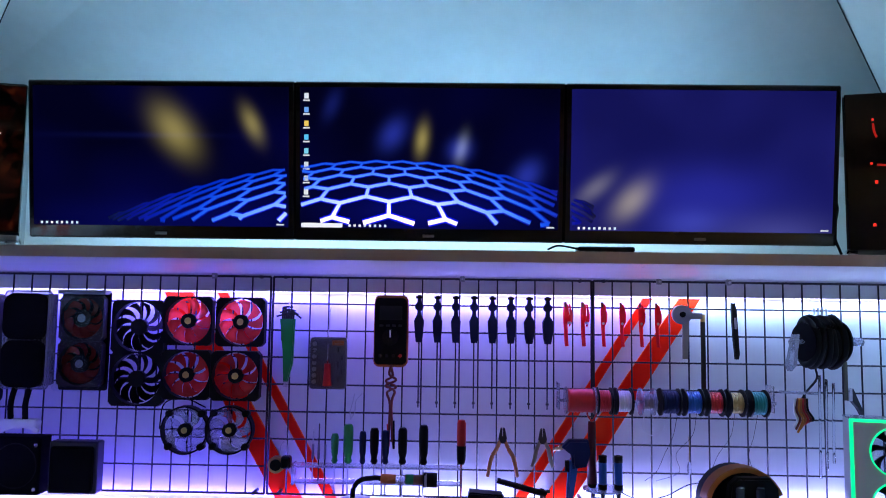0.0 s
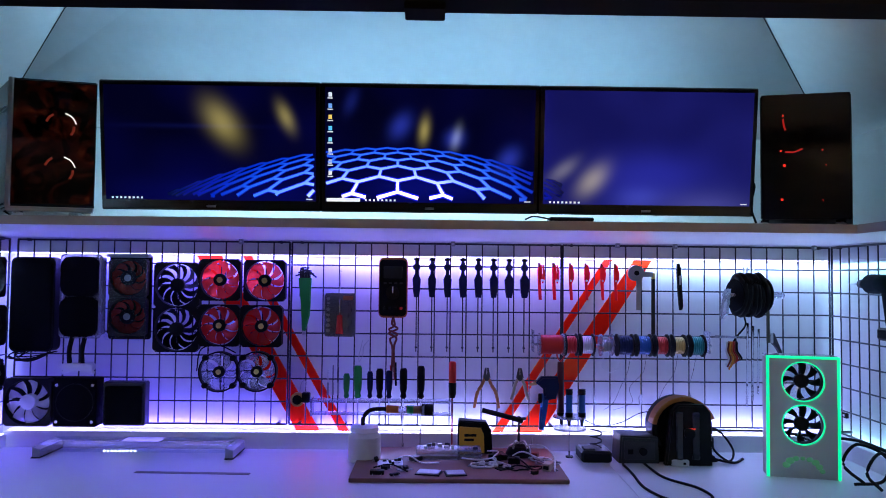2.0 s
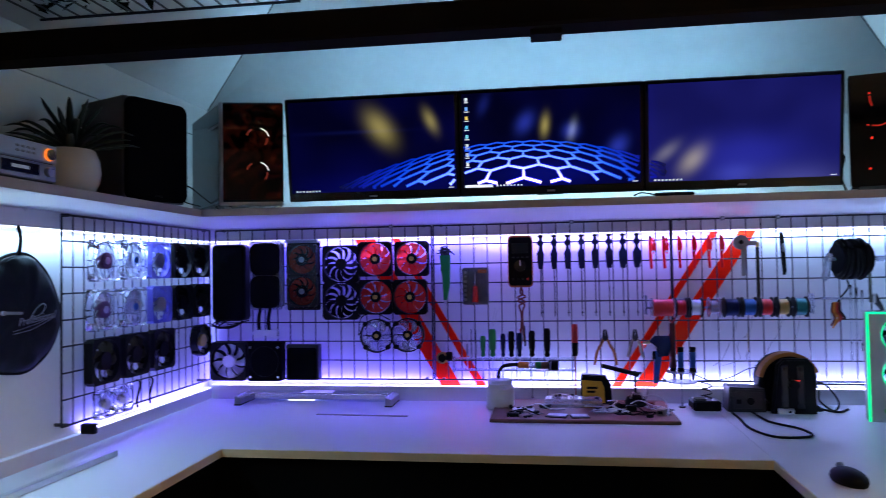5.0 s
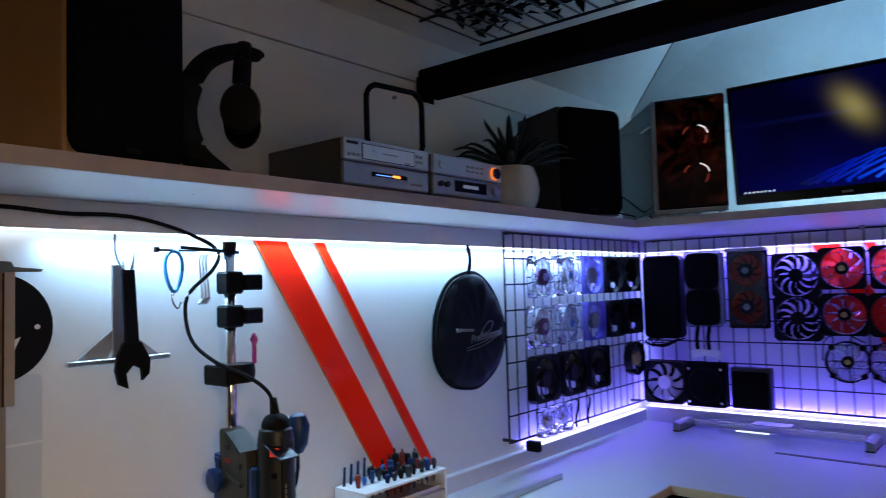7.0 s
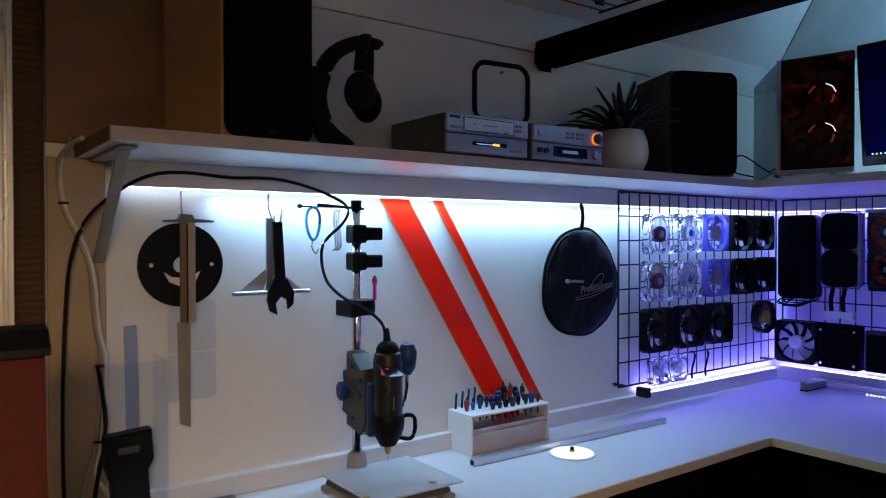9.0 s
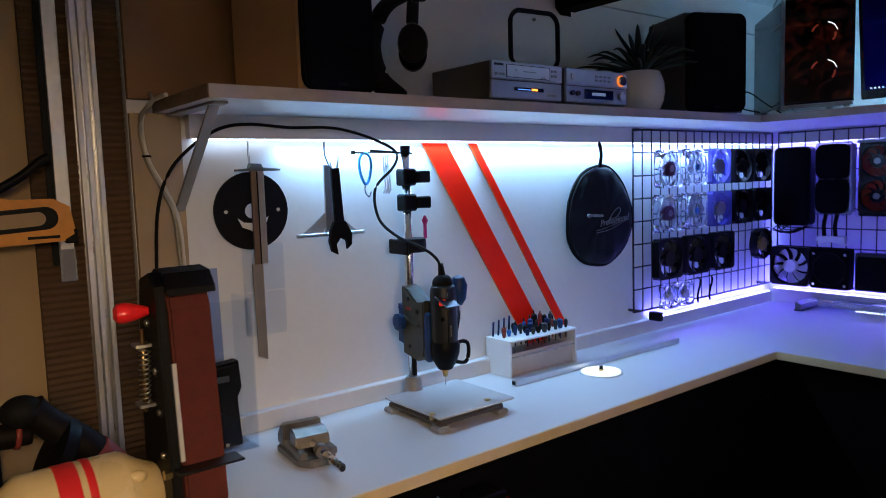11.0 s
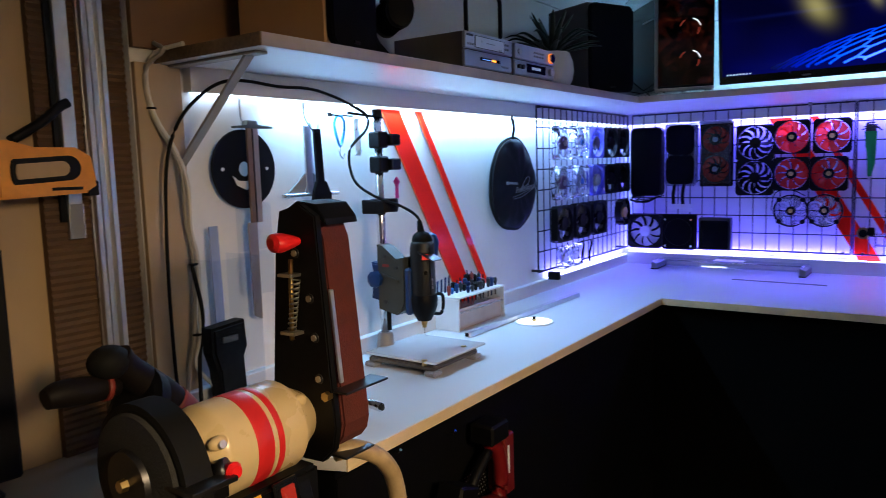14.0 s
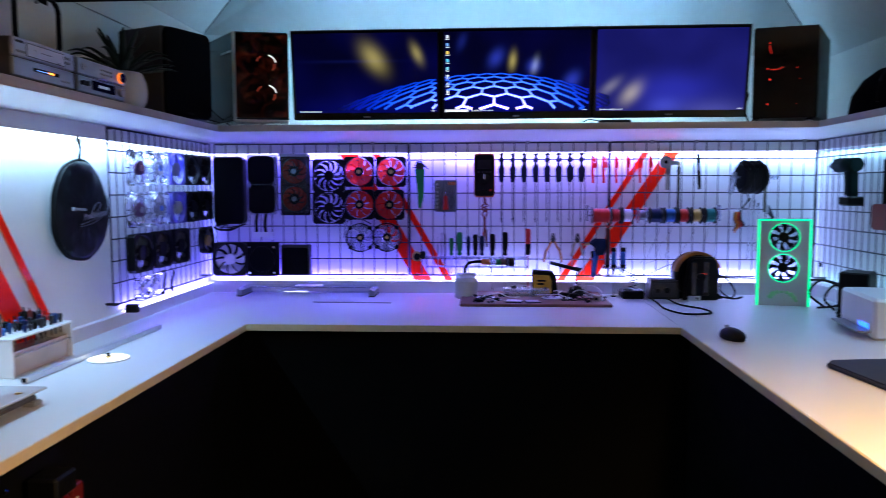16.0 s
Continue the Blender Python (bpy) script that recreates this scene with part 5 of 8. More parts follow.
t = thing("work_board", pose(1.485, -0.215, CZ), "brown wooden board covered with electronic bits", "board")
part("board", box(-0.305, 0.305, -0.185, 0.185, 0, 0.012, 0.002), WOODBOARD, t)
t = thing("laser_level", pose(1.54, -0.115, CZ + 0.012), "black and yellow laser level on the board", "laser level")
part("body", prism([(-0.05, 0), (0.06, 0), (0.056, 0.07), (0.04, 0.098), (-0.045, 0.104), (-0.05, 0.09)], 0.05, bevel=0.004), BLACK, t)
part("front_panel", prism([(-0.046, 0.004), (0.034, 0.004), (0.032, 0.06), (0.022, 0.082), (-0.046, 0.086)], -0.005, bevel=0.002), YELLOW, t)
for k in range(2):
    part("lettering", box(-0.03, 0.008 - 0.008 * k, -0.0062, -0.005, 0.055 - 0.014 * k, 0.063 - 0.014 * k), BLACK, t)
t = thing("parts_tray", pose(1.46, -0.16, CZ + 0.012), "clear shallow tray with small parts", "tray")
part("tray", box(-0.1, 0.1, -0.035, 0.035, 0, 0.03, 0.004), CLEARBLADE, t)
rnd = random.Random(8)
for k in range(8):
    part("small_part", box(-0.005, 0.005 + rnd.random() * 0.008, -0.004, 0.004, 0.03, 0.036 + rnd.random() * 0.006, 0.001), rnd.choice((DARKMETAL, STEEL, GREYP, WHITEP)), t).location = (rnd.uniform(-0.085, 0.08), rnd.uniform(-0.025, 0.025), 0)


def circuit(x, y, w, d, rz, base, label, seed, chips=7):
    t = thing("circuit_board", pose(x, y, CZ + 0.012, 0, 0, rz), label, "circuit board", "circuit boards on the work board")
    part("plate", box(-w / 2, w / 2, -d / 2, d / 2, 0, 0.003, 0.0005), base, t)
    r = random.Random(seed)
    if not chips:
        part("cover", box(-w / 2 + 0.004, w / 2 - 0.004, -d / 2 + 0.004, d / 2 - 0.004, 0.003, 0.0065, 0.0008), ALU, t, "bright metal cover")
    for k in range(chips):
        a, b = r.uniform(-w * 0.4, w * 0.35), r.uniform(-d * 0.4, d * 0.3)
        part("chip", box(a, a + r.uniform(0.005, 0.014), b, b + r.uniform(0.004, 0.01), 0.003, 0.003 + r.uniform(0.002, 0.009), 0.0005), r.choice((BLACK, STEEL, WHITEP, DARKMETAL)), t)


circuit(1.285, -0.24, 0.075, 0.06, 5, WHITEP, "small pale circuit board with chips", 1)
circuit(1.4, -0.345, 0.07, 0.05, -12, BLACK, "silver flat panel in a black tray on the board", 2, 0)
circuit(1.475, -0.35, 0.06, 0.05, 8, BLACK, "silver flat panel in a black tray on the board", 3, 0)
circuit(1.62, -0.29, 0.05, 0.03, 30, BLACK, "small black circuit board with chips", 4)
circuit(1.33, -0.31, 0.04, 0.03, 40, GREYP, "small grey module on the board", 5)
circuit(1.55, -0.24, 0.05, 0.035, -30, BLACK, "small black module on the board", 6)
for k, pts in enumerate(([(1.5, -0.2, 0.92), (1.55, -0.26, 0.93), (1.6, -0.22, 0.925), (1.58, -0.3, 0.918)], [(1.62, -0.18, 0.92), (1.66, -0.25, 0.935), (1.7, -0.33, 0.916)], [(1.72, -0.15, 0.97), (1.71, -0.2, 0.93), (1.75, -0.26, 0.92), (1.77, -0.32, 0.916)], [(1.58, -0.15, 0.93), (1.61, -0.2, 0.94), (1.59, -0.25, 0.93), (1.64, -0.28, 0.918)],
                         [(1.7, -0.16, 0.95), (1.74, -0.2, 0.96), (1.77, -0.25, 0.94), (1.76, -0.33, 0.916)], [(1.64, -0.2, 0.92), (1.68, -0.22, 0.945), (1.73, -0.24, 0.93), (1.78, -0.22, 0.916)], [(1.3, -0.2, 0.916), (1.34, -0.22, 0.93), (1.38, -0.26, 0.92), (1.43, -0.24, 0.916)], [(1.24, -0.3, 0.916), (1.29, -0.3, 0.925), (1.34, -0.34, 0.916)])):
    solid("jumper_lead", hose(pts, 0.0022, seg=6), (WHITEP, RUBBER, GREYP, WHITEP, WHITEP, WHITEP, WHITEP, RUBBER)[k], Matrix(), "loose jumper lead on the work board", "cable", "jumper leads")
rnd = random.Random(31)
for k, (cx, cy, r, tone) in enumerate(((1.56, -0.27, 0.035, WHITEP), (1.575, -0.255, 0.03, WHITEP), (1.545, -0.285, 0.028, GREYP), (1.6, -0.26, 0.024, WHITEP), (1.735, -0.2, 0.03, WHITEP), (1.75, -0.24, 0.036, GREYP), (1.71, -0.3, 0.022, RUBBER), (1.66, -0.3, 0.03, RUBBER))):
    a0 = rnd.uniform(0, 6.28)
    pts = [(cx + r * (1 + 0.25 * math.sin(2.3 * j + k)) * math.cos(a0 + 0.8 * j), cy + 0.75 * r * math.sin(a0 + 0.8 * j), CZ + 0.0145 + 0.005 * abs(math.sin(1.7 * j + k))) for j in range(11)]
    solid("jumper_lead", hose(pts, 0.0022, seg=6, steps=4), tone, Matrix(), "tangled thin lead lying on the work board", "cable", "jumper leads")
for k, (x, y, w, d, h, tone) in enumerate(((1.255, -0.355, 0.04, 0.02, 0.012, BLACK), (1.305, -0.365, 0.03, 0.012, 0.006, BLACK), (1.275, -0.3, 0.025, 0.02, 0.01, BLACK), (1.62, -0.17, 0.05, 0.03, 0.016, BLACK), (1.6, -0.2, 0.03, 0.03, 0.02, RUBBER), (1.655, -0.225, 0.035, 0.03, 0.018, BLACK), (1.7, -0.345, 0.02, 0.014, 0.01, BLACK), (1.725, -0.175, 0.02, 0.02, 0.02, DARKRED), (1.24, -0.2, 0.05, 0.012, 0.008, RUBBER), (1.36, -0.2, 0.03, 0.03, 0.014, DARKMETAL))):
    t = thing("small_module", pose(x, y, CZ + 0.012, 0, 0, 35 * k), "small dark electronic part on the work board", "electronic part", "parts on the work board")
    part("body", box(-w / 2, w / 2, -d / 2, d / 2, 0, h, 0.0015), tone, t)
    for q in (-0.3, 0.3):
        part("pin", rod((w * q, -d / 2, 0.003), (w * q, -d / 2 - 0.008, 0.001), 0.0008, seg=5), STEEL, t)
t = thing("screw_terminal", pose(1.745, -0.3, CZ + 0.012, 0, 0, -25), "beige plug block on the board", "plug")
part("block", box(-0.012, 0.012, -0.02, 0.02, 0, 0.022, 0.002), mat("beige_block", (0.4, 0.33, 0.25), 0.5), t)
part("socket", box(-0.008, 0.008, -0.022, -0.02, 0.006, 0.016), BLACK, t)

t = thing("helping_hand", pose(1.68, -0.13, CZ + 0.012), "black helping-hand clamp stand with a jointed arm", "clamp stand")
part("base", lathe([(0.04, 0), (0.042, 0.006), (0.03, 0.03), (0.012, 0.038)], 20), BLACK, t)
part("post", rod((0, 0, 0.03), (0, 0, 0.11), 0.004, seg=10), DARKMETAL, t)
part("joint", ball((0, 0, 0.112), 0.01), BLACK, t)
part("arm", rod((0.012, -0.005, 0.108), (-0.115, 0.0, 0.14), 0.0085, 0.0075, seg=10), BLACK, t)
part("cross_bar", rod((-0.02, 0, 0.112), (0.022, 0, 0.114), 0.005, seg=8), DARKMETAL, t)
for s in (-1, 1):
    part("clip", hose([(0.0, -0.01, 0.04), (0.014 * s, -0.03, 0.05), (0.022 * s, -0.04, 0.03)], 0.0035, seg=6), STEEL, t)

t = thing("solder_station", pose(2.035, -0.125, CZ), "dark grey soldering station with a round knob", "soldering station")
part("housing", prism([(-0.05, 0.0), (0.075, 0.0), (0.07, 0.08), (-0.045, 0.085)], 0.1, bevel=0.005), mat("grey_green_housing", (0.022, 0.026, 0.026), 0.5), t).location = (0, -0.05, 0)
part("knob", rod((0.02, -0.052, 0.04), (0.02, -0.066, 0.04), 0.012, seg=18), BLACK, t)
part("panel", box(-0.035, 0.06, -0.053, -0.05, 0.012, 0.07, 0.002), DARKMETAL, t)
part("switch", box(-0.025, -0.008, -0.057, -0.053, 0.03, 0.045, 0.001), BLACK, t)
t = thing("iron_holder", pose(1.925, -0.12, CZ), "black soldering iron holder with a coiled guard", "iron holder")
part("base", box(-0.055, 0.04, -0.05, 0.05, 0, 0.035, 0.006), BLACK, t)
part("guard", hose([(0.018 * math.cos(k * 1.1), 0.018 * math.sin(k * 1.1), 0.036 + k * 0.004) for k in range(16)], 0.0025, seg=6), DARKMETAL, t)
part("sponge_tray", box(-0.045, -0.01, -0.04, 0.0, 0.034, 0.042, 0.002), mat("grey_sponge", (0.08, 0.08, 0.075), 0.95), t)
t = thing("cable_reel", pose(2.19, -0.115, CZ), "black cable reel drum with an orange rim", "cable reel")
dr = pose(0, 0, 0.102)
part("drum", lathe([(0.091, -0.05), (0.095, -0.045), (0.095, 0.03), (0.089, 0.035)], 36, m=dr @ pose(0, 0, 0, 90)), BLACK, t, smooth=False)
rim = [(0.101 * math.cos(radians(a)), 0.101 * math.sin(radians(a))) for a in range(20, 171, 10)]
rim += [(0.088 * math.cos(radians(a)), 0.088 * math.sin(radians(a))) for a in range(170, 19, -10)]
part("rim", prism(rim, 0.05, m=Matrix.Translation((0, -0.05, 0.102)), bevel=0.002), mat("dull_orange_plastic", (0.4, 0.14, 0.02), 0.5, grain=0.2), t, "orange rim over the drum")
part("front_frame", prism([(-0.07, 0.0), (0.075, 0.0), (0.07, 0.16), (0.05, 0.185), (-0.03, 0.185), (-0.05, 0.165)], 0.03, bevel=0.006), BLACK, t).location = (0, -0.085, 0)
for x in (-0.028, 0.022):
    part("front_rib", box(x - 0.012, x + 0.012, -0.095, -0.085, 0.02, 0.165, 0.004), BLACKGLOSS, t)
part("face_plate", lathe([(0.08, 0.034), (0.078, 0.045), (0.03, 0.05)], 36, m=dr @ pose(0, 0, 0, 90)), BLACKFAB, t)
part("crank", rod((0.0, -0.085, 0.1), (0.0, -0.1, 0.1), 0.016, seg=18), BLACK, t)
part("lamp", box(0.0, 0.018, -0.0972, -0.0945, 0.112, 0.116), mat("red_lamp", (0.5, 0.02, 0.01), emit=(1, 0.05, 0.02), strength=0.6), t)
for s in (-1, 1):
    part("foot", prism([(0.0, 0.0), (s * 0.11, 0.0), (s * 0.1, 0.018), (0.0, 0.05)], 0.07, bevel=0.002), BLACK, t).location = (0, -0.035, 0)
t = thing("plug_adapter", pose(2.165, -0.195, CZ, 0, 0, -8), "small white plug adapter on the worktop", "adapter")
part("body", box(-0.026, 0.026, -0.012, 0.012, 0, 0.02, 0.003), WHITEP, t)
part("socket", box(0.008, 0.016, -0.0135, -0.012, 0.006, 0.013), BLACK, t)
for pts, r, lab in (([(1.99, -0.2, 0.904), (1.99, -0.3, 0.904), (1.985, -0.45, 0.904), (2.03, -0.56, 0.904), (2.13, -0.54, 0.904), (2.13, -0.44, 0.904), (2.07, -0.34, 0.904), (2.055, -0.2, 0.906)], 0.0038, "black lead looping over the worktop"),
                    ([(2.29, -0.1, 1.0), (2.33, -0.1, 0.98), (2.36, -0.12, 0.93), (2.33, -0.16, 0.906), (2.3, -0.12, 0.93), (2.31, -0.08, 0.96)], 0.0035, "black power lead beside the reel"),
                    ([(2.29, -0.08, 0.985), (2.35, -0.06, 0.98), (2.45, -0.05, 0.978), (2.56, -0.06, 0.975), (2.66, -0.07, 0.94)], 0.0035, "black power lead along the upstand"),
                    ([(2.28, -0.14, 0.91), (2.34, -0.17, 0.904), (2.39, -0.12, 0.904)], 0.004, "black lead behind the reel"),
                    ([(1.88, -0.05, 1.02), (1.95, -0.05, 0.99), (2.02, -0.05, 1.0), (2.08, -0.05, 1.03), (2.12, -0.06, 1.04)], 0.0016, "thin dark wire along the wall")):
    solid("power_lead", hose(pts, r, seg=7), RUBBER, Matrix(), lab, "cable", "leads on the counter")

# white box with two fans and a green lit edge
GREENLED = mat("green_edge_light", (0.05, 0.5, 0.25), emit=(0.01, 0.9, 0.28), strength=1.1, bump=0)
t = thing("fume_extractor", pose(2.478, -0.325, CZ, 0, 0, -13), "grey-white panel box with two fans and green lit edges", "fume extractor")
W2, H2 = 0.094, 0.345


def panel_with_holes(w, h, holes, depth, cells=1):
    """A front panel cut into one tile a hole, each with a round opening."""
    bm = bmesh.new()
    edges = [0.0]
    for (_, z0, r0), (_, z1, r1) in zip(holes, holes[1:]):
        edges.append((z0 + z1) / 2)
    edges.append(h)
    for (hx, hz, r), lo, hi in zip(holes, edges, edges[1:]):
        n = 40
        loops = []
        for y in (0, depth):
            inn, out = [], []
            for i in range(n):
                a = 2 * math.pi * (i + 0.5) / n
                c, s = math.cos(a), math.sin(a)
                kx = ((w if c > 0 else w) - hx * (1 if c > 0 else -1)) / max(abs(c), 1e-6)
                kz = ((hi - hz) if s > 0 else (hz - lo)) / max(abs(s), 1e-6)
                k = min(kx, kz)
                inn.append(bm.verts.new((hx + r * c, y, hz + r * s)))
                out.append(bm.verts.new((hx + k * c, y, hz + k * s)))
            loops.append((inn, out))
        (i0, o0), (i1, o1) = loops
        for i in range(n):
            j = (i + 1) % n
            bm.faces.new((i0[i], o0[i], o0[j], i0[j]))
            bm.faces.new((i1[i], i1[j], o1[j], o1[i]))
            bm.faces.new((i0[i], i0[j], i1[j], i1[i]))
        for x, sx in ((-w, 1), (w, -1)):
            for z in (lo, hi):
                near = min(range(n), key=lambda i: (o0[i].co.x - x) ** 2 + (o0[i].co.z - z) ** 2)
                o0[near].co.x = o1[near].co.x = x
                o0[near].co.z = o1[near].co.z = z
    bmesh.ops.recalc_face_normals(bm, faces=bm.faces[:])
    return bm


BOXF = mat("satin_grey_panel", (0.5, 0.48, 0.46), 0.4, grain=0.03)
part("front_panel", panel_with_holes(W2, H2, [(0, 0.152, 0.055), (0, 0.276, 0.055)], 0.006), BOXF, t)
part("rear_panel", box(-W2, W2, 0.06, 0.063, 0, H2), FILM, t, "clear rear panel")
for s in (-1, 1):
    part("side_panel", box(s * W2 - 0.003, s * W2 + 0.003, 0.006, 0.06, 0, H2), BOXF, t)
    part("edge_light", box(s * (W2 + 0.001) - 0.004, s * (W2 + 0.001) + 0.004, -0.0025, 0.004, 0.0, H2 + 0.003, 0.001), GREENLED, t, "glowing green edge")
part("edge_light", box(-W2 - 0.004, W2 + 0.004, -0.003, 0.004, H2 - 0.003, H2 + 0.004, 0.001), GREENLED, t, "glowing green edge")
part("cover", box(-W2 - 0.002, W2 + 0.002, 0.006, 0.068, H2 + 0.001, H2 + 0.005, 0.001), CLEARBLADE, t)
for z in (0.152, 0.276):
    part("ring_light", round_ring(0.058, 0.0548, -0.003), GREENLED, t, "glowing green ring").location = (0, 0, z)
    fan_parts(t, 0.116, 0.024, BLACK, BLACK, BLACK, 8, at=(0, 0.01, z), sweep=0.2, hub=0.17, wide=0.42)
# Faint green reflections on the lower panel, set as dimly glowing patches.
GREENREFLECT = mat("dim_green_reflection", (0.25, 0.36, 0.22), emit=(0.03, 0.55, 0.1), strength=0.16)
for k, (x, z, r) in enumerate(((-0.046, 0.036, 0.011), (-0.036, 0.048, 0.012), (-0.02, 0.055, 0.009), (-0.002, 0.056, 0.007), (0.016, 0.054, 0.009), (0.032, 0.046, 0.011), (0.042, 0.034, 0.01), (0.05, 0.022, 0.008))):
    part("arch_reflection", ball((x, 0.0, z), r, scale=(1.0, 0.12, 0.8)), GREENREFLECT, t, "dim green patch painted as an arched reflection")

# ==== right side ====
t = thing("computer_mouse", pose(2.055, -1.0, CZ, 0, 0, 15), "black computer mouse on the worktop", "mouse")
part("shell", ball((0, 0, 0.012), 0.034, scale=(0.95, 1.6, 0.72)), BLACK, t, smooth=True)
part("wheel", rod((-0.004, 0.03, 0.032), (0.004, 0.03, 0.032), 0.009, seg=14), GREYP, t)
t = thing("mouse_pad", pose(2.38, -1.5, CZ, 0, 0, 8), "thick dark navy mouse pad on the worktop", "mouse pad")
part("pad", footprint([(-0.18, -0.26), (0.22, -0.26), (0.22, 0.2), (-0.15, 0.2), (-0.18, 0.17)], 0, 0.014, bevel=0.004), mat("navy_cloth_pad", (0.012, 0.018, 0.05), 0.8, grain=0.2, scale=200), t)
part("stitched_edge", box(-0.17, 0.2, -0.262, -0.256, 0.002, 0.012, 0.002), BLACK, t)
t = thing("printer_box", pose(2.6, -0.86, CZ, 0, 0, -8), "white desktop printer with a blue lamp", "printer")
part("body", box(-0.1, 0.12, -0.16, 0.14, 0, 0.13, 0.01), WHITEP, t)
part("lamp", box(-0.102, -0.1, -0.12, -0.04, 0.03, 0.045), mat("blue_lamp", (0.02, 0.05, 0.5), emit=(0.03, 0.15, 1.0), strength=2.5), t, "blue status lamp")
part("tray", box(-0.14, -0.1, -0.14, 0.1, 0.02, 0.026, 0.001), GREYP, t)
t = thing("desk_speaker", pose(2.63, -0.6, CZ, 0, 0, -40), "black desk speaker beside the printer", "speaker")
part("cabinet", box(-0.05, 0.05, -0.06, 0.06, 0, 0.17, 0.006), BLACK, t)
part("cone", rod((0, -0.06, 0.07), (0, -0.064, 0.07), 0.035, seg=24), RUBBER, t)
for k, pts in enumerate(([(2.6, -0.42, 0.91), (2.55, -0.4, 0.96), (2.6, -0.38, 1.01), (2.67, -0.4, 0.98), (2.65, -0.42, 0.92), (2.58, -0.4, 0.905)], [(2.62, -0.46, 0.905), (2.58, -0.46, 0.95), (2.63, -0.44, 1.0), (2.69, -0.44, 0.95), (2.64, -0.47, 0.905), (2.6, -0.52, 0.905)], [(2.56, -0.08, 0.975), (2.62, -0.2, 0.99), (2.66, -0.3, 1.0), (2.68, -0.45, 0.99)])):
    solid("cable_loop", hose(pts, 0.0045, seg=7), RUBBER, Matrix(), "black cable looped in the bench corner", "cable", "looped cables")
t = thing("cordless_drill", pose(WALL_W - 0.08, -0.37, 1.46, 0, 0, -90), "dark teal cordless drill hung on the side grid", "drill")
part("body", rod((-0.03, 0, 0), (0.11, 0, 0), 0.028, 0.026, seg=16), mat("dark_teal", (0.003, 0.014, 0.014), 0.7, spec=0.1), t)
part("chuck", rod((-0.03, 0, 0), (-0.08, 0, 0), 0.02, 0.012, seg=14), BLACK, t)
part("bit", rod((-0.08, 0, 0), (-0.13, 0, 0), 0.003, seg=8), STEEL, t)
part("handle", prism([(0.04, -0.02), (0.085, -0.02), (0.1, -0.12), (0.06, -0.12)], 0.036, bevel=0.006), mat("dark_teal_grip", (0.002, 0.01, 0.01), 0.75, spec=0.1), t).location = (0, -0.018, 0)
part("battery", box(0.04, 0.12, -0.03, 0.03, -0.155, -0.12, 0.006), BLACK, t)
t = thing("red_tool", pose(WALL_W - 0.075, -0.68, 1.27, 0, 0, -90), "red and black hand tool hung on the side grid", "hand tool")
part("body", rounded_prism(0.12, 0.09, 0.015, 0.04), DARKRED, t).location = (0, -0.02, 0)
part("handle", rod((0, 0, 0.04), (0, 0, 0.2), 0.014, seg=12), BLACK, t)
t = thing("wall_sensor", pose(WALL_W - 0.05, -0.16, 1.05, 0, 0, -90), "tiny dark clip on the side grid", "clip")
part("clip", box(-0.012, 0.012, -0.01, 0, -0.008, 0.008, 0.002), BLACK, t)
part("mark", box(-0.004, 0.004, -0.011, -0.01, -0.003, 0.003), STEEL, t)
t = thing("gear_bag", pose(2.66, -0.72, SZ, 0, 0, 10), "black domed gear bag on the shelf", "bag")
part("shell", lathe([(0.082, 0), (0.088, 0.03), (0.082, 0.09), (0.06, 0.14), (0.03, 0.17), (0.01, 0.175)], 24, m=Matrix.Diagonal((1, 2.2, 1, 1))), BLACKFAB, t, smooth=True)
part("strap", hose([(-0.086, -0.04, 0.05), (-0.078, -0.03, 0.11), (-0.03, -0.02, 0.172), (0.03, 0.0, 0.176)], 0.008, flat=0.3), BLACK, t)

# ==== on the shelf ====


SMOKE = mat("smoked_glass", (0.01, 0.006, 0.005), 0.06, grain=0.0, bump=0, coat=0.5)
GLOWR = mat("red_fan_glow", (0.2, 0.01, 0.01), emit=(1.0, 0.03, 0.015), strength=0.9)
DIMR = mat("dim_red_glow", (0.1, 0.01, 0.01), emit=(0.5, 0.06, 0.03), strength=0.22)
GLOWW = mat("pale_reflection_strip", (0.6, 0.5, 0.5), emit=(1.0, 0.85, 0.8), strength=1.2)



def glow_inside():
    """Dim warm light of whirling blades seen through smoked glass."""
    m = mat("dim_case_interior", (0.004, 0.003, 0.003), 0.08, bump=0)
    nt = m.node_tree
    b = nt.nodes["Principled BSDF"]
    co, no, cr = nt.nodes.new("ShaderNodeTexCoord"), nt.nodes.new("ShaderNodeTexNoise"), nt.nodes.new("ShaderNodeValToRGB")
    no.inputs["Scale"].default_value, no.inputs["Detail"].default_value, no.inputs["Distortion"].default_value = 17.0, 2.0, 1.6
    nt.links.new(co.outputs["Object"], no.inputs["Vector"])
    nt.links.new(no.outputs["Fac"], cr.inputs["Fac"])
    e = cr.color_ramp.elements
    e[0].position, e[0].color = 0.46, (0.0, 0.0, 0.0, 1)
    e[1].position, e[1].color = 0.78, (0.2, 0.035, 0.012, 1)
    mid = e.new(0.6)
    mid.color = (0.05, 0.006, 0.003, 1)
    nt.links.new(cr.outputs["Color"], b.inputs["Emission Color"])
    b.inputs["Emission Strength"].default_value = 0.16
    return m


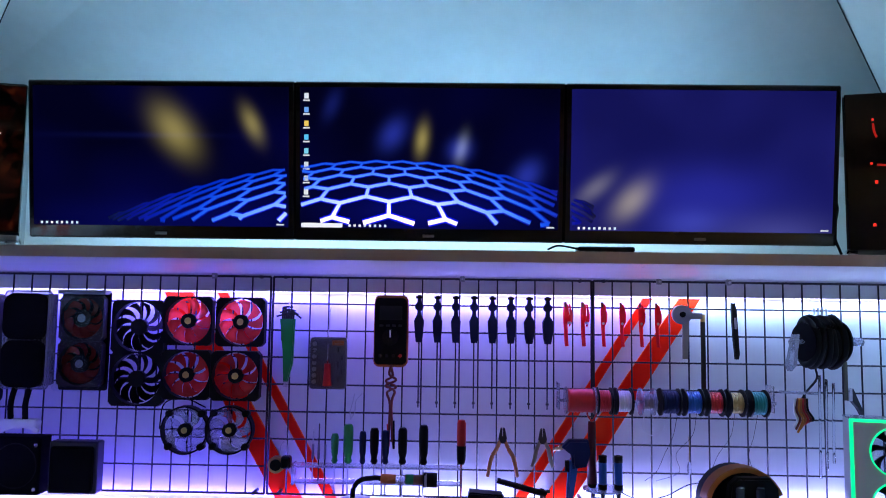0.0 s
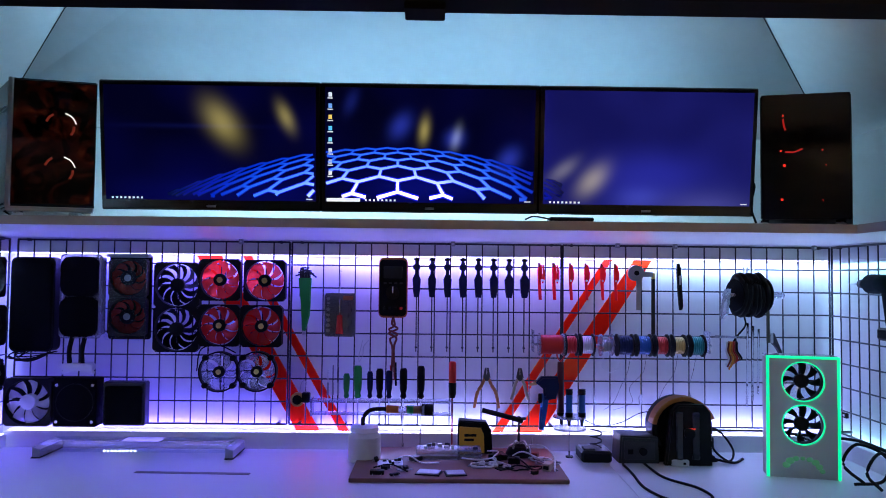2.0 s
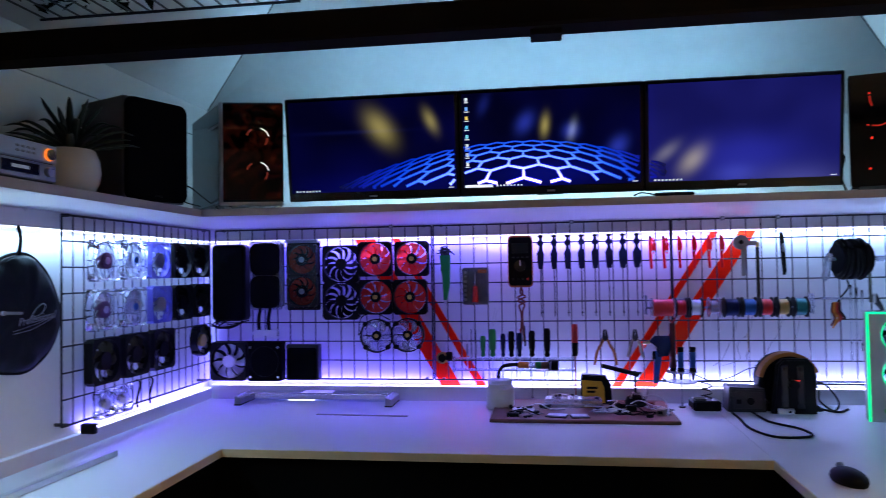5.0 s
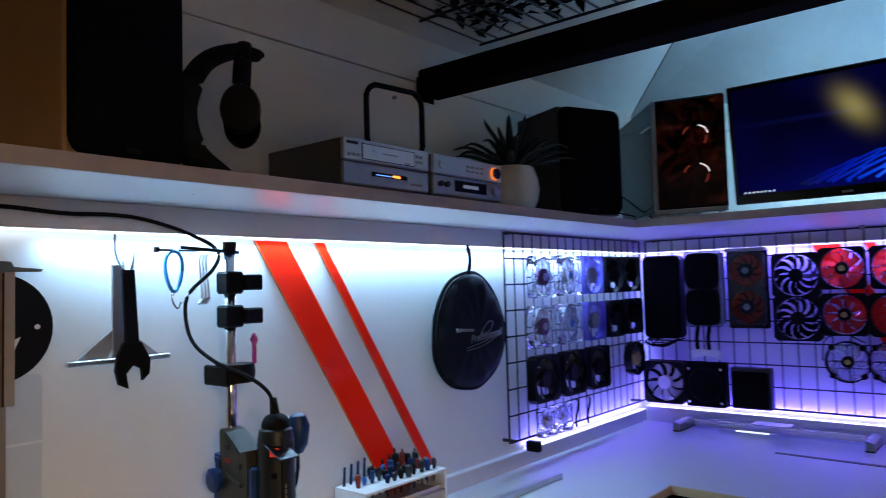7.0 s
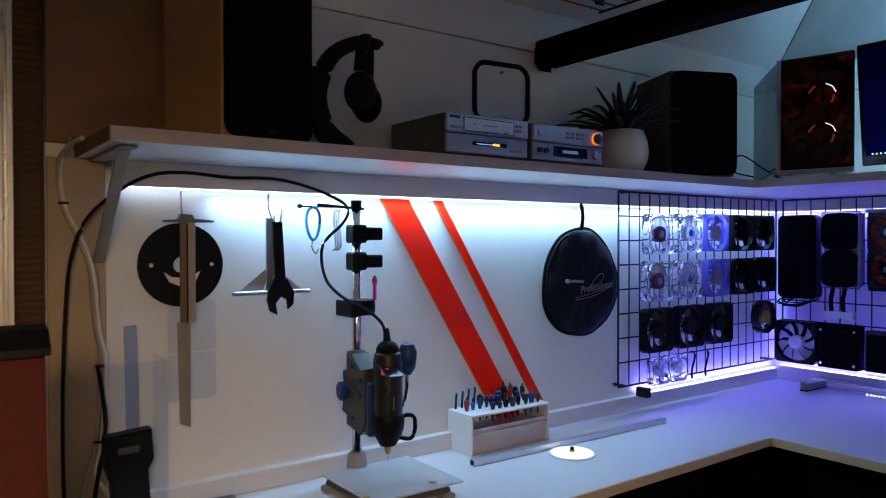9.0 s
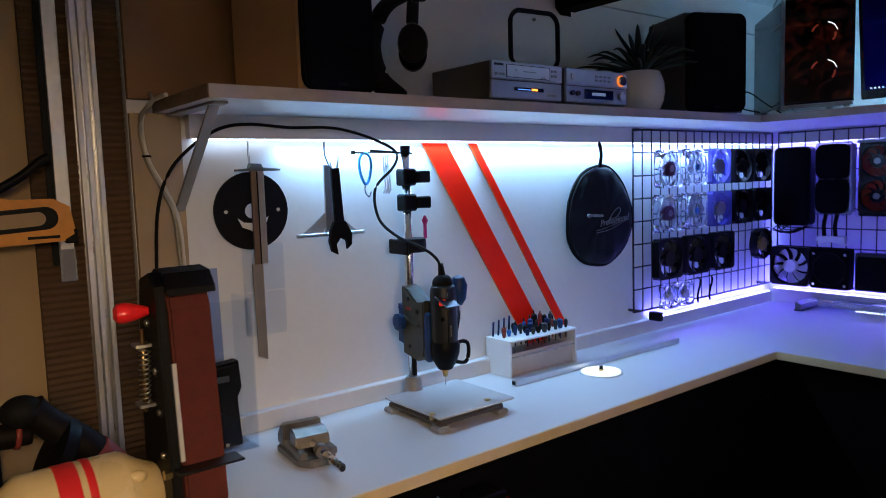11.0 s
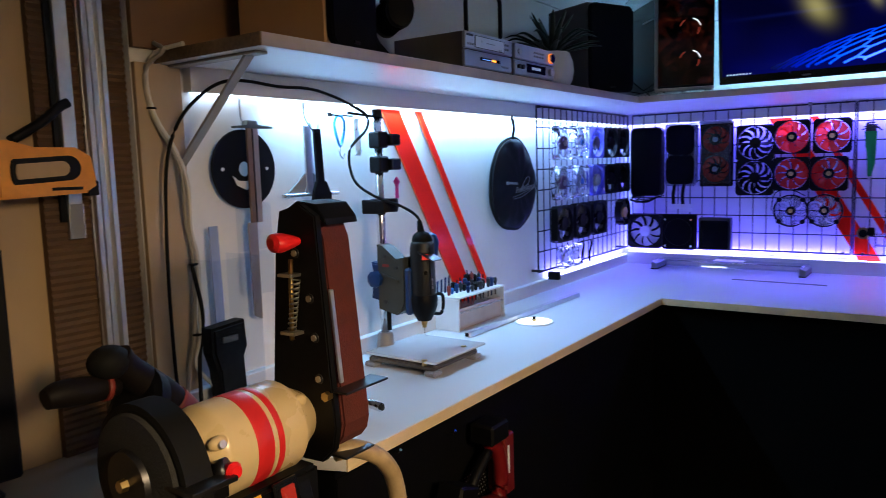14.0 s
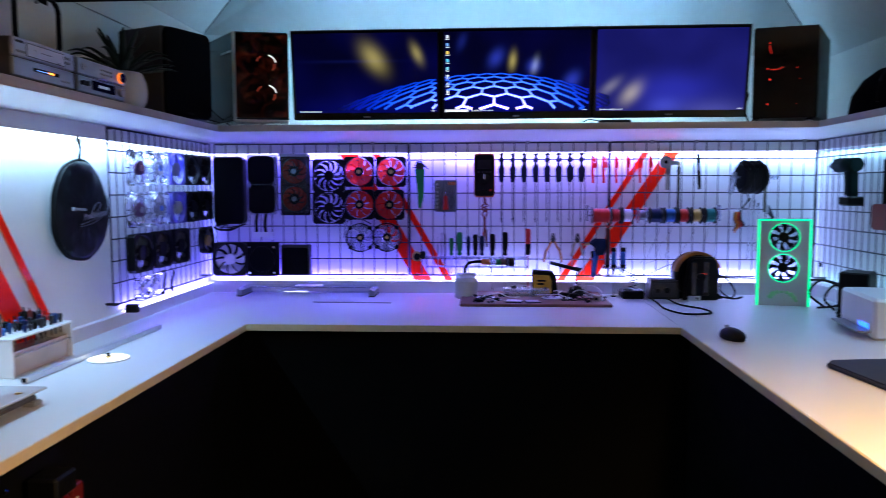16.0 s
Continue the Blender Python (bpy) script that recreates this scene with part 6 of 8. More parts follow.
# left computer: silver side, dark glass front with red fans behind
t = thing("computer_case", pose(0.45, -0.6, SZ, 0, 0, 13), "computer tower with a smoked front and dim red fans", "computer", "computer towers")
part("body", footprint([(-0.1, 0.0), (0.1, 0.0), (0.0, 0.33), (-0.272, 0.33)], 0.02, 0.345, bevel=0.003), mat("dark_blue_glass_side", (0.03, 0.05, 0.065), 0.18, 0.3, grain=0.08), t)
# Light reflected in the dark side panel, laid on as an aluminium strip.
part("side_glint", box(-0.006, 0.0, 0.0, 0.09, 0.272, 0.276), ALU, t, "bright strip standing for a reflection on the dark side").matrix_local = pose(-0.106, 0.01, 0, 0, 0, 27.5)
part("front_glass", box(-0.09, 0.1, -0.006, 0.0, 0.03, 0.34, 0.001), SMOKE, t)
part("corner_trim", box(-0.102, -0.091, -0.008, 0.002, 0.02, 0.345, 0.002), ALU, t)
part("base_trim", box(-0.1, 0.1, -0.01, 0.004, 0.012, 0.024, 0.002), ALU, t)
for x, y in ((-0.08, 0.02), (0.08, 0.02), (-0.23, 0.3), (-0.02, 0.3)):
    part("foot", rod((x, y, 0), (x, y, 0.02), 0.012, seg=12), CHROME, t)
part("lit_interior", box(-0.088, 0.098, -0.0072, -0.006, 0.034, 0.336), glow_inside(), t, "dim brown and red glow of fans behind the glass")
# The pale arcs are a curved highlight, given a glow of their own.
for z in (0.225, 0.115):
    for k, (a0, a1, r, m_, w) in enumerate(((15, 75, 0.036, GLOWW, 0.0016), (120, 160, 0.036, DIMR, 0.003), (-40, 5, 0.03, DIMR, 0.003))):
        cx = 0.02
        pts = [(cx + r * math.cos(radians(a)), -0.0085, z + r * math.sin(radians(a))) for a in (a0, (a0 + a1) / 2, a1)]
        part("glow_highlight_arc", hose(pts, w, seg=6, flat=1.0), m_, t, "glowing arc for the fan light and pale highlight")

t = thing("computer_case", pose(2.344, -0.6, SZ, 0, 0, -14), "black computer tower with tiny red lights", "computer", "computer towers")
part("body", footprint([(-0.103, 0.0), (0.11, 0.0), (0.2, 0.3), (-0.02, 0.3)], 0.015, 0.335, bevel=0.003), mat("black_case_steel", (0.012, 0.014, 0.018), 0.45), t)
part("front_glass", box(-0.1, 0.107, -0.006, 0.0, 0.015, 0.335, 0.001), mat("black_glass", (0.003, 0.003, 0.003), 0.12, bump=0), t)
for x, z, w, h in ((-0.05, 0.28, 0.004, 0.006), (-0.055, 0.19, 0.005, 0.005), (-0.047, 0.152, 0.006, 0.007), (-0.053, 0.065, 0.006, 0.006), (0.042, 0.19, 0.004, 0.004), (0.05, 0.152, 0.003, 0.003), (0.042, 0.063, 0.003, 0.003)):
    part("status_light", box(x - w / 2, x + w / 2, -0.008, -0.006, z - h / 2, z + h / 2, 0.0008), GLOWR, t, "tiny red light")
for pts in (((-0.05, -0.0075, 0.272), (-0.048, -0.0075, 0.255), (-0.044, -0.0075, 0.243)), ((-0.045, -0.0075, 0.187), (-0.025, -0.0075, 0.186), (-0.005, -0.0075, 0.194))):
    part("glow_arc", hose(pts, 0.0022, seg=6), mat("red_arc", (0.2, 0, 0), emit=(1, 0.03, 0.02), strength=0.3), t)
for x, y in ((-0.09, 0.02), (0.09, 0.02), (0.02, 0.28), (0.18, 0.28)):
    part("foot", rod((x, y, 0), (x, y, 0.016), 0.012, seg=12), CHROME, t)

# loudspeakers


def loudspeaker(m, w, h, d, side, label):
    t = thing("loudspeaker", m, label, "loudspeaker", "loudspeakers on the shelf")
    part("cabinet", box(-w / 2, w / 2, 0.004, d, 0, h, 0.004), side, t)
    g = rounded_prism(w * 0.985, h * 0.985, 0.024, -0.016, 0.003)
    part("grille", g, BLACKFAB, t, "black cloth grille").location = (0, 0.004, h / 2)
    part("badge", box(-0.012, 0.012, -0.0135, -0.012, 0.014, 0.02), BLACK, t)


loudspeaker(pose(0.2935, -0.899, SZ, 0, 0, 66.5), 0.2, 0.288, 0.2, mat("charcoal_veneer", (0.07, 0.062, 0.06), 0.5), "bookshelf loudspeaker with a black grille and grey side")
loudspeaker(pose(0.259, -2.15, SZ, 0, 0, 103.0), 0.184, 0.36, 0.2, TANSIDE, "bookshelf loudspeaker with a black grille and tan side")

# silver hi-fi units


def hifi(m, w, kind, label):
    t = thing("hifi_unit", m, label, "hi-fi unit", "hi-fi units")
    part("cabinet", box(-w / 2, w / 2, 0.006, 0.215, 0.006, 0.09, 0.002), mat("grey_hifi_steel", (0.16, 0.15, 0.15), 0.45, 0.6), t)
    part("fascia", box(-w / 2, w / 2, 0.0, 0.008, 0.008, 0.0475, 0.002), mat("mid_silver", (0.34, 0.37, 0.45), 0.4, 0.5), t, "silver lower fascia")
    part("fascia", box(-w / 2, w / 2, -0.002, 0.008, 0.0505, 0.09, 0.002), mat("pale_silver", (0.5, 0.54, 0.63), 0.4, 0.4), t, "silver upper fascia")
    for x in (-w / 2 + 0.02, w / 2 - 0.02):
        part("foot", rod((x, 0.03, 0), (x, 0.03, 0.008), 0.01, seg=12), BLACK, t)
    if kind == "disc":
        part("slot_frame", box(-w * 0.31, w * 0.31, -0.0028, -0.002, 0.0545, 0.0835), DARKMETAL, t)
        part("print", box(-0.018, 0.022, -0.0036, -0.0032, 0.0685, 0.0705), GREYP, t)
        part("badge", box(-w * 0.47, -w * 0.35, -0.0032, -0.002, 0.079, 0.084), DARKMETAL, t)
        part("disc_slot", box(-w * 0.3, w * 0.3, -0.0032, -0.002, 0.056, 0.082), mat("slot_silver", (0.72, 0.73, 0.78), 0.3, 0.5), t)
        part("display", box(-0.045, 0.05, -0.001, 0.0, 0.026, 0.034), BLACKGLOSS, t)
        part("display_lamp", box(0.01, 0.03, -0.0018, -0.001, 0.0275, 0.0325), mat("orange_lamp", (0.6, 0.2, 0.02), emit=(1.0, 0.3, 0.03), strength=2.5), t, "glowing orange figure")
        part("display_lamp", box(-0.035, 0.008, -0.0018, -0.001, 0.0285, 0.0305), mat("blue_line_lamp", (0.1, 0.3, 0.6), emit=(0.2, 0.4, 1.0), strength=0.9), t)
        for k in range(4):
            part("button", box(w * 0.3 + 0.006 + 0.011 * (k % 2), w * 0.3 + 0.014 + 0.011 * (k % 2), -0.004, -0.002, 0.062 + 0.011 * (k // 2), 0.068 + 0.011 * (k // 2), 0.0008), GREYP, t)
            part("button", rod((w * 0.28 + 0.009 * k, 0.001, 0.02), (w * 0.28 + 0.009 * k, -0.002, 0.02), 0.003, seg=10), GREYP, t)
        for k in range(3):
            part("button", box(-w * 0.46 + 0.011 * k, -w * 0.46 + 0.007 + 0.011 * k, -0.004, -0.002, 0.058, 0.063), GREYP, t)
    else:
        part("volume_knob", rod((w * 0.38, 0.0, 0.068), (w * 0.38, -0.012, 0.068), 0.012, seg=20), CHROME, t)
        part("knob_ring", round_ring(0.0142, 0.0122, 0.003), mat("orange_ring", (0.8, 0.2, 0.02), emit=(1.0, 0.22, 0.02), strength=1.1), t, "glowing orange ring").location = (w * 0.38, -0.006, 0.068)
        part("knob", rod((w * 0.38, 0.0, 0.029), (w * 0.38, -0.01, 0.029), 0.011, seg=18), STEEL, t)
        part("display", box(-w * 0.22, w * 0.26, -0.002, 0.0, 0.018, 0.042, 0.001), BLACKGLOSS, t)
        for k in range(2):
            part("knob", rod((-w * 0.42 + 0.02 * k, 0.0, 0.03), (-w * 0.42 + 0.02 * k, -0.008, 0.03), 0.006, seg=14), DARKMETAL, t)
        for k in range(8):
            part("button", box(-w * 0.05 + 0.016 * (k % 4), -w * 0.05 + 0.01 + 0.016 * (k % 4), -0.004, -0.002, 0.062 + 0.01 * (k // 4), 0.067 + 0.01 * (k // 4), 0.0008), GREYP, t)
        part("jog_dial", rod((-w * 0.4, -0.001, 0.07), (-w * 0.4, -0.005, 0.07), 0.009, seg=18), STEEL, t)
        for z in (0.03,):
            part("figures", box(-w * 0.1, w * 0.12, -0.003, -0.002, 0.027, 0.034), mat("dim_display", (0.3, 0.32, 0.36), emit=(0.5, 0.6, 0.8), strength=0.15), t)


hifi(pose(0.28, -1.659, SZ, 0, 0, 90), 0.228, "disc", "silver disc player with an orange display")
hifi(pose(0.28, -1.413, SZ, 0, 0, 90), 0.234, "amp", "silver amplifier with a glowing orange volume ring")

# loop antenna standing on the player
t = thing("loop_antenna", pose(0.2, -1.553, SZ + 0.09, 0, 0, 84), "rounded square black loop antenna on the player", "antenna")
pts = []
for cx, cz, a0 in ((0.044, 0.112, 0), (-0.044, 0.112, 90), (-0.044, 0.037, 180), (0.044, 0.037, 270)):
    pts += [(cx + 0.031 * math.cos(radians(a0 + 15 * k)), 0, cz + 0.031 * math.sin(radians(a0 + 15 * k))) for k in range(7)]
part("loop", hose(pts + pts[:1], 0.006, seg=8, steps=2), BLACK, t)
part("foot", box(-0.03, 0.03, -0.02, 0.02, 0, 0.006, 0.002), BLACK, t)
part("clip", rod((0, -0.003, 0.125), (0, 0.003, 0.125), 0.004, seg=10), GREYP, t)

# headphones on a curved stand
t = thing("headphone_stand", pose(0.17, -1.93, SZ, 0, 0, 90), "curved black headphone stand", "headphone stand")
part("base", box(-0.07, 0.08, -0.05, 0.05, 0, 0.01, 0.004), BLACK, t)
arch = bmesh.new()
hose([(-0.02, 0, 0.008), (-0.07, 0, 0.05), (-0.085, 0, 0.12), (-0.05, 0, 0.195), (0.01, 0, 0.232), (0.06, 0, 0.236)], lambda f: 0.03 - 0.016 * f, seg=20, bm=arch, flat=0.8)
part("arch", arch, RUBBER, t, smooth=True)
part("hook_end", rod((0.055, 0, 0.236), (0.07, 0, 0.24), 0.006, seg=10), BLACK, t)
t = thing("headphones", pose(0.17, -1.905, SZ + 0.235, 0, 0, 54), "black over-ear headphones hanging on the stand", "headphones")
hb = [(0.0 + 0.006 * math.sin(a), 0.068 * math.cos(a), -0.075 + 0.085 * math.sin(a)) for a in [math.pi * k / 8 for k in range(9)]]
part("headband", hose(hb, 0.013, seg=10, flat=0.5), BLACK, t)
for s in (-1, 1):
    part("ear_cup", lathe([(0.02, -0.014), (0.038, -0.012), (0.042, 0.0), (0.038, 0.014), (0.02, 0.018)], 24, m=pose(0, s * 0.062, -0.115, 90 * s) @ Matrix.Diagonal((0.78, 1, 1, 1))), BLACK, t, smooth=True)
    part("cushion", lathe([(0.03, 0.0), (0.041, 0.004), (0.041, 0.014), (0.03, 0.018)], 24, m=pose(0, s * 0.045, -0.115, 90 * s) @ Matrix.Diagonal((0.78, 1, 1, 1))), BLACKFAB, t, smooth=True)
    part("yoke", rod((0, s * 0.068, -0.07), (0, s * 0.066, -0.11), 0.006, seg=8), DARKMETAL, t)

# succulent
t = thing("potted_plant", pose(0.175, -1.1, SZ), "spiky succulent in a round white pot", "plant")
part("pot", lathe([(0.042, 0), (0.058, 0.012), (0.068, 0.034), (0.0725, 0.06), (0.07, 0.088), (0.06, 0.116), (0.055, 0.12), (0.05, 0.112), (0.01, 0.11)], 32), CERAMIC, t, smooth=True)
part("soil", lathe([(0.05, 0.108), (0.045, 0.114)], 24), mat("dark_soil", (0.02, 0.015, 0.01), 0.95, grain=0.4, scale=120, bump=0.5), t)
rnd = random.Random(11)
for ring, (cnt, out, up) in enumerate(((13, 0.165, 0.03), (11, 0.14, 0.07), (7, 0.07, 0.11))):
    for k in range(cnt):
        a = 2 * math.pi * (k + 0.4 * ring) / cnt + rnd.uniform(-0.15, 0.15)
        o = out * rnd.uniform(0.85, 1.15)
        c, s = math.cos(a), math.sin(a)
        pts = [(0.008 * c, 0.008 * s, 0.108), (o * 0.35 * c, o * 0.35 * s, 0.112 + up * 0.55), (o * 0.75 * c, o * 0.75 * s, 0.112 + up * 0.95), (o * c, o * s, 0.112 + up * (0.85 if ring < 2 else 1.2))]
        part("leaf", hose(pts, lambda f: 0.0125 * (1 - f) ** 0.55 + 0.0006, seg=6, flat=0.45, steps=3), LEAF, t)

solid("shelf_cable", hose([(0.33, -0.71, SZ + 0.004), (0.28, -0.72, SZ + 0.02), (0.25, -0.7, SZ + 0.05), (0.24, -0.62, SZ + 0.08), (0.27, -0.55, SZ + 0.04), (0.3, -0.5, SZ + 0.006)], 0.0022, seg=6), RUBBER, Matrix(), "thin black lead looping behind the loudspeaker", "cable")
solid("shelf_cable", hose([(2.2, -0.55, SZ + 0.09), (2.235, -0.56, SZ + 0.11), (2.222, -0.57, SZ + 0.05), (2.23, -0.58, SZ + 0.006)], 0.003, seg=6), RUBBER, Matrix(), "black lead dropping beside the monitor", "cable")
t = thing("sensor_bar", pose(1.745, -0.635, SZ), "low black sensor bar below the middle monitor", "sensor bar")
part("bar", box(-0.055, 0.055, -0.012, 0.03, 0, 0.01, 0.003), BLACKGLOSS, t)
part("lead", hose([(-0.05, 0.0, 0.005), (-0.09, 0.0, 0.012), (-0.11, 0.02, 0.006)], 0.002, seg=6), RUBBER, t)
t = thing("ceiling_hook", pose(1.41, -0.14, 2.145), "small dark hook in the sloped ceiling", "hook")
part("shank", hose([(0, 0, 0.0), (0, -0.005, -0.03), (0.008, -0.008, -0.04), (0.0, -0.01, -0.048)], 0.0025, seg=6), DARKMETAL, t)

for x, y, z in ((2.52, -0.14, 2.02), (2.56, -0.13, 2.015), (2.64, -0.26, 2.0), (2.6, -0.08, 1.985)):
    pz = EAVE + (EAVE_R - EAVE) * x / WALL_W + 0.5 * -y
    solid("ceiling_screw", rod((0, 0, -0.004), (0, 0, 0.012), 0.0035, seg=10), DARKMETAL, pose(x, y, pz), "small dark screw in the sloped ceiling", "screw", "ceiling screws")
for x in (0.78, 1.47, 2.01, 2.2, 2.66):
    t = thing("grid_clip", pose(x, -0.05, GRID_TOP), "small grey plastic clip on the grid's top wire", "clip", "grid clips")
    part("jaw", box(-0.007, 0.007, -0.008, 0.004, -0.008, 0.008, 0.002), GREYP, t)
    part("screw", rod((0, -0.012, 0), (0, -0.007, 0), 0.003, seg=8), STEEL, t)

# ==== left wall ====
X0 = 0.004


def on_left(y, z, x=X0, rz=90):
    return pose(x, y, z, 0, 0, rz)


# reflector bag
BAGCLOTH = mat("slate_nylon", (0.007, 0.009, 0.013), 0.65, grain=0.35, scale=160, bump=0.35, spec=0.2)


def bag_radius(a):
    """Outline of the soft bag: nearly round, drawn up to the strap and slack at the bottom."""
    return 0.155 * (1 + 0.035 * math.cos(a - 1.57) ** 3 + 0.022 * math.cos(3 * a + 0.9) + 0.012 * math.cos(5 * a + 0.3) + 0.006 * math.cos(9 * a))


def bag_body():
    bm = bmesh.new()
    n, rings = 72, []
    for f, y in ((0.06, -0.022), (0.3, -0.023), (0.55, -0.02), (0.78, -0.016), (0.92, -0.01), (1.0, 0.0), (0.95, 0.01), (0.6, 0.016), (0.06, 0.018)):
        ring = []
        for i in range(n):
            a = 2 * math.pi * i / n
            r = bag_radius(a) * f
            fold = 0.0035 * math.sin(7 * a + 9 * f) * f + 0.002 * math.sin(13 * a - 5 * f) * f if y < 0 else 0.0
            ring.append(bm.verts.new((r * math.cos(a), y + fold, r * math.sin(a))))
        rings.append(ring)
    for lo, hi in zip(rings, rings[1:]):
        for i in range(n):
            bm.faces.new((lo[i], lo[(i + 1) % n], hi[(i + 1) % n], hi[i]))
    bm.faces.new(rings[0])
    bm.faces.new(rings[-1][::-1])
    bmesh.ops.recalc_face_normals(bm, faces=bm.faces[:])
    return bm


t = thing("reflector_bag", on_left(-1.1, 1.302, 0.026), "round slate-black zipped fabric bag with pale lettering", "bag")
part("body", bag_body(), BAGCLOTH, t, smooth=True)
part("piping", hose([(bag_radius(2 * math.pi * k / 36) * 1.005 * math.cos(2 * math.pi * k / 36), 0, bag_radius(2 * math.pi * k / 36) * 1.005 * math.sin(2 * math.pi * k / 36)) for k in range(37)], 0.0035, seg=6, steps=2), BLACK, t)
part("zip_tape", hose([(bag_radius(a) * 0.97 * math.cos(a), -0.008, bag_radius(a) * 0.97 * math.sin(a)) for a in [1.7 + 0.2 * k for k in range(12)]], 0.0025, seg=6, steps=3), BLACK, t)
part("strap", hose([(0.0, 0.0, 0.155), (0.004, -0.004, 0.2), (0.0, 0.006, 0.25), (0.002, 0.012, 0.268)], 0.008, seg=8, flat=0.35), BLACKFAB, t)
part("hook", hose([(0.002, 0.012, 0.262), (0.002, 0.0, 0.29), (0.012, -0.01, 0.275), (0.02, -0.01, 0.29)], 0.0014, seg=6), STEEL, t)
PALE = mat("pale_print", (0.24, 0.25, 0.28), 0.6)
part("print", rod((-0.082, -0.03, 0.012), (-0.082, -0.0235, 0.012), 0.006, seg=16), PALE, t, "pale printed mark")
for k in range(6):
    part("print", box(-0.072 + k * 0.0095, -0.0655 + k * 0.0095, -0.029, -0.024, 0.0085 - 0.0006 * k, 0.0155 - 0.0006 * k, 0.0003), PALE, t, "pale printed mark")
for pts in (((-0.052, -0.028, -0.036), (0.0, -0.028, -0.028), (0.06, -0.028, -0.016), (0.104, -0.026, -0.006)), ((-0.05, -0.028, -0.042), (0.01, -0.028, -0.036), (0.06, -0.028, -0.022), (0.104, -0.026, -0.008)),
            ((-0.004, -0.028, -0.02), (0.03, -0.028, 0.016), (0.055, -0.028, 0.03), (0.066, -0.028, 0.022), (0.05, -0.028, 0.004), (0.02, -0.028, -0.004))):
    part("print", hose(pts, 0.0013, seg=6, flat=0.6), PALE, t, "pale printed flourish")
script = bpy.data.curves.new("print_text", "FONT")
script.body, script.size, script.shear, script.extrude = "Professional", 0.0285, 0.35, 0.0006
script_ob = bpy.data.objects.new("print_text", script)
lettering = new("lettering", bpy.data.meshes.new_from_object(script_ob))
bpy.data.objects.remove(script_ob)
lettering.data.materials.clear()
lettering.data.materials.append(PALE)
lettering.parent = t
lettering.matrix_local = pose(-0.034, -0.0285, -0.024, 90, -6, 0)
tagged(lettering, "pale slanted lettering")

# black disc with a cut-out
t = thing("saw_disc", on_left(-2.234, 1.383, 0.012), "flat black disc with bright cut-out marks", "disc")
part("disc", round_ring(0.083, 0.016, -0.006, 44), BLACK, t)
for x, z, r in ((-0.058, 0, 0.004), (0.06, 0.0, 0.004), (-0.012, 0.024, 0.0)):
    if r:
        part("hole", rod((x, -0.0065, z), (x, -0.0055, z), r, seg=12), WHITEP, t)
part("mark", prism([(-0.034, 0.0), (-0.024, -0.02), (0.0, -0.03), (0.026, -0.022), (0.036, 0.0), (0.02, -0.008), (0.0, -0.012), (-0.02, -0.01)], -0.0015), WHITEP, t, "pale crescent mark").location = (0, -0.006, -0.014)
part("hook", hose([(0, -0.002, 0.07), (0.0, -0.003, 0.12), (-0.002, 0.0, 0.172)], 0.0014, seg=6), STEEL, t)
# combination square
t = thing("combination_square", on_left(-2.229, 1.47, 0.03), "steel combination square hung by its head", "square")
part("head", prism([(-0.045, -0.003), (0.05, -0.003), (0.052, 0.001), (0.012, 0.004), (0.008, 0.012), (-0.014, 0.013), (-0.018, 0.003), (-0.045, 0.001)], -0.018, bevel=0.001), mat("grey_green_steel", (0.14, 0.16, 0.15), 0.4, 0.7), t)
part("blade", box(-0.014, -0.002, -0.012, -0.006, -0.2, 0.0, 0.0005), mat("brown_rule", (0.2, 0.13, 0.08), 0.4, 0.5), t)
part("slide", box(-0.002, 0.0005, -0.013, -0.005, -0.2, -0.004), BLACK, t)
part("blade", box(0.0, 0.015, -0.012, -0.006, -0.2, 0.0, 0.0005), mat("bronze_rule", (0.4, 0.33, 0.26), 0.4, 0.7), t)
part("long_rule", prism([(-0.018, -0.2), (0.006, -0.2), (0.006, -0.41), (-0.014, -0.4)], -0.004), mat("bronze_rule_long", (0.34, 0.29, 0.24), 0.4, 0.7), t)
solid("wall_hook", hose([(0.004, -2.234, 1.56), (0.012, -2.234, 1.545), (0.012, -2.232, 1.49), (0.02, -2.23, 1.47)], 0.0019, seg=6), DARKMETAL, Matrix(), "thin wire hook holding the square", "hook", "wall hooks")
solid("wall_hook", hose([(0.004, -2.052, 1.56), (0.012, -2.05, 1.54), (0.014, -2.05, 1.5), (0.03, -2.045, 1.47), (0.02, -2.04, 1.485)], 0.0019, seg=6), DARKMETAL, Matrix(), "thin wire hook holding the wrench", "hook", "wall hooks")
# square with a fold-out base and wrench
t = thing("bevel_square", on_left(-2.046, 1.32, 0.014), "grey steel triangular square", "square")
part("base", box(-0.086, 0.086, -0.014, 0.0, -0.004, 0.004, 0.001), STEEL, t)
part("gusset", prism([(-0.07, 0.004), (-0.02, 0.004), (-0.008, 0.03), (-0.012, 0.05)], -0.004), GREYP, t)
part("gusset", prism([(0.07, 0.004), (0.02, 0.004), (0.008, 0.03), (0.012, 0.05)], -0.004), GREYP, t)
part("stem", box(-0.012, 0.01, -0.006, 0.0, 0.0, 0.16, 0.001), ALU, t)
t = thing("open_wrench", on_left(-2.043, 1.47, 0.04), "large black open-ended wrench", "wrench")
part("shank", prism([(-0.012, 0), (0.01, 0), (0.018, -0.135), (-0.006, -0.135)], -0.008, bevel=0.0015), BLACK, t)
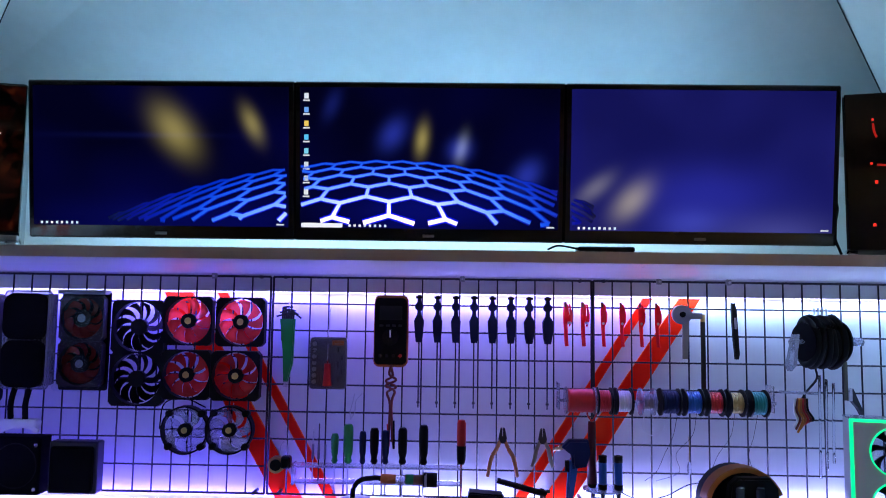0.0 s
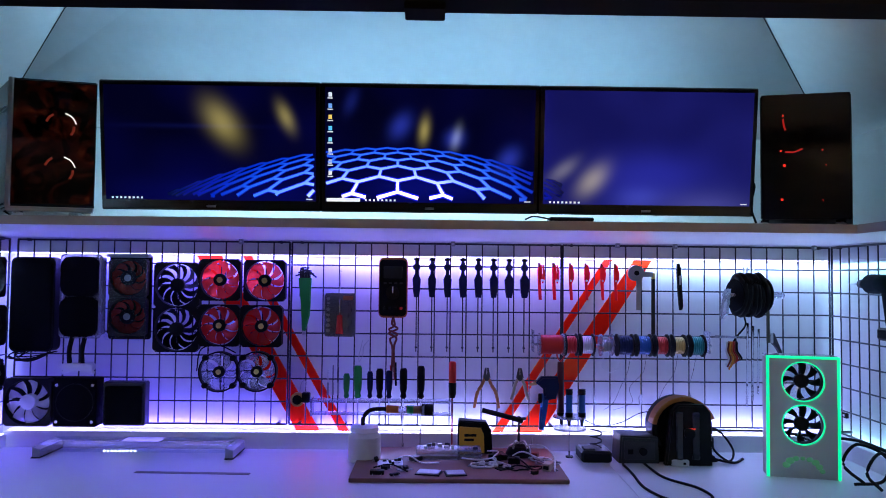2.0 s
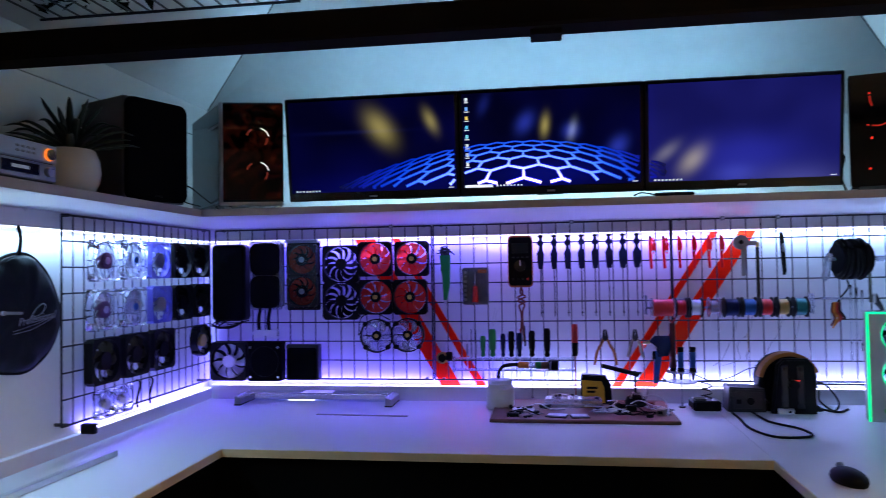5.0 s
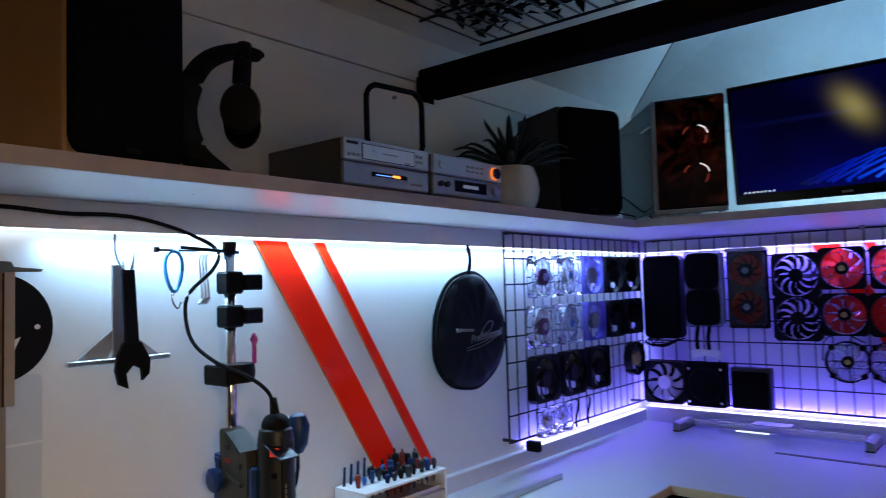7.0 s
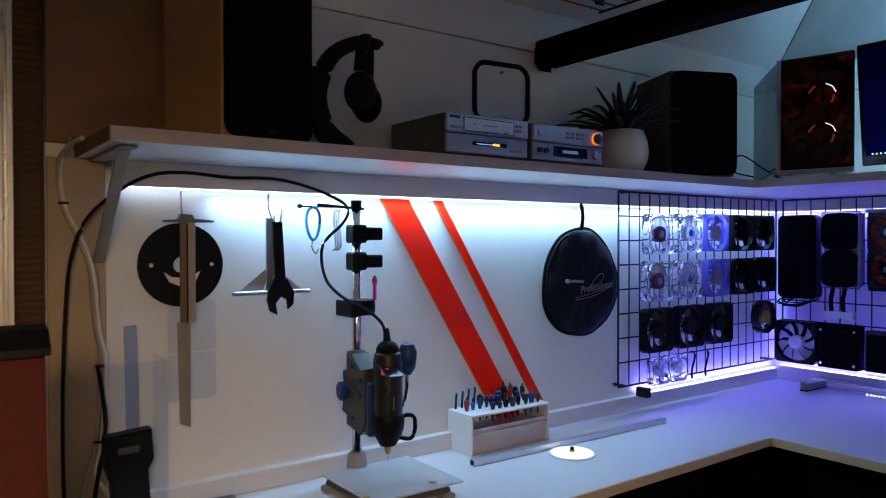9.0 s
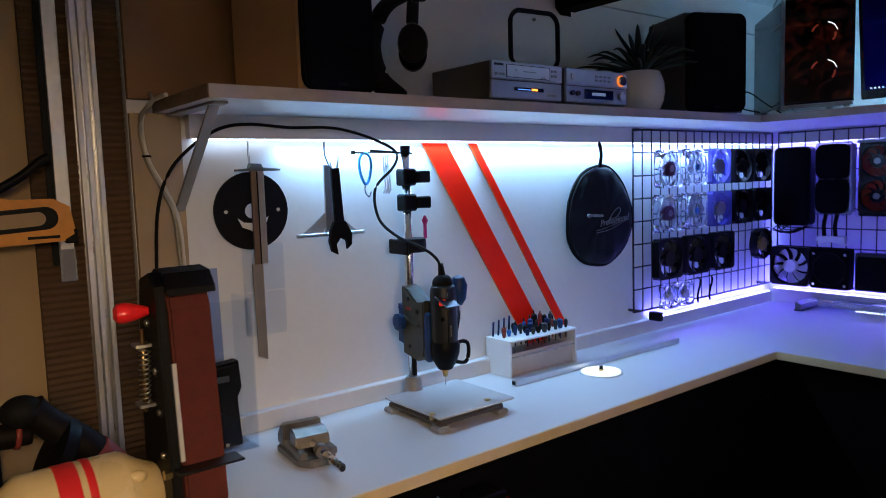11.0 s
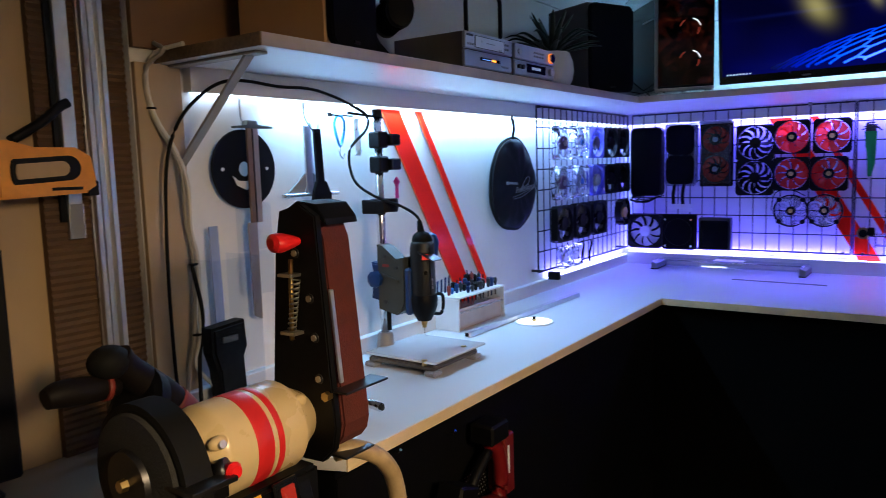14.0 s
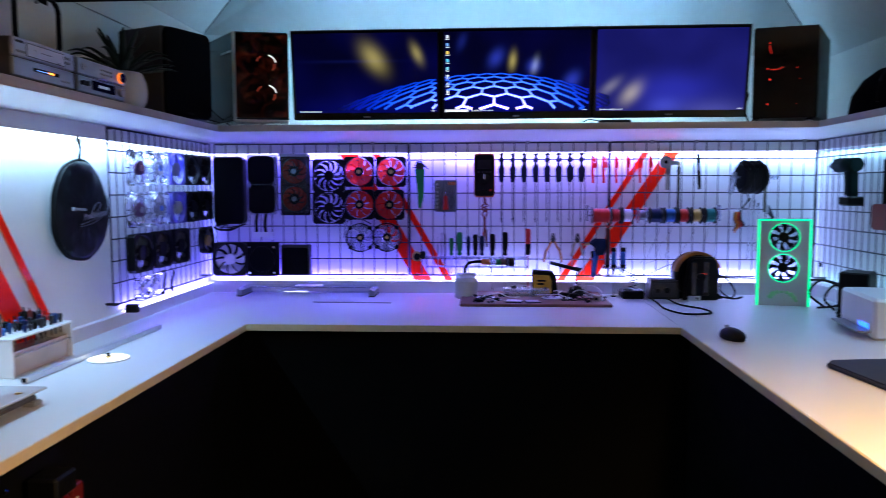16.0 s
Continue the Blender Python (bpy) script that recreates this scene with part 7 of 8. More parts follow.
part("jaw", prism([(-0.01, -0.12), (0.02, -0.12), (0.036, -0.15), (0.034, -0.175), (0.022, -0.185), (0.02, -0.165), (0.006, -0.158), (-0.006, -0.172), (-0.002, -0.196), (-0.018, -0.188), (-0.024, -0.165), (-0.02, -0.14)], -0.01, bevel=0.0015), BLACK, t)
part("peg", rod((0.008, 0.0, 0.0), (0.012, -0.002, 0.03), 0.002, seg=6), STEEL, t)

# drill press stand
KNOBBLUE = mat("deep_blue_knob", (0.006, 0.035, 0.14), 0.45)
t = thing("drill_stand", pose(0.1, -1.878, CZ), "steel column drill stand with black clamps", "drill stand")
part("base", footprint([(0.004, -0.086), (0.198, -0.086), (0.198, 0.102), (0.004, 0.102)], 0.012, 0.024, bevel=0.003), mat("brown_grey_casting", (0.1, 0.08, 0.065), 0.45, 0.4, grain=0.2), t)
part("work_plate", box(-0.006, 0.204, -0.088, 0.13, 0.0285, 0.0335, 0.001), mat("frosted_acrylic", (0.75, 0.77, 0.8), 0.15, grain=0.02, bump=0, trans=0.3), t, "clear acrylic work plate")
for x, y in ((0.012, -0.078), (0.19, -0.078), (0.012, 0.094), (0.19, 0.094)):
    part("foot", footprint([(x - 0.016, y - 0.016), (x + 0.016, y - 0.016), (x + 0.016, y + 0.016), (x - 0.016, y + 0.016)], 0, 0.0122, bevel=0.003), GREYP, t)
for x, y in ((0.17, -0.082), (0.178, 0.07)):
    part("plate_screw", rod((x, y, 0.022), (x, y, 0.036), 0.007, seg=8), BRASS, t)
part("socket", lathe([(0.024, 0.018), (0.02, 0.06), (0.016, 0.065)], 20), GREYP, t).location = (-0.012, 0, 0)
part("column", rod((-0.012, 0, 0.02), (-0.012, 0, 0.605), 0.0105, seg=16), CHROME, t, "polished steel column")
part("cap", rod((-0.012, 0, 0.6), (-0.012, 0, 0.618), 0.012, seg=14), BLACK, t)
for z in (0.545, 0.485):
    part("clamp", box(-0.03, 0.008, -0.018, 0.018, z - 0.02, z + 0.02, 0.004), BLACK, t, "black clamp block")
    part("clamp_jaw", box(0.0, 0.02, 0.014, 0.05, z - 0.014, z + 0.014, 0.003), BLACK, t)
part("holder_ring", lathe([(0.034, -0.016), (0.036, 0.0), (0.034, 0.016), (0.02, 0.016)], 20), BLACK, t).location = (0.0, 0.0, 0.385)
part("holder_arm", box(-0.045, 0.03, -0.035, -0.028, 0.365, 0.4, 0.003), BLACK, t)
part("pink_key", prism([(-0.004, -0.02), (0.004, -0.02), (0.003, 0.012), (0.009, 0.022), (0.0, 0.034), (-0.009, 0.022), (-0.003, 0.012)], -0.005), mat("magenta_plastic", (0.6, 0.03, 0.25), 0.4), t, "magenta chuck key").location = (0.02, 0.03, 0.42)
part("cross_bar", rod((-0.012, 0.02, 0.6), (-0.03, -0.085, 0.608), 0.003, seg=8), BLACK, t)
CASTING = mat("olive_grey_casting", (0.045, 0.048, 0.04), 0.45, grain=0.2)
part("carriage", prism([(-0.006, 0.13), (0.05, 0.118), (0.068, 0.13), (0.078, 0.15), (0.078, 0.262), (0.052, 0.256), (0.012, 0.286), (-0.006, 0.29)], 0.046, bevel=0.003), CASTING, t).location = (0, -0.03, 0)
part("carriage_rib", prism([(0.0, 0.215), (0.06, 0.2), (0.062, 0.206), (0.0, 0.224)], -0.006, bevel=0.001), CASTING, t).location = (0, -0.029, 0)
for x, z in ((0.02, 0.262), (0.02, 0.15), (0.055, 0.235)):
    part("carriage_bolt", rod((x, -0.034, z), (x, -0.029, z), 0.005, seg=10), DARKMETAL, t)
part("carriage_mark", box(0.012, 0.032, -0.0312, -0.0302, 0.236, 0.243), mat("dull_red_print", (0.25, 0.02, 0.015), 0.5), t)
part("carriage_top", box(0.0, 0.05, -0.026, 0.012, 0.284, 0.287, 0.001), DARKMETAL, t, "bright machined top").matrix_local = pose(0.0, 0.0, 0.016, 0, 24)
part("carriage_plate", box(0.076, 0.094, -0.03, 0.03, 0.122, 0.236, 0.005), KNOBBLUE, t, "blue tool clamp")
part("side_clamp", prism([(-0.038, 0.155), (-0.012, 0.15), (-0.006, 0.17), (-0.006, 0.242), (-0.036, 0.246), (-0.03, 0.215)], 0.03, bevel=0.004), KNOBBLUE, t, "blue clamp block").location = (0.01, -0.03, 0)
part("side_knob", lathe([(0.016, 0), (0.021, 0.004), (0.021, 0.014), (0.012, 0.018)], 9, m=pose(-0.006, -0.03, 0.205, 90)), KNOBBLUE, t, "blue clamp knob")
part("depth_rod", rod((0.012, -0.012, 0.075), (0.012, -0.012, 0.13), 0.006, seg=10), BLACK, t)
part("lever", hose([(0.07, 0.034, 0.165), (0.085, 0.056, 0.175), (0.09, 0.064, 0.21), (0.09, 0.066, 0.25)], 0.004, seg=8), CHROME, t)
part("lever_knob", lathe([(0.008, -0.035), (0.017, -0.02), (0.021, 0.012), (0.014, 0.03), (0.003, 0.036)], 16), KNOBBLUE, t, smooth=True).location = (0.09, 0.067, 0.278)
t = thing("rotary_tool", pose(0.208, -1.872, CZ + 0.108), "dark grey rotary tool clamped in the stand", "rotary tool")
TOOLSHELL = mat("charcoal_tool_shell", (0.014, 0.016, 0.017), 0.42, grain=0.15, spec=0.5)
part("body", lathe([(0.02, 0.052), (0.029, 0.056), (0.0315, 0.075), (0.0305, 0.12), (0.0305, 0.172), (0.0275, 0.188), (0.018, 0.197), (0.01, 0.199)], 14), TOOLSHELL, t, smooth=True)
part("nose_guard", lathe([(0.008, -0.004), (0.017, -0.002), (0.028, 0.018), (0.0335, 0.034), (0.035, 0.052), (0.0325, 0.062), (0.02, 0.064)], 14), BLACK, t, smooth=True)
part("seam", box(0.0, 0.0312, -0.0008, 0.0008, 0.066, 0.178), BLACKGLOSS, t).matrix_local = pose(0, 0, 0, 0, 0, -20)
part("cord_collar", ball((0, 0, 0.195), 0.0245, scale=(1, 1, 0.85)), RUBBER, t)
part("chuck", rod((0, 0, -0.02), (0, 0, -0.002), 0.005, 0.009, seg=12), BRASS, t)
part("bit", rod((0, 0, -0.04), (0, 0, -0.016), 0.0012, seg=6), STEEL, t)
part("switch_frame", box(0.024, 0.0315, -0.01, 0.01, 0.146, 0.166, 0.001), BLACK, t).matrix_local = pose(0, 0, 0, 0, 0, -42)
# The switch gets a small glow that brightens its red.
part("switch", box(0.031, 0.0345, -0.0075, 0.0075, 0.149, 0.163, 0.001), mat("glowing_red_switch", (0.7, 0.03, 0.02), 0.35, emit=(1, 0.05, 0.02), strength=0.3), t, "small red switch with a glow of its own").matrix_local = pose(0, 0, 0, 0, 0, -42)
part("dial", rod((0.022, -0.02, 0.118), (0.0245, -0.0225, 0.118), 0.005, seg=12), BLACKGLOSS, t)
for k in range(3):
    part("lettering", box(0.0305, 0.0318, -0.001, 0.001, 0.078 + 0.009 * k, 0.085 + 0.009 * k), GREYP, t).matrix_local = pose(0, 0, 0, 0, 0, -8)
part("hanger", hose([(0.012, 0.022, 0.012), (0.016, 0.046, 0.008), (0.018, 0.055, 0.024), (0.018, 0.054, 0.05), (0.016, 0.04, 0.058), (0.012, 0.024, 0.054)], 0.0045, seg=8), BLACK, t)
part("strain_relief", rod((0, 0, 0.2), (-0.006, 0.0, 0.24), 0.01, 0.006, seg=10), RUBBER, t)
solid("extension_cable", hose([(0.214, -1.878, 1.23), (0.205, -1.885, 1.26), (0.17, -1.9, 1.285), (0.11, -1.925, 1.31), (0.06, -1.94, 1.35), (0.05, -1.94, 1.42), (0.07, -1.9, 1.47), (0.06, -1.885, 1.505), (0.04, -1.93, 1.535), (0.03, -2.0, 1.556), (0.03, -2.06, 1.562), (0.03, -2.14, 1.56), (0.03, -2.234, 1.565), (0.035, -2.3, 1.555), (0.04, -2.36, 1.52), (0.045, -2.41, 1.47), (0.04, -2.435, 1.4), (0.04, -2.445, 1.3), (0.04, -2.45, 1.15), (0.045, -2.45, 0.97), (0.06, -2.44, 0.906)], 0.0035, seg=7), RUBBER, Matrix(), "black power cord looped along the wall", "cable")
t = thing("carabiner_ring", on_left(-1.956, 1.468, 0.035), "blue ring with a steel hook", "ring")
part("ring", hose([(0.016 * math.cos(2 * math.pi * k / 12), -0.004 * math.sin(4 * math.pi * k / 12), 0.036 * math.sin(2 * math.pi * k / 12)) for k in range(13)], 0.0035, seg=7, steps=2), mat("blue_cord", (0.05, 0.25, 0.6), 0.4), t)
part("hook", hose([(0.0, 0, -0.034), (-0.004, 0, -0.05), (0.006, 0, -0.066), (0.014, 0, -0.054)], 0.002, seg=6), CHROME, t)
part("hanger", rod((-0.03, 0, 0.037), (0.05, 0, 0.037), 0.002, seg=6), BLACK, t)
part("end_cap", box(-0.036, -0.028, -0.005, 0.005, 0.033, 0.042, 0.001), BLACK, t)
t = thing("s_hooks", on_left(-1.902, 1.455, 0.04), "bunch of steel hooks on the stand", "hooks")
for k in range(3):
    part("hook", hose([(0.006 * k, 0, 0.045), (-0.006 + 0.006 * k, 0, 0.03), (-0.002 + 0.007 * k, 0, -0.03), (-0.01 + 0.007 * k, -0.003, -0.046), (0.0 + 0.006 * k, -0.004, -0.036)], 0.0022, seg=6), STEEL, t)

# bit holder block
t = thing("bit_holder", pose(0.052, -1.436, CZ), "white acrylic holder full of small drill bits", "bit holder")
part("top_plate", box(-0.046, 0.052, -0.132, 0.132, 0.094, 0.1, 0.001), WHITEP, t)
part("mid_plate", box(-0.046, 0.05, -0.126, 0.126, 0.05, 0.054, 0.001), CLEARBLADE, t)
for y in (-0.129, 0.129):
    part("side_plate", box(-0.046, 0.052, y - 0.003, y + 0.003, 0, 0.094, 0.001), WHITEP, t)
part("front_panel", box(0.036, 0.041, -0.126, 0.126, 0, 0.062, 0.001), mat("peach_panel", (0.5, 0.42, 0.38), 0.18, coat=0.3), t, "glossy peach front panel")
rnd = random.Random(5)
for j in range(3):
    for k in range(11):
        if k < 3 and j != 1:
            continue
        y = -0.108 + k * 0.0215 + rnd.uniform(-0.004, 0.004)
        x = -0.026 + j * 0.028 + rnd.uniform(-0.003, 0.003)
        h = rnd.uniform(0.016, 0.028) + (0.012 if j == 0 and k > 5 else 0.0)
        r = rnd.uniform(0.0055, 0.0098)
        tone = rnd.choice((BLACK, BLACK, NAVY, BLUEP, RUBBER, DARKMETAL, DARKRED, KNOBBLUE))
        b = part("bit", lathe([(0.0022, 0.07), (0.0026, 0.1), (r * 0.6, 0.101), (r, 0.1 + h * 0.7), (r * 0.85, 0.1 + h), (0.002, 0.1 + h + 0.003)], 9), tone, t)
        b.location = (x, y, 0)
        if rnd.random() < 0.45:
            part("bit_tip", rod((0, 0, 0.1 + h), (rnd.uniform(-0.003, 0.003), 0, 0.1 + h + rnd.uniform(0.006, 0.014)), 0.0022, seg=6), BLACK, b)
for k in range(4):
    part("pin_vise", rod((-0.032, -0.118 + k * 0.02, 0.09), (-0.032, -0.114 + k * 0.02, 0.14 + 0.003 * k), 0.0028, seg=8), NAVY, t)
# rail, sanding disc light
t = thing("metal_rail", pose(0.166, -1.26, CZ, 0, 0, -1.2), "long square aluminium tube lying on the worktop", "rail")
part("tube", box(-0.009, 0.009, -0.35, 0.35, 0, 0.016, 0.0012), ALU, t)
part("bore", box(-0.006, 0.006, -0.3512, -0.3498, 0.003, 0.013), BLACK, t)
t = thing("inset_light", pose(0.232, -1.352, CZ), "round lit disc inset in the worktop with a spindle", "light")
part("ring", lathe([(0.058, 0.0005), (0.058, 0.003), (0.054, 0.004)], 40), WHITEP, t)
part("diffuser", lathe([(0.053, 0.0035), (0.052, 0.0048)], 40), mat("lit_diffuser", (0.8, 0.8, 0.75), emit=(1.0, 0.97, 0.88), strength=1.1), t, "glowing white diffuser")
part("spindle", rod((0, 0, 0.004), (0, 0, 0.018), 0.005, seg=12), BLACK, t)
part("spindle_nut", rod((0, 0, 0.006), (0, 0, 0.01), 0.008, seg=6), BRASS, t)

# clear bin with ruler and heat gun
t = thing("clear_bin", pose(0.055, -2.338, CZ), "tall clear acrylic bin at the worktop end", "bin")
for a in ((-0.05, 0.05, -0.054, -0.051, 0, 0.31), (-0.05, 0.05, 0.051, 0.054, 0, 0.31), (0.047, 0.05, -0.051, 0.051, 0, 0.31), (-0.047, 0.047, -0.051, 0.051, 0, 0.003)):
    part("wall", box(*a), FILM_DULL, t)
solid("plastic_ruler", box(-0.011, 0.011, -0.001, 0.001, 0, 0.365), mat("blue_clear_ruler", (0.42, 0.52, 0.85), 0.2, grain=0.1, trans=0.4), pose(0.03, -2.328, CZ + 0.005, 0, -1, 90), "translucent blue ruler standing in the bin", "ruler")
t = thing("heat_gun", pose(0.06, -2.343, CZ + 0.004, 0, 0, 90), "black heat gun standing in the clear bin", "heat gun")
part("body", prism([(-0.045, 0.17), (0.036, 0.176), (0.04, 0.12), (0.03, 0.1), (0.036, 0.0), (-0.03, 0.0), (-0.034, 0.08), (-0.046, 0.12)], -0.04, bevel=0.006), BLACK, t).location = (0, 0.02, 0)
part("label", box(-0.024, 0.012, -0.0225, -0.0205, 0.138, 0.15), mat("dull_grey_print", (0.08, 0.08, 0.085), 0.5), t)
t = thing("clear_template", on_left(-2.212, 1.21, 0.01), "clear plastic template hung on the wall", "template")
part("sheet", rounded_prism(0.095, 0.2, 0.008, -0.002, 0), FILM_DULL, t)
part("tab", box(-0.046, 0.046, -0.004, -0.002, -0.005, -0.002), WHITEP, t)

# shelf bracket and cables at the end
# Pale bracket greyed: the dim light at the shelf end is in its colour.
BRACKETM = mat("dimmed_bracket_steel", (0.3, 0.28, 0.25), 0.45, 0.3, grain=0.15)
t = thing("shelf_bracket", pose(0.0, -2.385, SZ - ST), "steel shelf bracket greyed for the dim light", "bracket")
part("leg", box(0.002, 0.006, -0.014, 0.014, -0.26, 0, 0.001), BRACKETM, t)
part("arm", box(0.006, 0.26, -0.014, 0.014, -0.005, 0, 0.001), BRACKETM, t)
br = box(-0.145, 0.145, -0.01, 0.01, -0.003, 0.003, 0.001)
part("brace", br, BRACKETM, t).matrix_local = pose(0.12, 0, -0.098, 0, -41)
for pts, m_, lab in (([(0.02, -2.43, 1.62), (0.06, -2.44, 1.6), (0.02, -2.452, 1.57), (0.012, -2.445, 1.5), (0.03, -2.42, 1.43), (0.04, -2.405, 1.38), (0.03, -2.395, 1.28), (0.03, -2.385, 1.2), (0.03, -2.395, 1.06), (0.03, -2.41, 1.0), (0.04, -2.43, 0.93), (0.05, -2.45, 0.906)], mat("grey_cable", (0.3, 0.28, 0.25), 0.5), "grey cable hanging from the shelf end"),
                     ([(0.1, -2.425, 1.61), (0.03, -2.436, 1.6), (0.014, -2.448, 1.56), (0.018, -2.44, 1.49), (0.034, -2.41, 1.42), (0.046, -2.398, 1.36), (0.036, -2.39, 1.27), (0.034, -2.378, 1.2), (0.036, -2.386, 1.06), (0.03, -2.395, 1.0), (0.05, -2.37, 0.95), (0.08, -2.34, 0.908)], mat("white_cable", (0.55, 0.52, 0.46), 0.45), "white cable tied along the wall end"),
                     ([(0.03, -2.39, 1.2), (0.04, -2.38, 1.1), (0.034, -2.388, 1.02), (0.045, -2.4, 0.96), (0.06, -2.41, 0.906)], RUBBER, "black cable beside the white one")):
    solid("hanging_cable", hose(pts, 0.0042, seg=7), m_, Matrix(), lab, "cable", "cables at the wall end")
for y, z in ((-2.388, 1.2), (-2.391, 1.06), (-2.443, 1.5)):
    solid("cable_tie", lathe([(0.008, -0.002), (0.0095, 0.0), (0.008, 0.002)], 12), BLACK, pose(0.033 if z < 1.4 else 0.016, y, z), "small black cable tie", "cable tie", "cable ties")

# ==== left end of the room ====
ribs = [(-0.0305, 0.0)] + [(-0.012 - 0.004 * (k % 2), 0.0065 * k) for k in range(318)] + [(-0.0305, 0.0065 * 317)]
structure("wall_boarding", prism(ribs, 0.168, m=Matrix.Translation((0, -2.64, 0))), CORRWOOD, "ribbed brown boarding at the end of the wall", "wall")
t = thing("door_track", pose(-0.012, -2.537, 0), "fluted aluminium track standing against the wall", "track")
for k, y in enumerate((-0.018, -0.004, 0.012)):
    part("channel", box(0, 0.02 - 0.004 * (k % 2), y - 0.005, y + 0.005, 0.92, EAVE, 0.001), ALU, t)
part("back_web", box(0.0, 0.006, -0.024, 0.018, 0.92, EAVE), STEEL, t)
t = thing("metal_strip", pose(-0.012, -2.592, 0), "flat aluminium strip with tape on the boarding", "strip")
part("strip", box(0, 0.012, -0.012, 0.012, 1.27, EAVE, 0.001), ALU, t)
part("dark_gap", box(0, 0.006, -0.024, -0.013, 1.3, EAVE), BLACK, t)
part("tape", box(0.012, 0.0125, -0.014, 0.014, 1.27, 1.33), CLEARBLADE, t)
# staple gun
t = thing("staple_gun", on_left(-2.665, 1.39, 0.045), "yellow staple gun with a black lever hung on the wall", "staple gun")
out = [(-0.08, 0.045), (-0.06, 0.046), (-0.02, 0.035), (0.045, 0.035), (0.07, 0.02), (0.078, -0.03), (0.062, -0.04), (-0.08, -0.045)]
part("body", prism(out, -0.024, bevel=0.004), mat("worn_orange_body", (0.62, 0.25, 0.02), 0.4, grain=0.15, scale=60), t, "worn orange-yellow body")
def slot(x0, x1, r, z=0.0, tilt=0.0):
    a = [(x1 + r * math.sin(radians(k)), z + tilt * x1 + r * math.cos(radians(k))) for k in range(0, 181, 20)]
    return a + [(x0 - 0.3 * r * math.sin(radians(k)), z + tilt * x0 - r * math.cos(radians(k))) for k in range(0, 181, 30)]


part("grip_hole", prism(slot(-0.055, 0.03, 0.02, 0.0, 0.06), -0.0265, bevel=0.002), BLACK, t)
part("hole_back", prism(slot(-0.05, 0.018, 0.012, 0.0, 0.06), -0.028, bevel=0.001), mat("cream_wall_inset", (0.36, 0.25, 0.13), 0.7), t)
part("lever", hose([(-0.05, -0.01, 0.045), (0.0, -0.01, 0.075), (0.03, -0.01, 0.1), (0.045, -0.01, 0.108)], 0.008, seg=8), BLACK, t)
part("nose", box(0.06, 0.08, -0.022, -0.002, -0.045, -0.02, 0.002), BLACK, t)
part("lettering", box(0.0, 0.05, -0.0255, -0.0235, -0.034, -0.029), BLACK, t)
solid("tool_peg", rod((-0.03, -2.66, 1.39), (0.045, -2.66, 1.39), 0.004, seg=8), STEEL, Matrix(), "steel peg carrying the staple gun", "peg")
# side bench with a dark screen and a saw behind the grinder
t = thing("side_bench", pose(0, 0, 0), "low dull side bench against the cream wall", "bench")
part("top", box(-0.025, 0.36, -3.6, -2.5, 0.86, 0.885, 0.002), mat("dull_bench_top", (0.2, 0.16, 0.11), 0.6), t)
for x, y in ((0.02, -3.5), (0.32, -3.5), (0.02, -2.55), (0.32, -2.55)):
    part("leg", box(x - 0.02, x + 0.02, y - 0.02, y + 0.02, 0, 0.86, 0.002), BLACK, t)
t = thing("dark_screen", pose(0.02, -2.8, 0.885, 0, 0, 84), "switched-off black screen standing on the side bench", "screen")
part("panel", box(-0.14, 0.07, 0, 0.02, 0.01, 0.385, 0.004), BLACK, t)
part("foot", box(-0.08, 0.03, -0.04, 0.05, 0, 0.01, 0.003), BLACK, t)
t = thing("angle_grinder", pose(0.3, -2.675, 0.885, 0, 0, 0), "black and red angle grinder with a side handle", "angle grinder")
SHELLM = mat("worn_black_red_shell", (0.006, 0.004, 0.004), 0.6, spec=0.2)
part("body", hose([(0.0, 0.075, 0.11), (0.0, 0.03, 0.165), (0.0, -0.02, 0.215), (0.0, -0.04, 0.24)], lambda f: 0.024 + 0.002 * math.sin(6 * f), seg=18), SHELLM, t)
part("gear_head", ball((0.0, -0.05, 0.236), 0.027, scale=(1, 1.1, 0.9), u=24, v=16), RUBBER, t)
part("red_band", hose([(0.0, 0.066, 0.124), (0.0, 0.04, 0.155)], 0.0268, seg=18), DARKRED, t)
part("guard", lathe([(0.055, -0.008), (0.058, 0.01), (0.045, 0.014)], 24, m=pose(0.0, -0.01, 0.16, 60)), BLACK, t)
part("side_handle", hose([(0.0, -0.04, 0.2), (0.0, -0.075, 0.205), (0.0, -0.12, 0.21), (0.0, -0.14, 0.208)], lambda f: 0.013 + 0.006 * math.sin(3.1 * f), seg=14), SHELLM, t)
part("handle_flange", rod((0.0, -0.055, 0.203), (0.0, -0.062, 0.204), 0.02, seg=16), DARKRED, t)
part("tail", rod((0.0, 0.07, 0.115), (0.0, 0.12, 0.04), 0.026, 0.022, seg=12), BLACK, t)
part("cord", hose([(0.0, 0.12, 0.045), (0.0, 0.15, 0.02), (0.02, 0.19, 0.006), (0.04, 0.24, 0.006)], 0.005, seg=8), RUBBER, t)

# ==== bench grinder with belt arm ====
BRIGHTRED = mat("bright_red_knob", (0.8, 0.015, 0.015), 0.3, grain=0.05, coat=0.2)
t = thing("bench_grinder", pose(0.575, -2.712, 0), "cream bench grinder with red stripes and a belt arm", "bench grinder")
AX = 1.058
turn = pose(-0.022, 0, AX, -90)     # lathe axis along +y
part("motor", lathe([(0.026, -0.096), (0.054, -0.061), (0.0565, -0.056), (0.057, -0.052), (0.057, 0.055), (0.056, 0.058), (0.043, 0.076), (0.034, 0.094), (0.03, 0.098)], 64, m=turn), CREAM, t, "cream enamel motor housing", smooth=False)
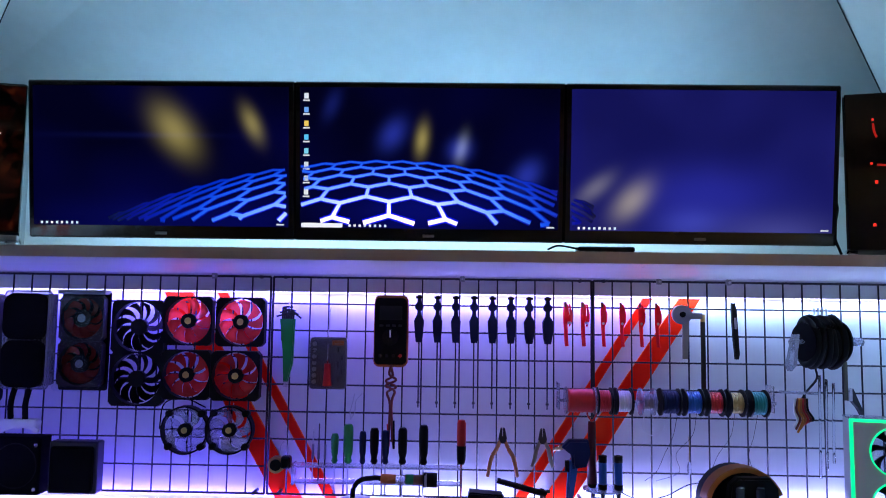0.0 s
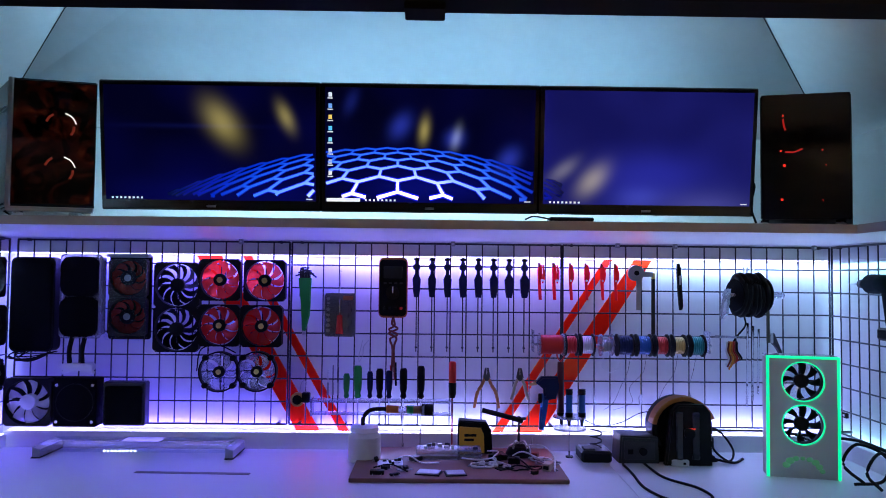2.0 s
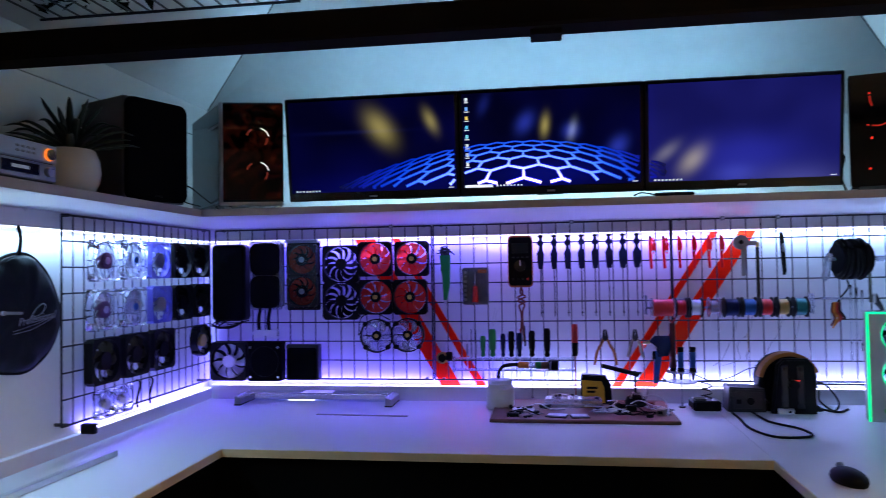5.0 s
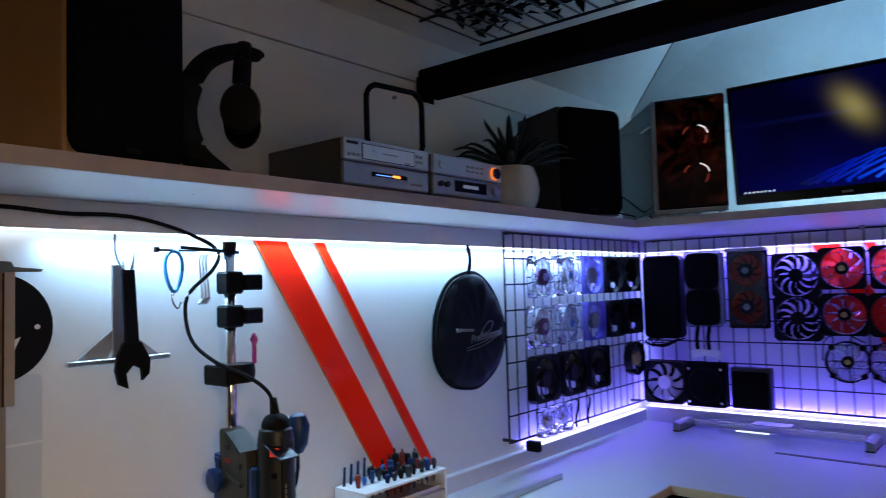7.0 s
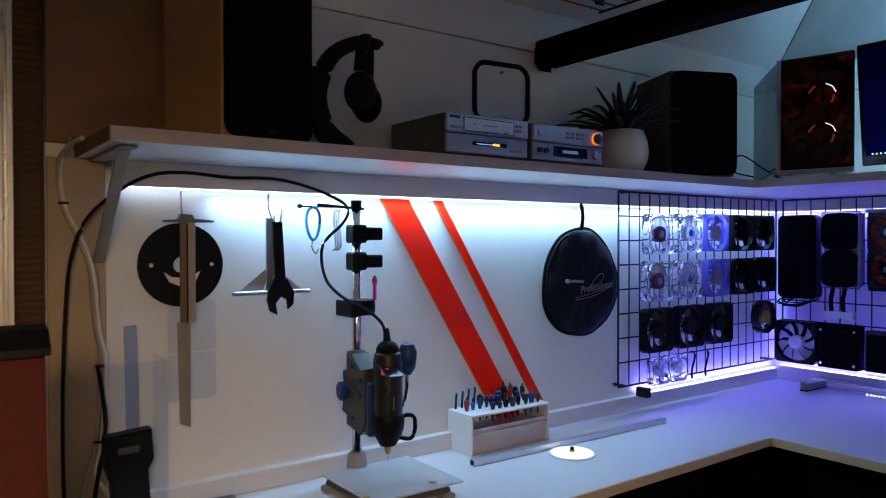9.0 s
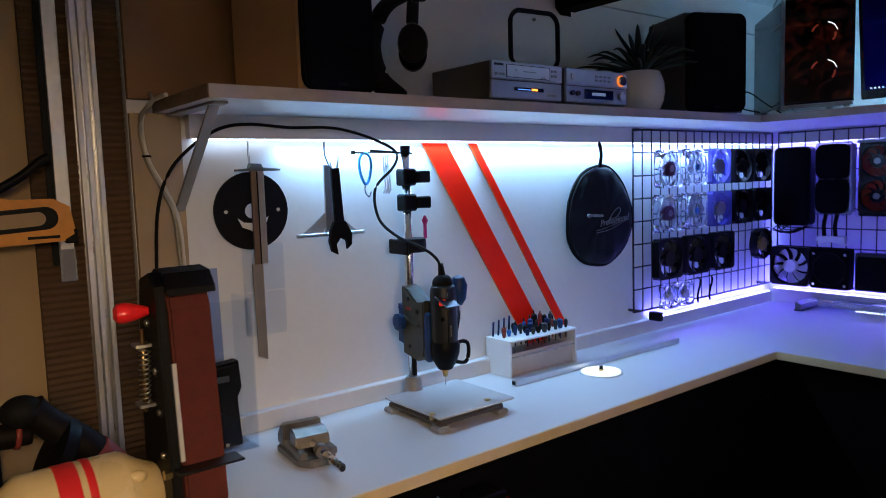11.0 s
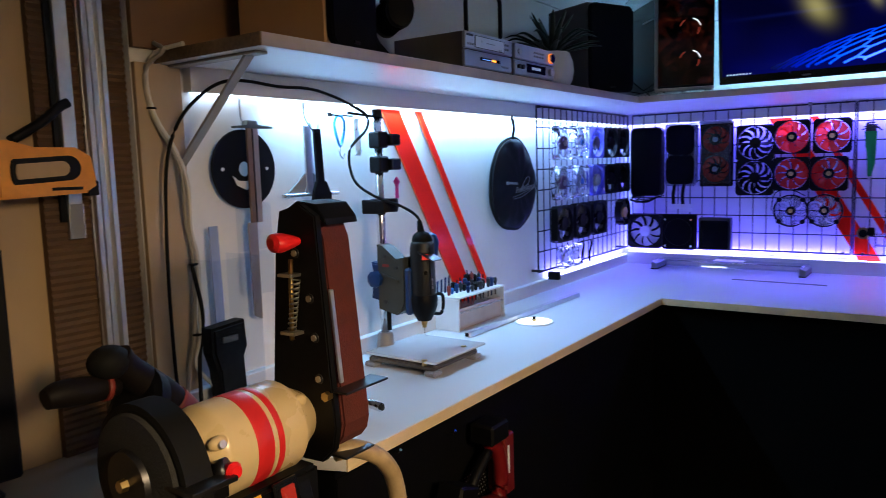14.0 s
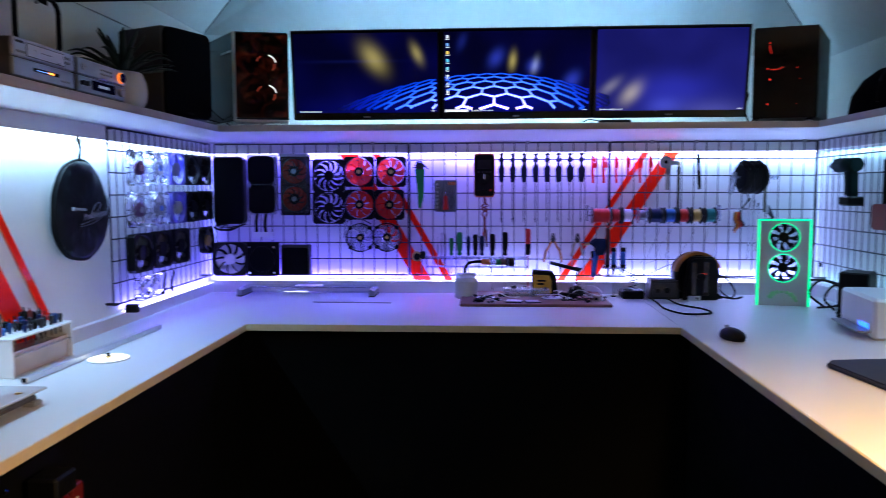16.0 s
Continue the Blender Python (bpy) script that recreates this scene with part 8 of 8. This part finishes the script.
for y0, y1 in ((-0.02, 0.004), (0.011, 0.02)):
    part("stripe", lathe([(0.0574, y0), (0.0577, y0 + 0.001), (0.0577, y1 - 0.001), (0.0574, y1)], 64, m=turn), RED, t, "bright red stripe")
part("wheel", lathe([(0.03, -0.142), (0.07, -0.139), (0.072, -0.136), (0.072, -0.116), (0.07, -0.112), (0.03, -0.11)], 40, m=turn), STONE, t, "grey grinding wheel")
part("guard", lathe([(0.076, -0.134), (0.081, -0.132), (0.081, -0.1), (0.065, -0.096)], 40, m=turn @ pose(0, 0, 0)), RUBBER, t)
part("flange", lathe([(0.034, -0.148), (0.036, -0.142), (0.03, -0.138)], 24, m=turn), DARKMETAL, t)
part("nut", lathe([(0.0065, -0.156), (0.007, -0.147)], 6, m=turn), BRASS, t)
part("boss", ball((0.024, -0.066, AX + 0.026), 0.009, scale=(0.8, 1.4, 0.9)), CREAM, t)
part("boss", ball((0.014, 0.064, AX + 0.034), 0.009, scale=(0.8, 1.4, 0.9)), CREAM, t)
part("boss_screw", rod((0.03, -0.067, AX + 0.025), (0.036, -0.068, AX + 0.028), 0.0045, seg=10), STEEL, t)
part("tool_rest", box(0.03, 0.08, -0.14, -0.085, AX + 0.004, AX + 0.01, 0.001), DARKMETAL, t)
part("rest_bracket", box(0.04, 0.056, -0.105, -0.078, AX - 0.022, AX + 0.008, 0.002), BLACK, t)
part("rest_knob", lathe([(0.005, 0), (0.009, 0.004), (0.0105, 0.011), (0.007, 0.016)], 12, m=pose(0.058, -0.082, AX + 0.01, 0, 90)), BRIGHTRED, t, "red rest knob")
part("base", footprint([(-0.09, -0.075), (0.035, -0.075), (0.035, 0.075), (-0.09, 0.075)], AX - 0.135, AX - 0.045, bevel=0.006), BLACK, t)
part("switch_panel", box(-0.003, 0.003, -0.05, 0.05, -0.03, 0.03, 0.003), BLACK, t).matrix_local = pose(0.036, 0.008, AX - 0.078, 0, -12)
part("switch_frame", box(0.0, 0.006, -0.02, 0.018, -0.026, 0.02, 0.002), BLACKGLOSS, t).matrix_local = pose(0.04, 0.012, AX - 0.062, 0, -12)
# A trace of added glow lifts the red of the rocker.
part("switch", box(0.004, 0.009, -0.011, 0.01, -0.014, 0.013, 0.002), mat("glowing_red_rocker", (0.35, 0.02, 0.012), 0.25, emit=(1.0, 0.08, 0.02), strength=0.04), t, "red rocker switch with a faint glow of its own").matrix_local = pose(0.04, 0.012, AX - 0.062, 0, -12)
part("sign", box(0.0, 0.0015, -0.008, 0.008, -0.035, 0.021, 0.0005), YELLOW, t, "yellow sign with blue discs").matrix_local = pose(0.04, -0.03, AX - 0.068, 0, -12)
for k in range(3):
    part("sign_disc", rod((0.0012, 0, 0.012 - 0.017 * k), (0.0025, 0, 0.012 - 0.017 * k), 0.0065, seg=16), BLUEP, t).matrix_local = pose(0.04, -0.03, AX - 0.068, 0, -12)
part("cream_foot", box(-0.03, 0.07, 0.02, 0.1, AX - 0.15, AX - 0.118, 0.003), CREAM, t, "cream enamel foot")
part("knob_shaft", rod((0.05, -0.09, AX + 0.008), (0.06, -0.082, AX + 0.012), 0.012, seg=14), DARKMETAL, t)
for a in range(6):
    part("wheel_scuff", box(0.0725, 0.0735, -0.134 + 0.003 * a, -0.132 + 0.003 * a, -0.012, 0.012), STONE, t).matrix_local = pose(-0.022, 0, AX, 0, -20 - 21 * a)
# belt arm
AY = 0.112
part("arm", prism([(-0.05, 1.01), (-0.02, 0.998), (0.015, 1.0), (0.036, 1.02), (0.042, 1.05), (0.022, 1.32), (-0.004, 1.335), (-0.042, 1.325), (-0.052, 1.28), (-0.07, 1.09)], 0.012, bevel=0.002), BLACK, t).location = (0, AY - 0.014, 0)
out = [(-0.03, 1.04), (-0.022, 1.024), (-0.008, 1.015), (0.01, 1.013), (0.026, 1.019), (0.037, 1.032), (0.0415, 1.05), (0.018, 1.29), (0.008, 1.312), (-0.012, 1.32), (-0.03, 1.31), (-0.038, 1.29)]
part("belt", prism(out, 0.052, bevel=0.003), SANDBELT, t, "dark red abrasive belt").location = (0, AY + 0.002, 0)
part("belt_cap", prism([(-0.05, 1.3), (-0.044, 1.325), (-0.02, 1.338), (0.012, 1.334), (0.028, 1.316), (0.03, 1.308), (0.008, 1.322), (-0.015, 1.327), (-0.04, 1.31)], 0.06, bevel=0.001), BLACK, t).location = (0, AY - 0.002, 0)
part("platen_edge", box(0.02, 0.024, AY - 0.004, AY + 0.002, 1.1, 1.22, 0.0005), ALU, t).matrix_local = pose(0.125, 0, 0.01, 0, -5.4)
part("rest", box(0.03, 0.062, AY - 0.012, AY + 0.07, 1.096, 1.099, 0.001), DARKMETAL, t)
part("lower_guard", box(0.0, 0.045, AY, AY + 0.056, 1.004, 1.007, 0.001), DARKMETAL, t)
part("tracking_knob", lathe([(0.007, 0), (0.012, 0.01), (0.0165, 0.022), (0.018, 0.028), (0.016, 0.036), (0.009, 0.04)], 18, m=pose(-0.008, AY - 0.014, 1.288, 90, 0, -12) @ Matrix.Diagonal((1, 0.72, 1, 1))), BRIGHTRED, t, "red tracking knob")
part("spring_rod", rod((-0.02, AY - 0.022, 1.16), (-0.015, AY - 0.022, 1.265), 0.003, seg=8), BRASS, t)
part("spring", hose([(-0.0195 + 0.00006 * k * 5 + 0.007 * math.cos(k * 1.57), AY - 0.022 + 0.007 * math.sin(k * 1.57), 1.172 + k * 0.0016) for k in range(44)], 0.0012, seg=5, steps=1), STEEL, t)
for z in (1.17, 1.245):
    part("spring_plate", box(-0.03, -0.006, AY - 0.032, AY - 0.014, z - 0.002, z + 0.002), STEEL, t)
for x, z in ((0.008, 1.215), (0.014, 1.165), (0.018, 1.112), (-0.014, 1.272)):
    part("washer", rod((x, AY - 0.0155, z), (x, AY - 0.0138, z), 0.0065, seg=14), DARKMETAL, t)
    part("bolt", rod((x, AY - 0.018, z), (x, AY - 0.015, z), 0.0042, seg=8), STEEL, t)
part("brass_bolt", rod((0.032, AY - 0.021, 1.092), (0.032, AY - 0.012, 1.092), 0.0065, seg=6), BRASS, t)
part("pedestal", rod((0, 0, 0.02), (0, 0, AX - 0.13), 0.05, 0.045, seg=20), BLACK, t)
part("floor_plate", box(-0.14, 0.14, -0.14, 0.14, 0, 0.02, 0.006), BLACK, t)
t = thing("tube_frame", pose(0, 0, 0), "scuffed cream bent steel tube beside the grinder", "tube frame")
part("tube", hose([(0.585, -2.585, 1.003), (0.6, -2.555, 1.0), (0.61, -2.515, 0.97), (0.615, -2.495, 0.92), (0.615, -2.49, 0.8), (0.615, -2.49, 0.4), (0.615, -2.49, 0.0)], 0.0125, seg=18), mat("scuffed_cream_paint", (0.4, 0.29, 0.15), 0.45, grain=0.7, scale=26, bump=0.1), t, smooth=True)
# drill vise on the worktop end
VISE = mat("worn_vise_casting", (0.24, 0.22, 0.2), 0.4, 0.8, grain=0.3, scale=50)
t = thing("drill_vise", pose(0.235, -2.235, CZ, 0, 0, -8), "small worn steel drill vise with a sliding bar", "vise")
part("body", footprint([(-0.075, -0.045), (0.03, -0.04), (0.055, -0.02), (0.055, 0.02), (0.03, 0.04), (-0.075, 0.045)], 0, 0.016, bevel=0.003), VISE, t)
for s in (-1, 1):
    part("guide", box(-0.07, 0.045, s * 0.03 - 0.008, s * 0.03 + 0.008, 0.016, 0.03, 0.002), VISE, t)
part("fixed_jaw", prism([(-0.085, 0.016), (-0.045, 0.016), (-0.045, 0.062), (-0.06, 0.062), (-0.085, 0.035)], 0.08, bevel=0.003), VISE, t).location = (0, -0.04, 0)
part("moving_jaw", prism([(-0.02, 0.03), (0.018, 0.03), (0.012, 0.05), (-0.008, 0.06), (-0.02, 0.06)], 0.07, bevel=0.003), VISE, t).location = (0, -0.035, 0)
part("screw", rod((0.0, 0, 0.036), (0.088, 0, 0.034), 0.0065, seg=12), CHROME, t)
part("screw_boss", rod((0.05, 0, 0.034), (0.068, 0, 0.034), 0.013, seg=14), VISE, t)
part("handle", rod((0.084, 0.0, 0.034), (0.15, 0.004, 0.03), 0.0085, seg=12), CHROME, t)
part("handle_end", rod((0.15, 0.004, 0.03), (0.154, 0.004, 0.03), 0.0055, seg=12), DARKMETAL, t)

# ==== below the worktop ====
# Red darkened in the colour for the shade below the worktop.
SHADERED = mat("shaded_red_shell", (0.16, 0.005, 0.006), 0.4, grain=0.2)
MESH = mat("pale_hole_rim", (0.25, 0.25, 0.24), 0.4, 0.6)
t = thing("perforated_panel", pose(0.402, -2.2, 0.72), "black perforated steel tool panel under the worktop", "panel")
part("sheet", box(0, 0.003, -0.2, 0.34, -0.3, 0.13, 0.001), DARKFRONT, t)
holes = bmesh.new()
for i in range(44):
    for j in range(16):
        y, z = -0.19 + i * 0.011 + 0.0055 * (j % 2), -0.16 + j * 0.0095
        bmesh.ops.create_circle(holes, cap_ends=True, segments=6, radius=0.0022, matrix=Matrix.Translation((0.0045, y, z)) @ Matrix.Rotation(math.pi / 2, 4, "Y"))
tagged(part("perforation", holes, MESH, t), kind="stuff")
for y, z in ((-2.255, 0.85), (-2.075, 0.828)):
    solid("panel_hook", hose([(0.404, y, z), (0.42, y, z), (0.43, y, z + 0.008)], 0.003, seg=6), CHROME, Matrix(), "small chrome hook on the tool panel", "hook", "panel hooks")


def power_tool(m, label, tall):
    t = thing("power_tool", m, label, "power tool", "red power tools")
    part("body", rod((0, 0.09, 0.0), (0, -0.06, 0.03), 0.032, 0.036, seg=14), SHADERED, t)
    part("handle", hose([(0, 0.07, 0.0), (0, 0.1, 0.06), (0, 0.085, 0.12 * tall), (0, 0.05, 0.15 * tall)], 0.017, seg=10), SHADERED, t)
    part("grip", hose([(0, -0.05, 0.05), (0, -0.01, 0.1), (0, 0.05, 0.13 * tall)], 0.011, seg=8), BLACK, t)
    part("battery", box(-0.03, 0.03, 0.02, 0.09, 0.15 * tall, 0.19 * tall, 0.005), BLACK, t)
    part("nose", rod((0, -0.06, 0.03), (0, -0.11, 0.04), 0.024, 0.014, seg=12), BLACK, t)
    part("blade", box(-0.002, 0.002, -0.19, -0.1, 0.025, 0.045), DARKMETAL, t)


power_tool(pose(0.45, -2.03, 0.62, 0, 0, 0), "red cordless saw hung under the worktop", 1.1)
power_tool(pose(0.46, -2.22, 0.6, -20, 0, 0), "red cordless tool with a black grip under the worktop", 0.9)
t = thing("battery_pack", pose(0.44, -1.905, 0.72), "dark red battery pack with pale lettering", "battery")
part("shell", box(-0.03, 0.02, -0.02, 0.02, -0.08, 0.06, 0.004), mat("dark_red_pack", (0.14, 0.008, 0.008), 0.45), t)
part("lettering", box(0.0202, 0.0215, -0.012, -0.004, -0.03, 0.035), WHITEP, t)

# overhead wire rack with dark foliage
t = thing("overhead_rack", pose(0.4, -1.42, 2.09), "black wire rack under the ceiling", "rack")
for k in range(15):
    part("wire", rod((-0.33 + k * 0.05, -0.38, 0), (-0.33 + k * 0.05, 0.36, 0), 0.003, seg=6), WIRE if k % 3 else DARKMETAL, t)
for k in range(4):
    part("cross_wire", rod((-0.34, -0.38 + k * 0.246, -0.004), (0.38, -0.38 + k * 0.246, -0.004), 0.004, seg=6), WIRE, t)
rnd = random.Random(21)
fol = bmesh.new()
for k in range(900):
    p = Vector((rnd.uniform(-0.32, 0.36), rnd.uniform(-0.36, 0.36), rnd.uniform(0.008, 0.07)))
    a, b = rnd.uniform(0, 6.28), rnd.uniform(-0.6, 0.6)
    m_ = Matrix.Translation(p) @ Euler((b, rnd.uniform(-0.6, 0.6), a)).to_matrix().to_4x4()
    l = rnd.uniform(0.018, 0.035)
    fol.faces.new([fol.verts.new(m_ @ Vector(v)) for v in ((-l, 0, 0), (0, -l * 0.4, 0.004), (l, 0, 0), (0, l * 0.4, 0.004))])
tagged(solid("artificial_foliage", fol, mat("dark_foliage", (0.007, 0.01, 0.005), 0.8, grain=0.4, spec=0.1), pose(0.4, -1.42, 2.09), "dark artificial leaves lying on the wire rack", "foliage"), kind="stuff")
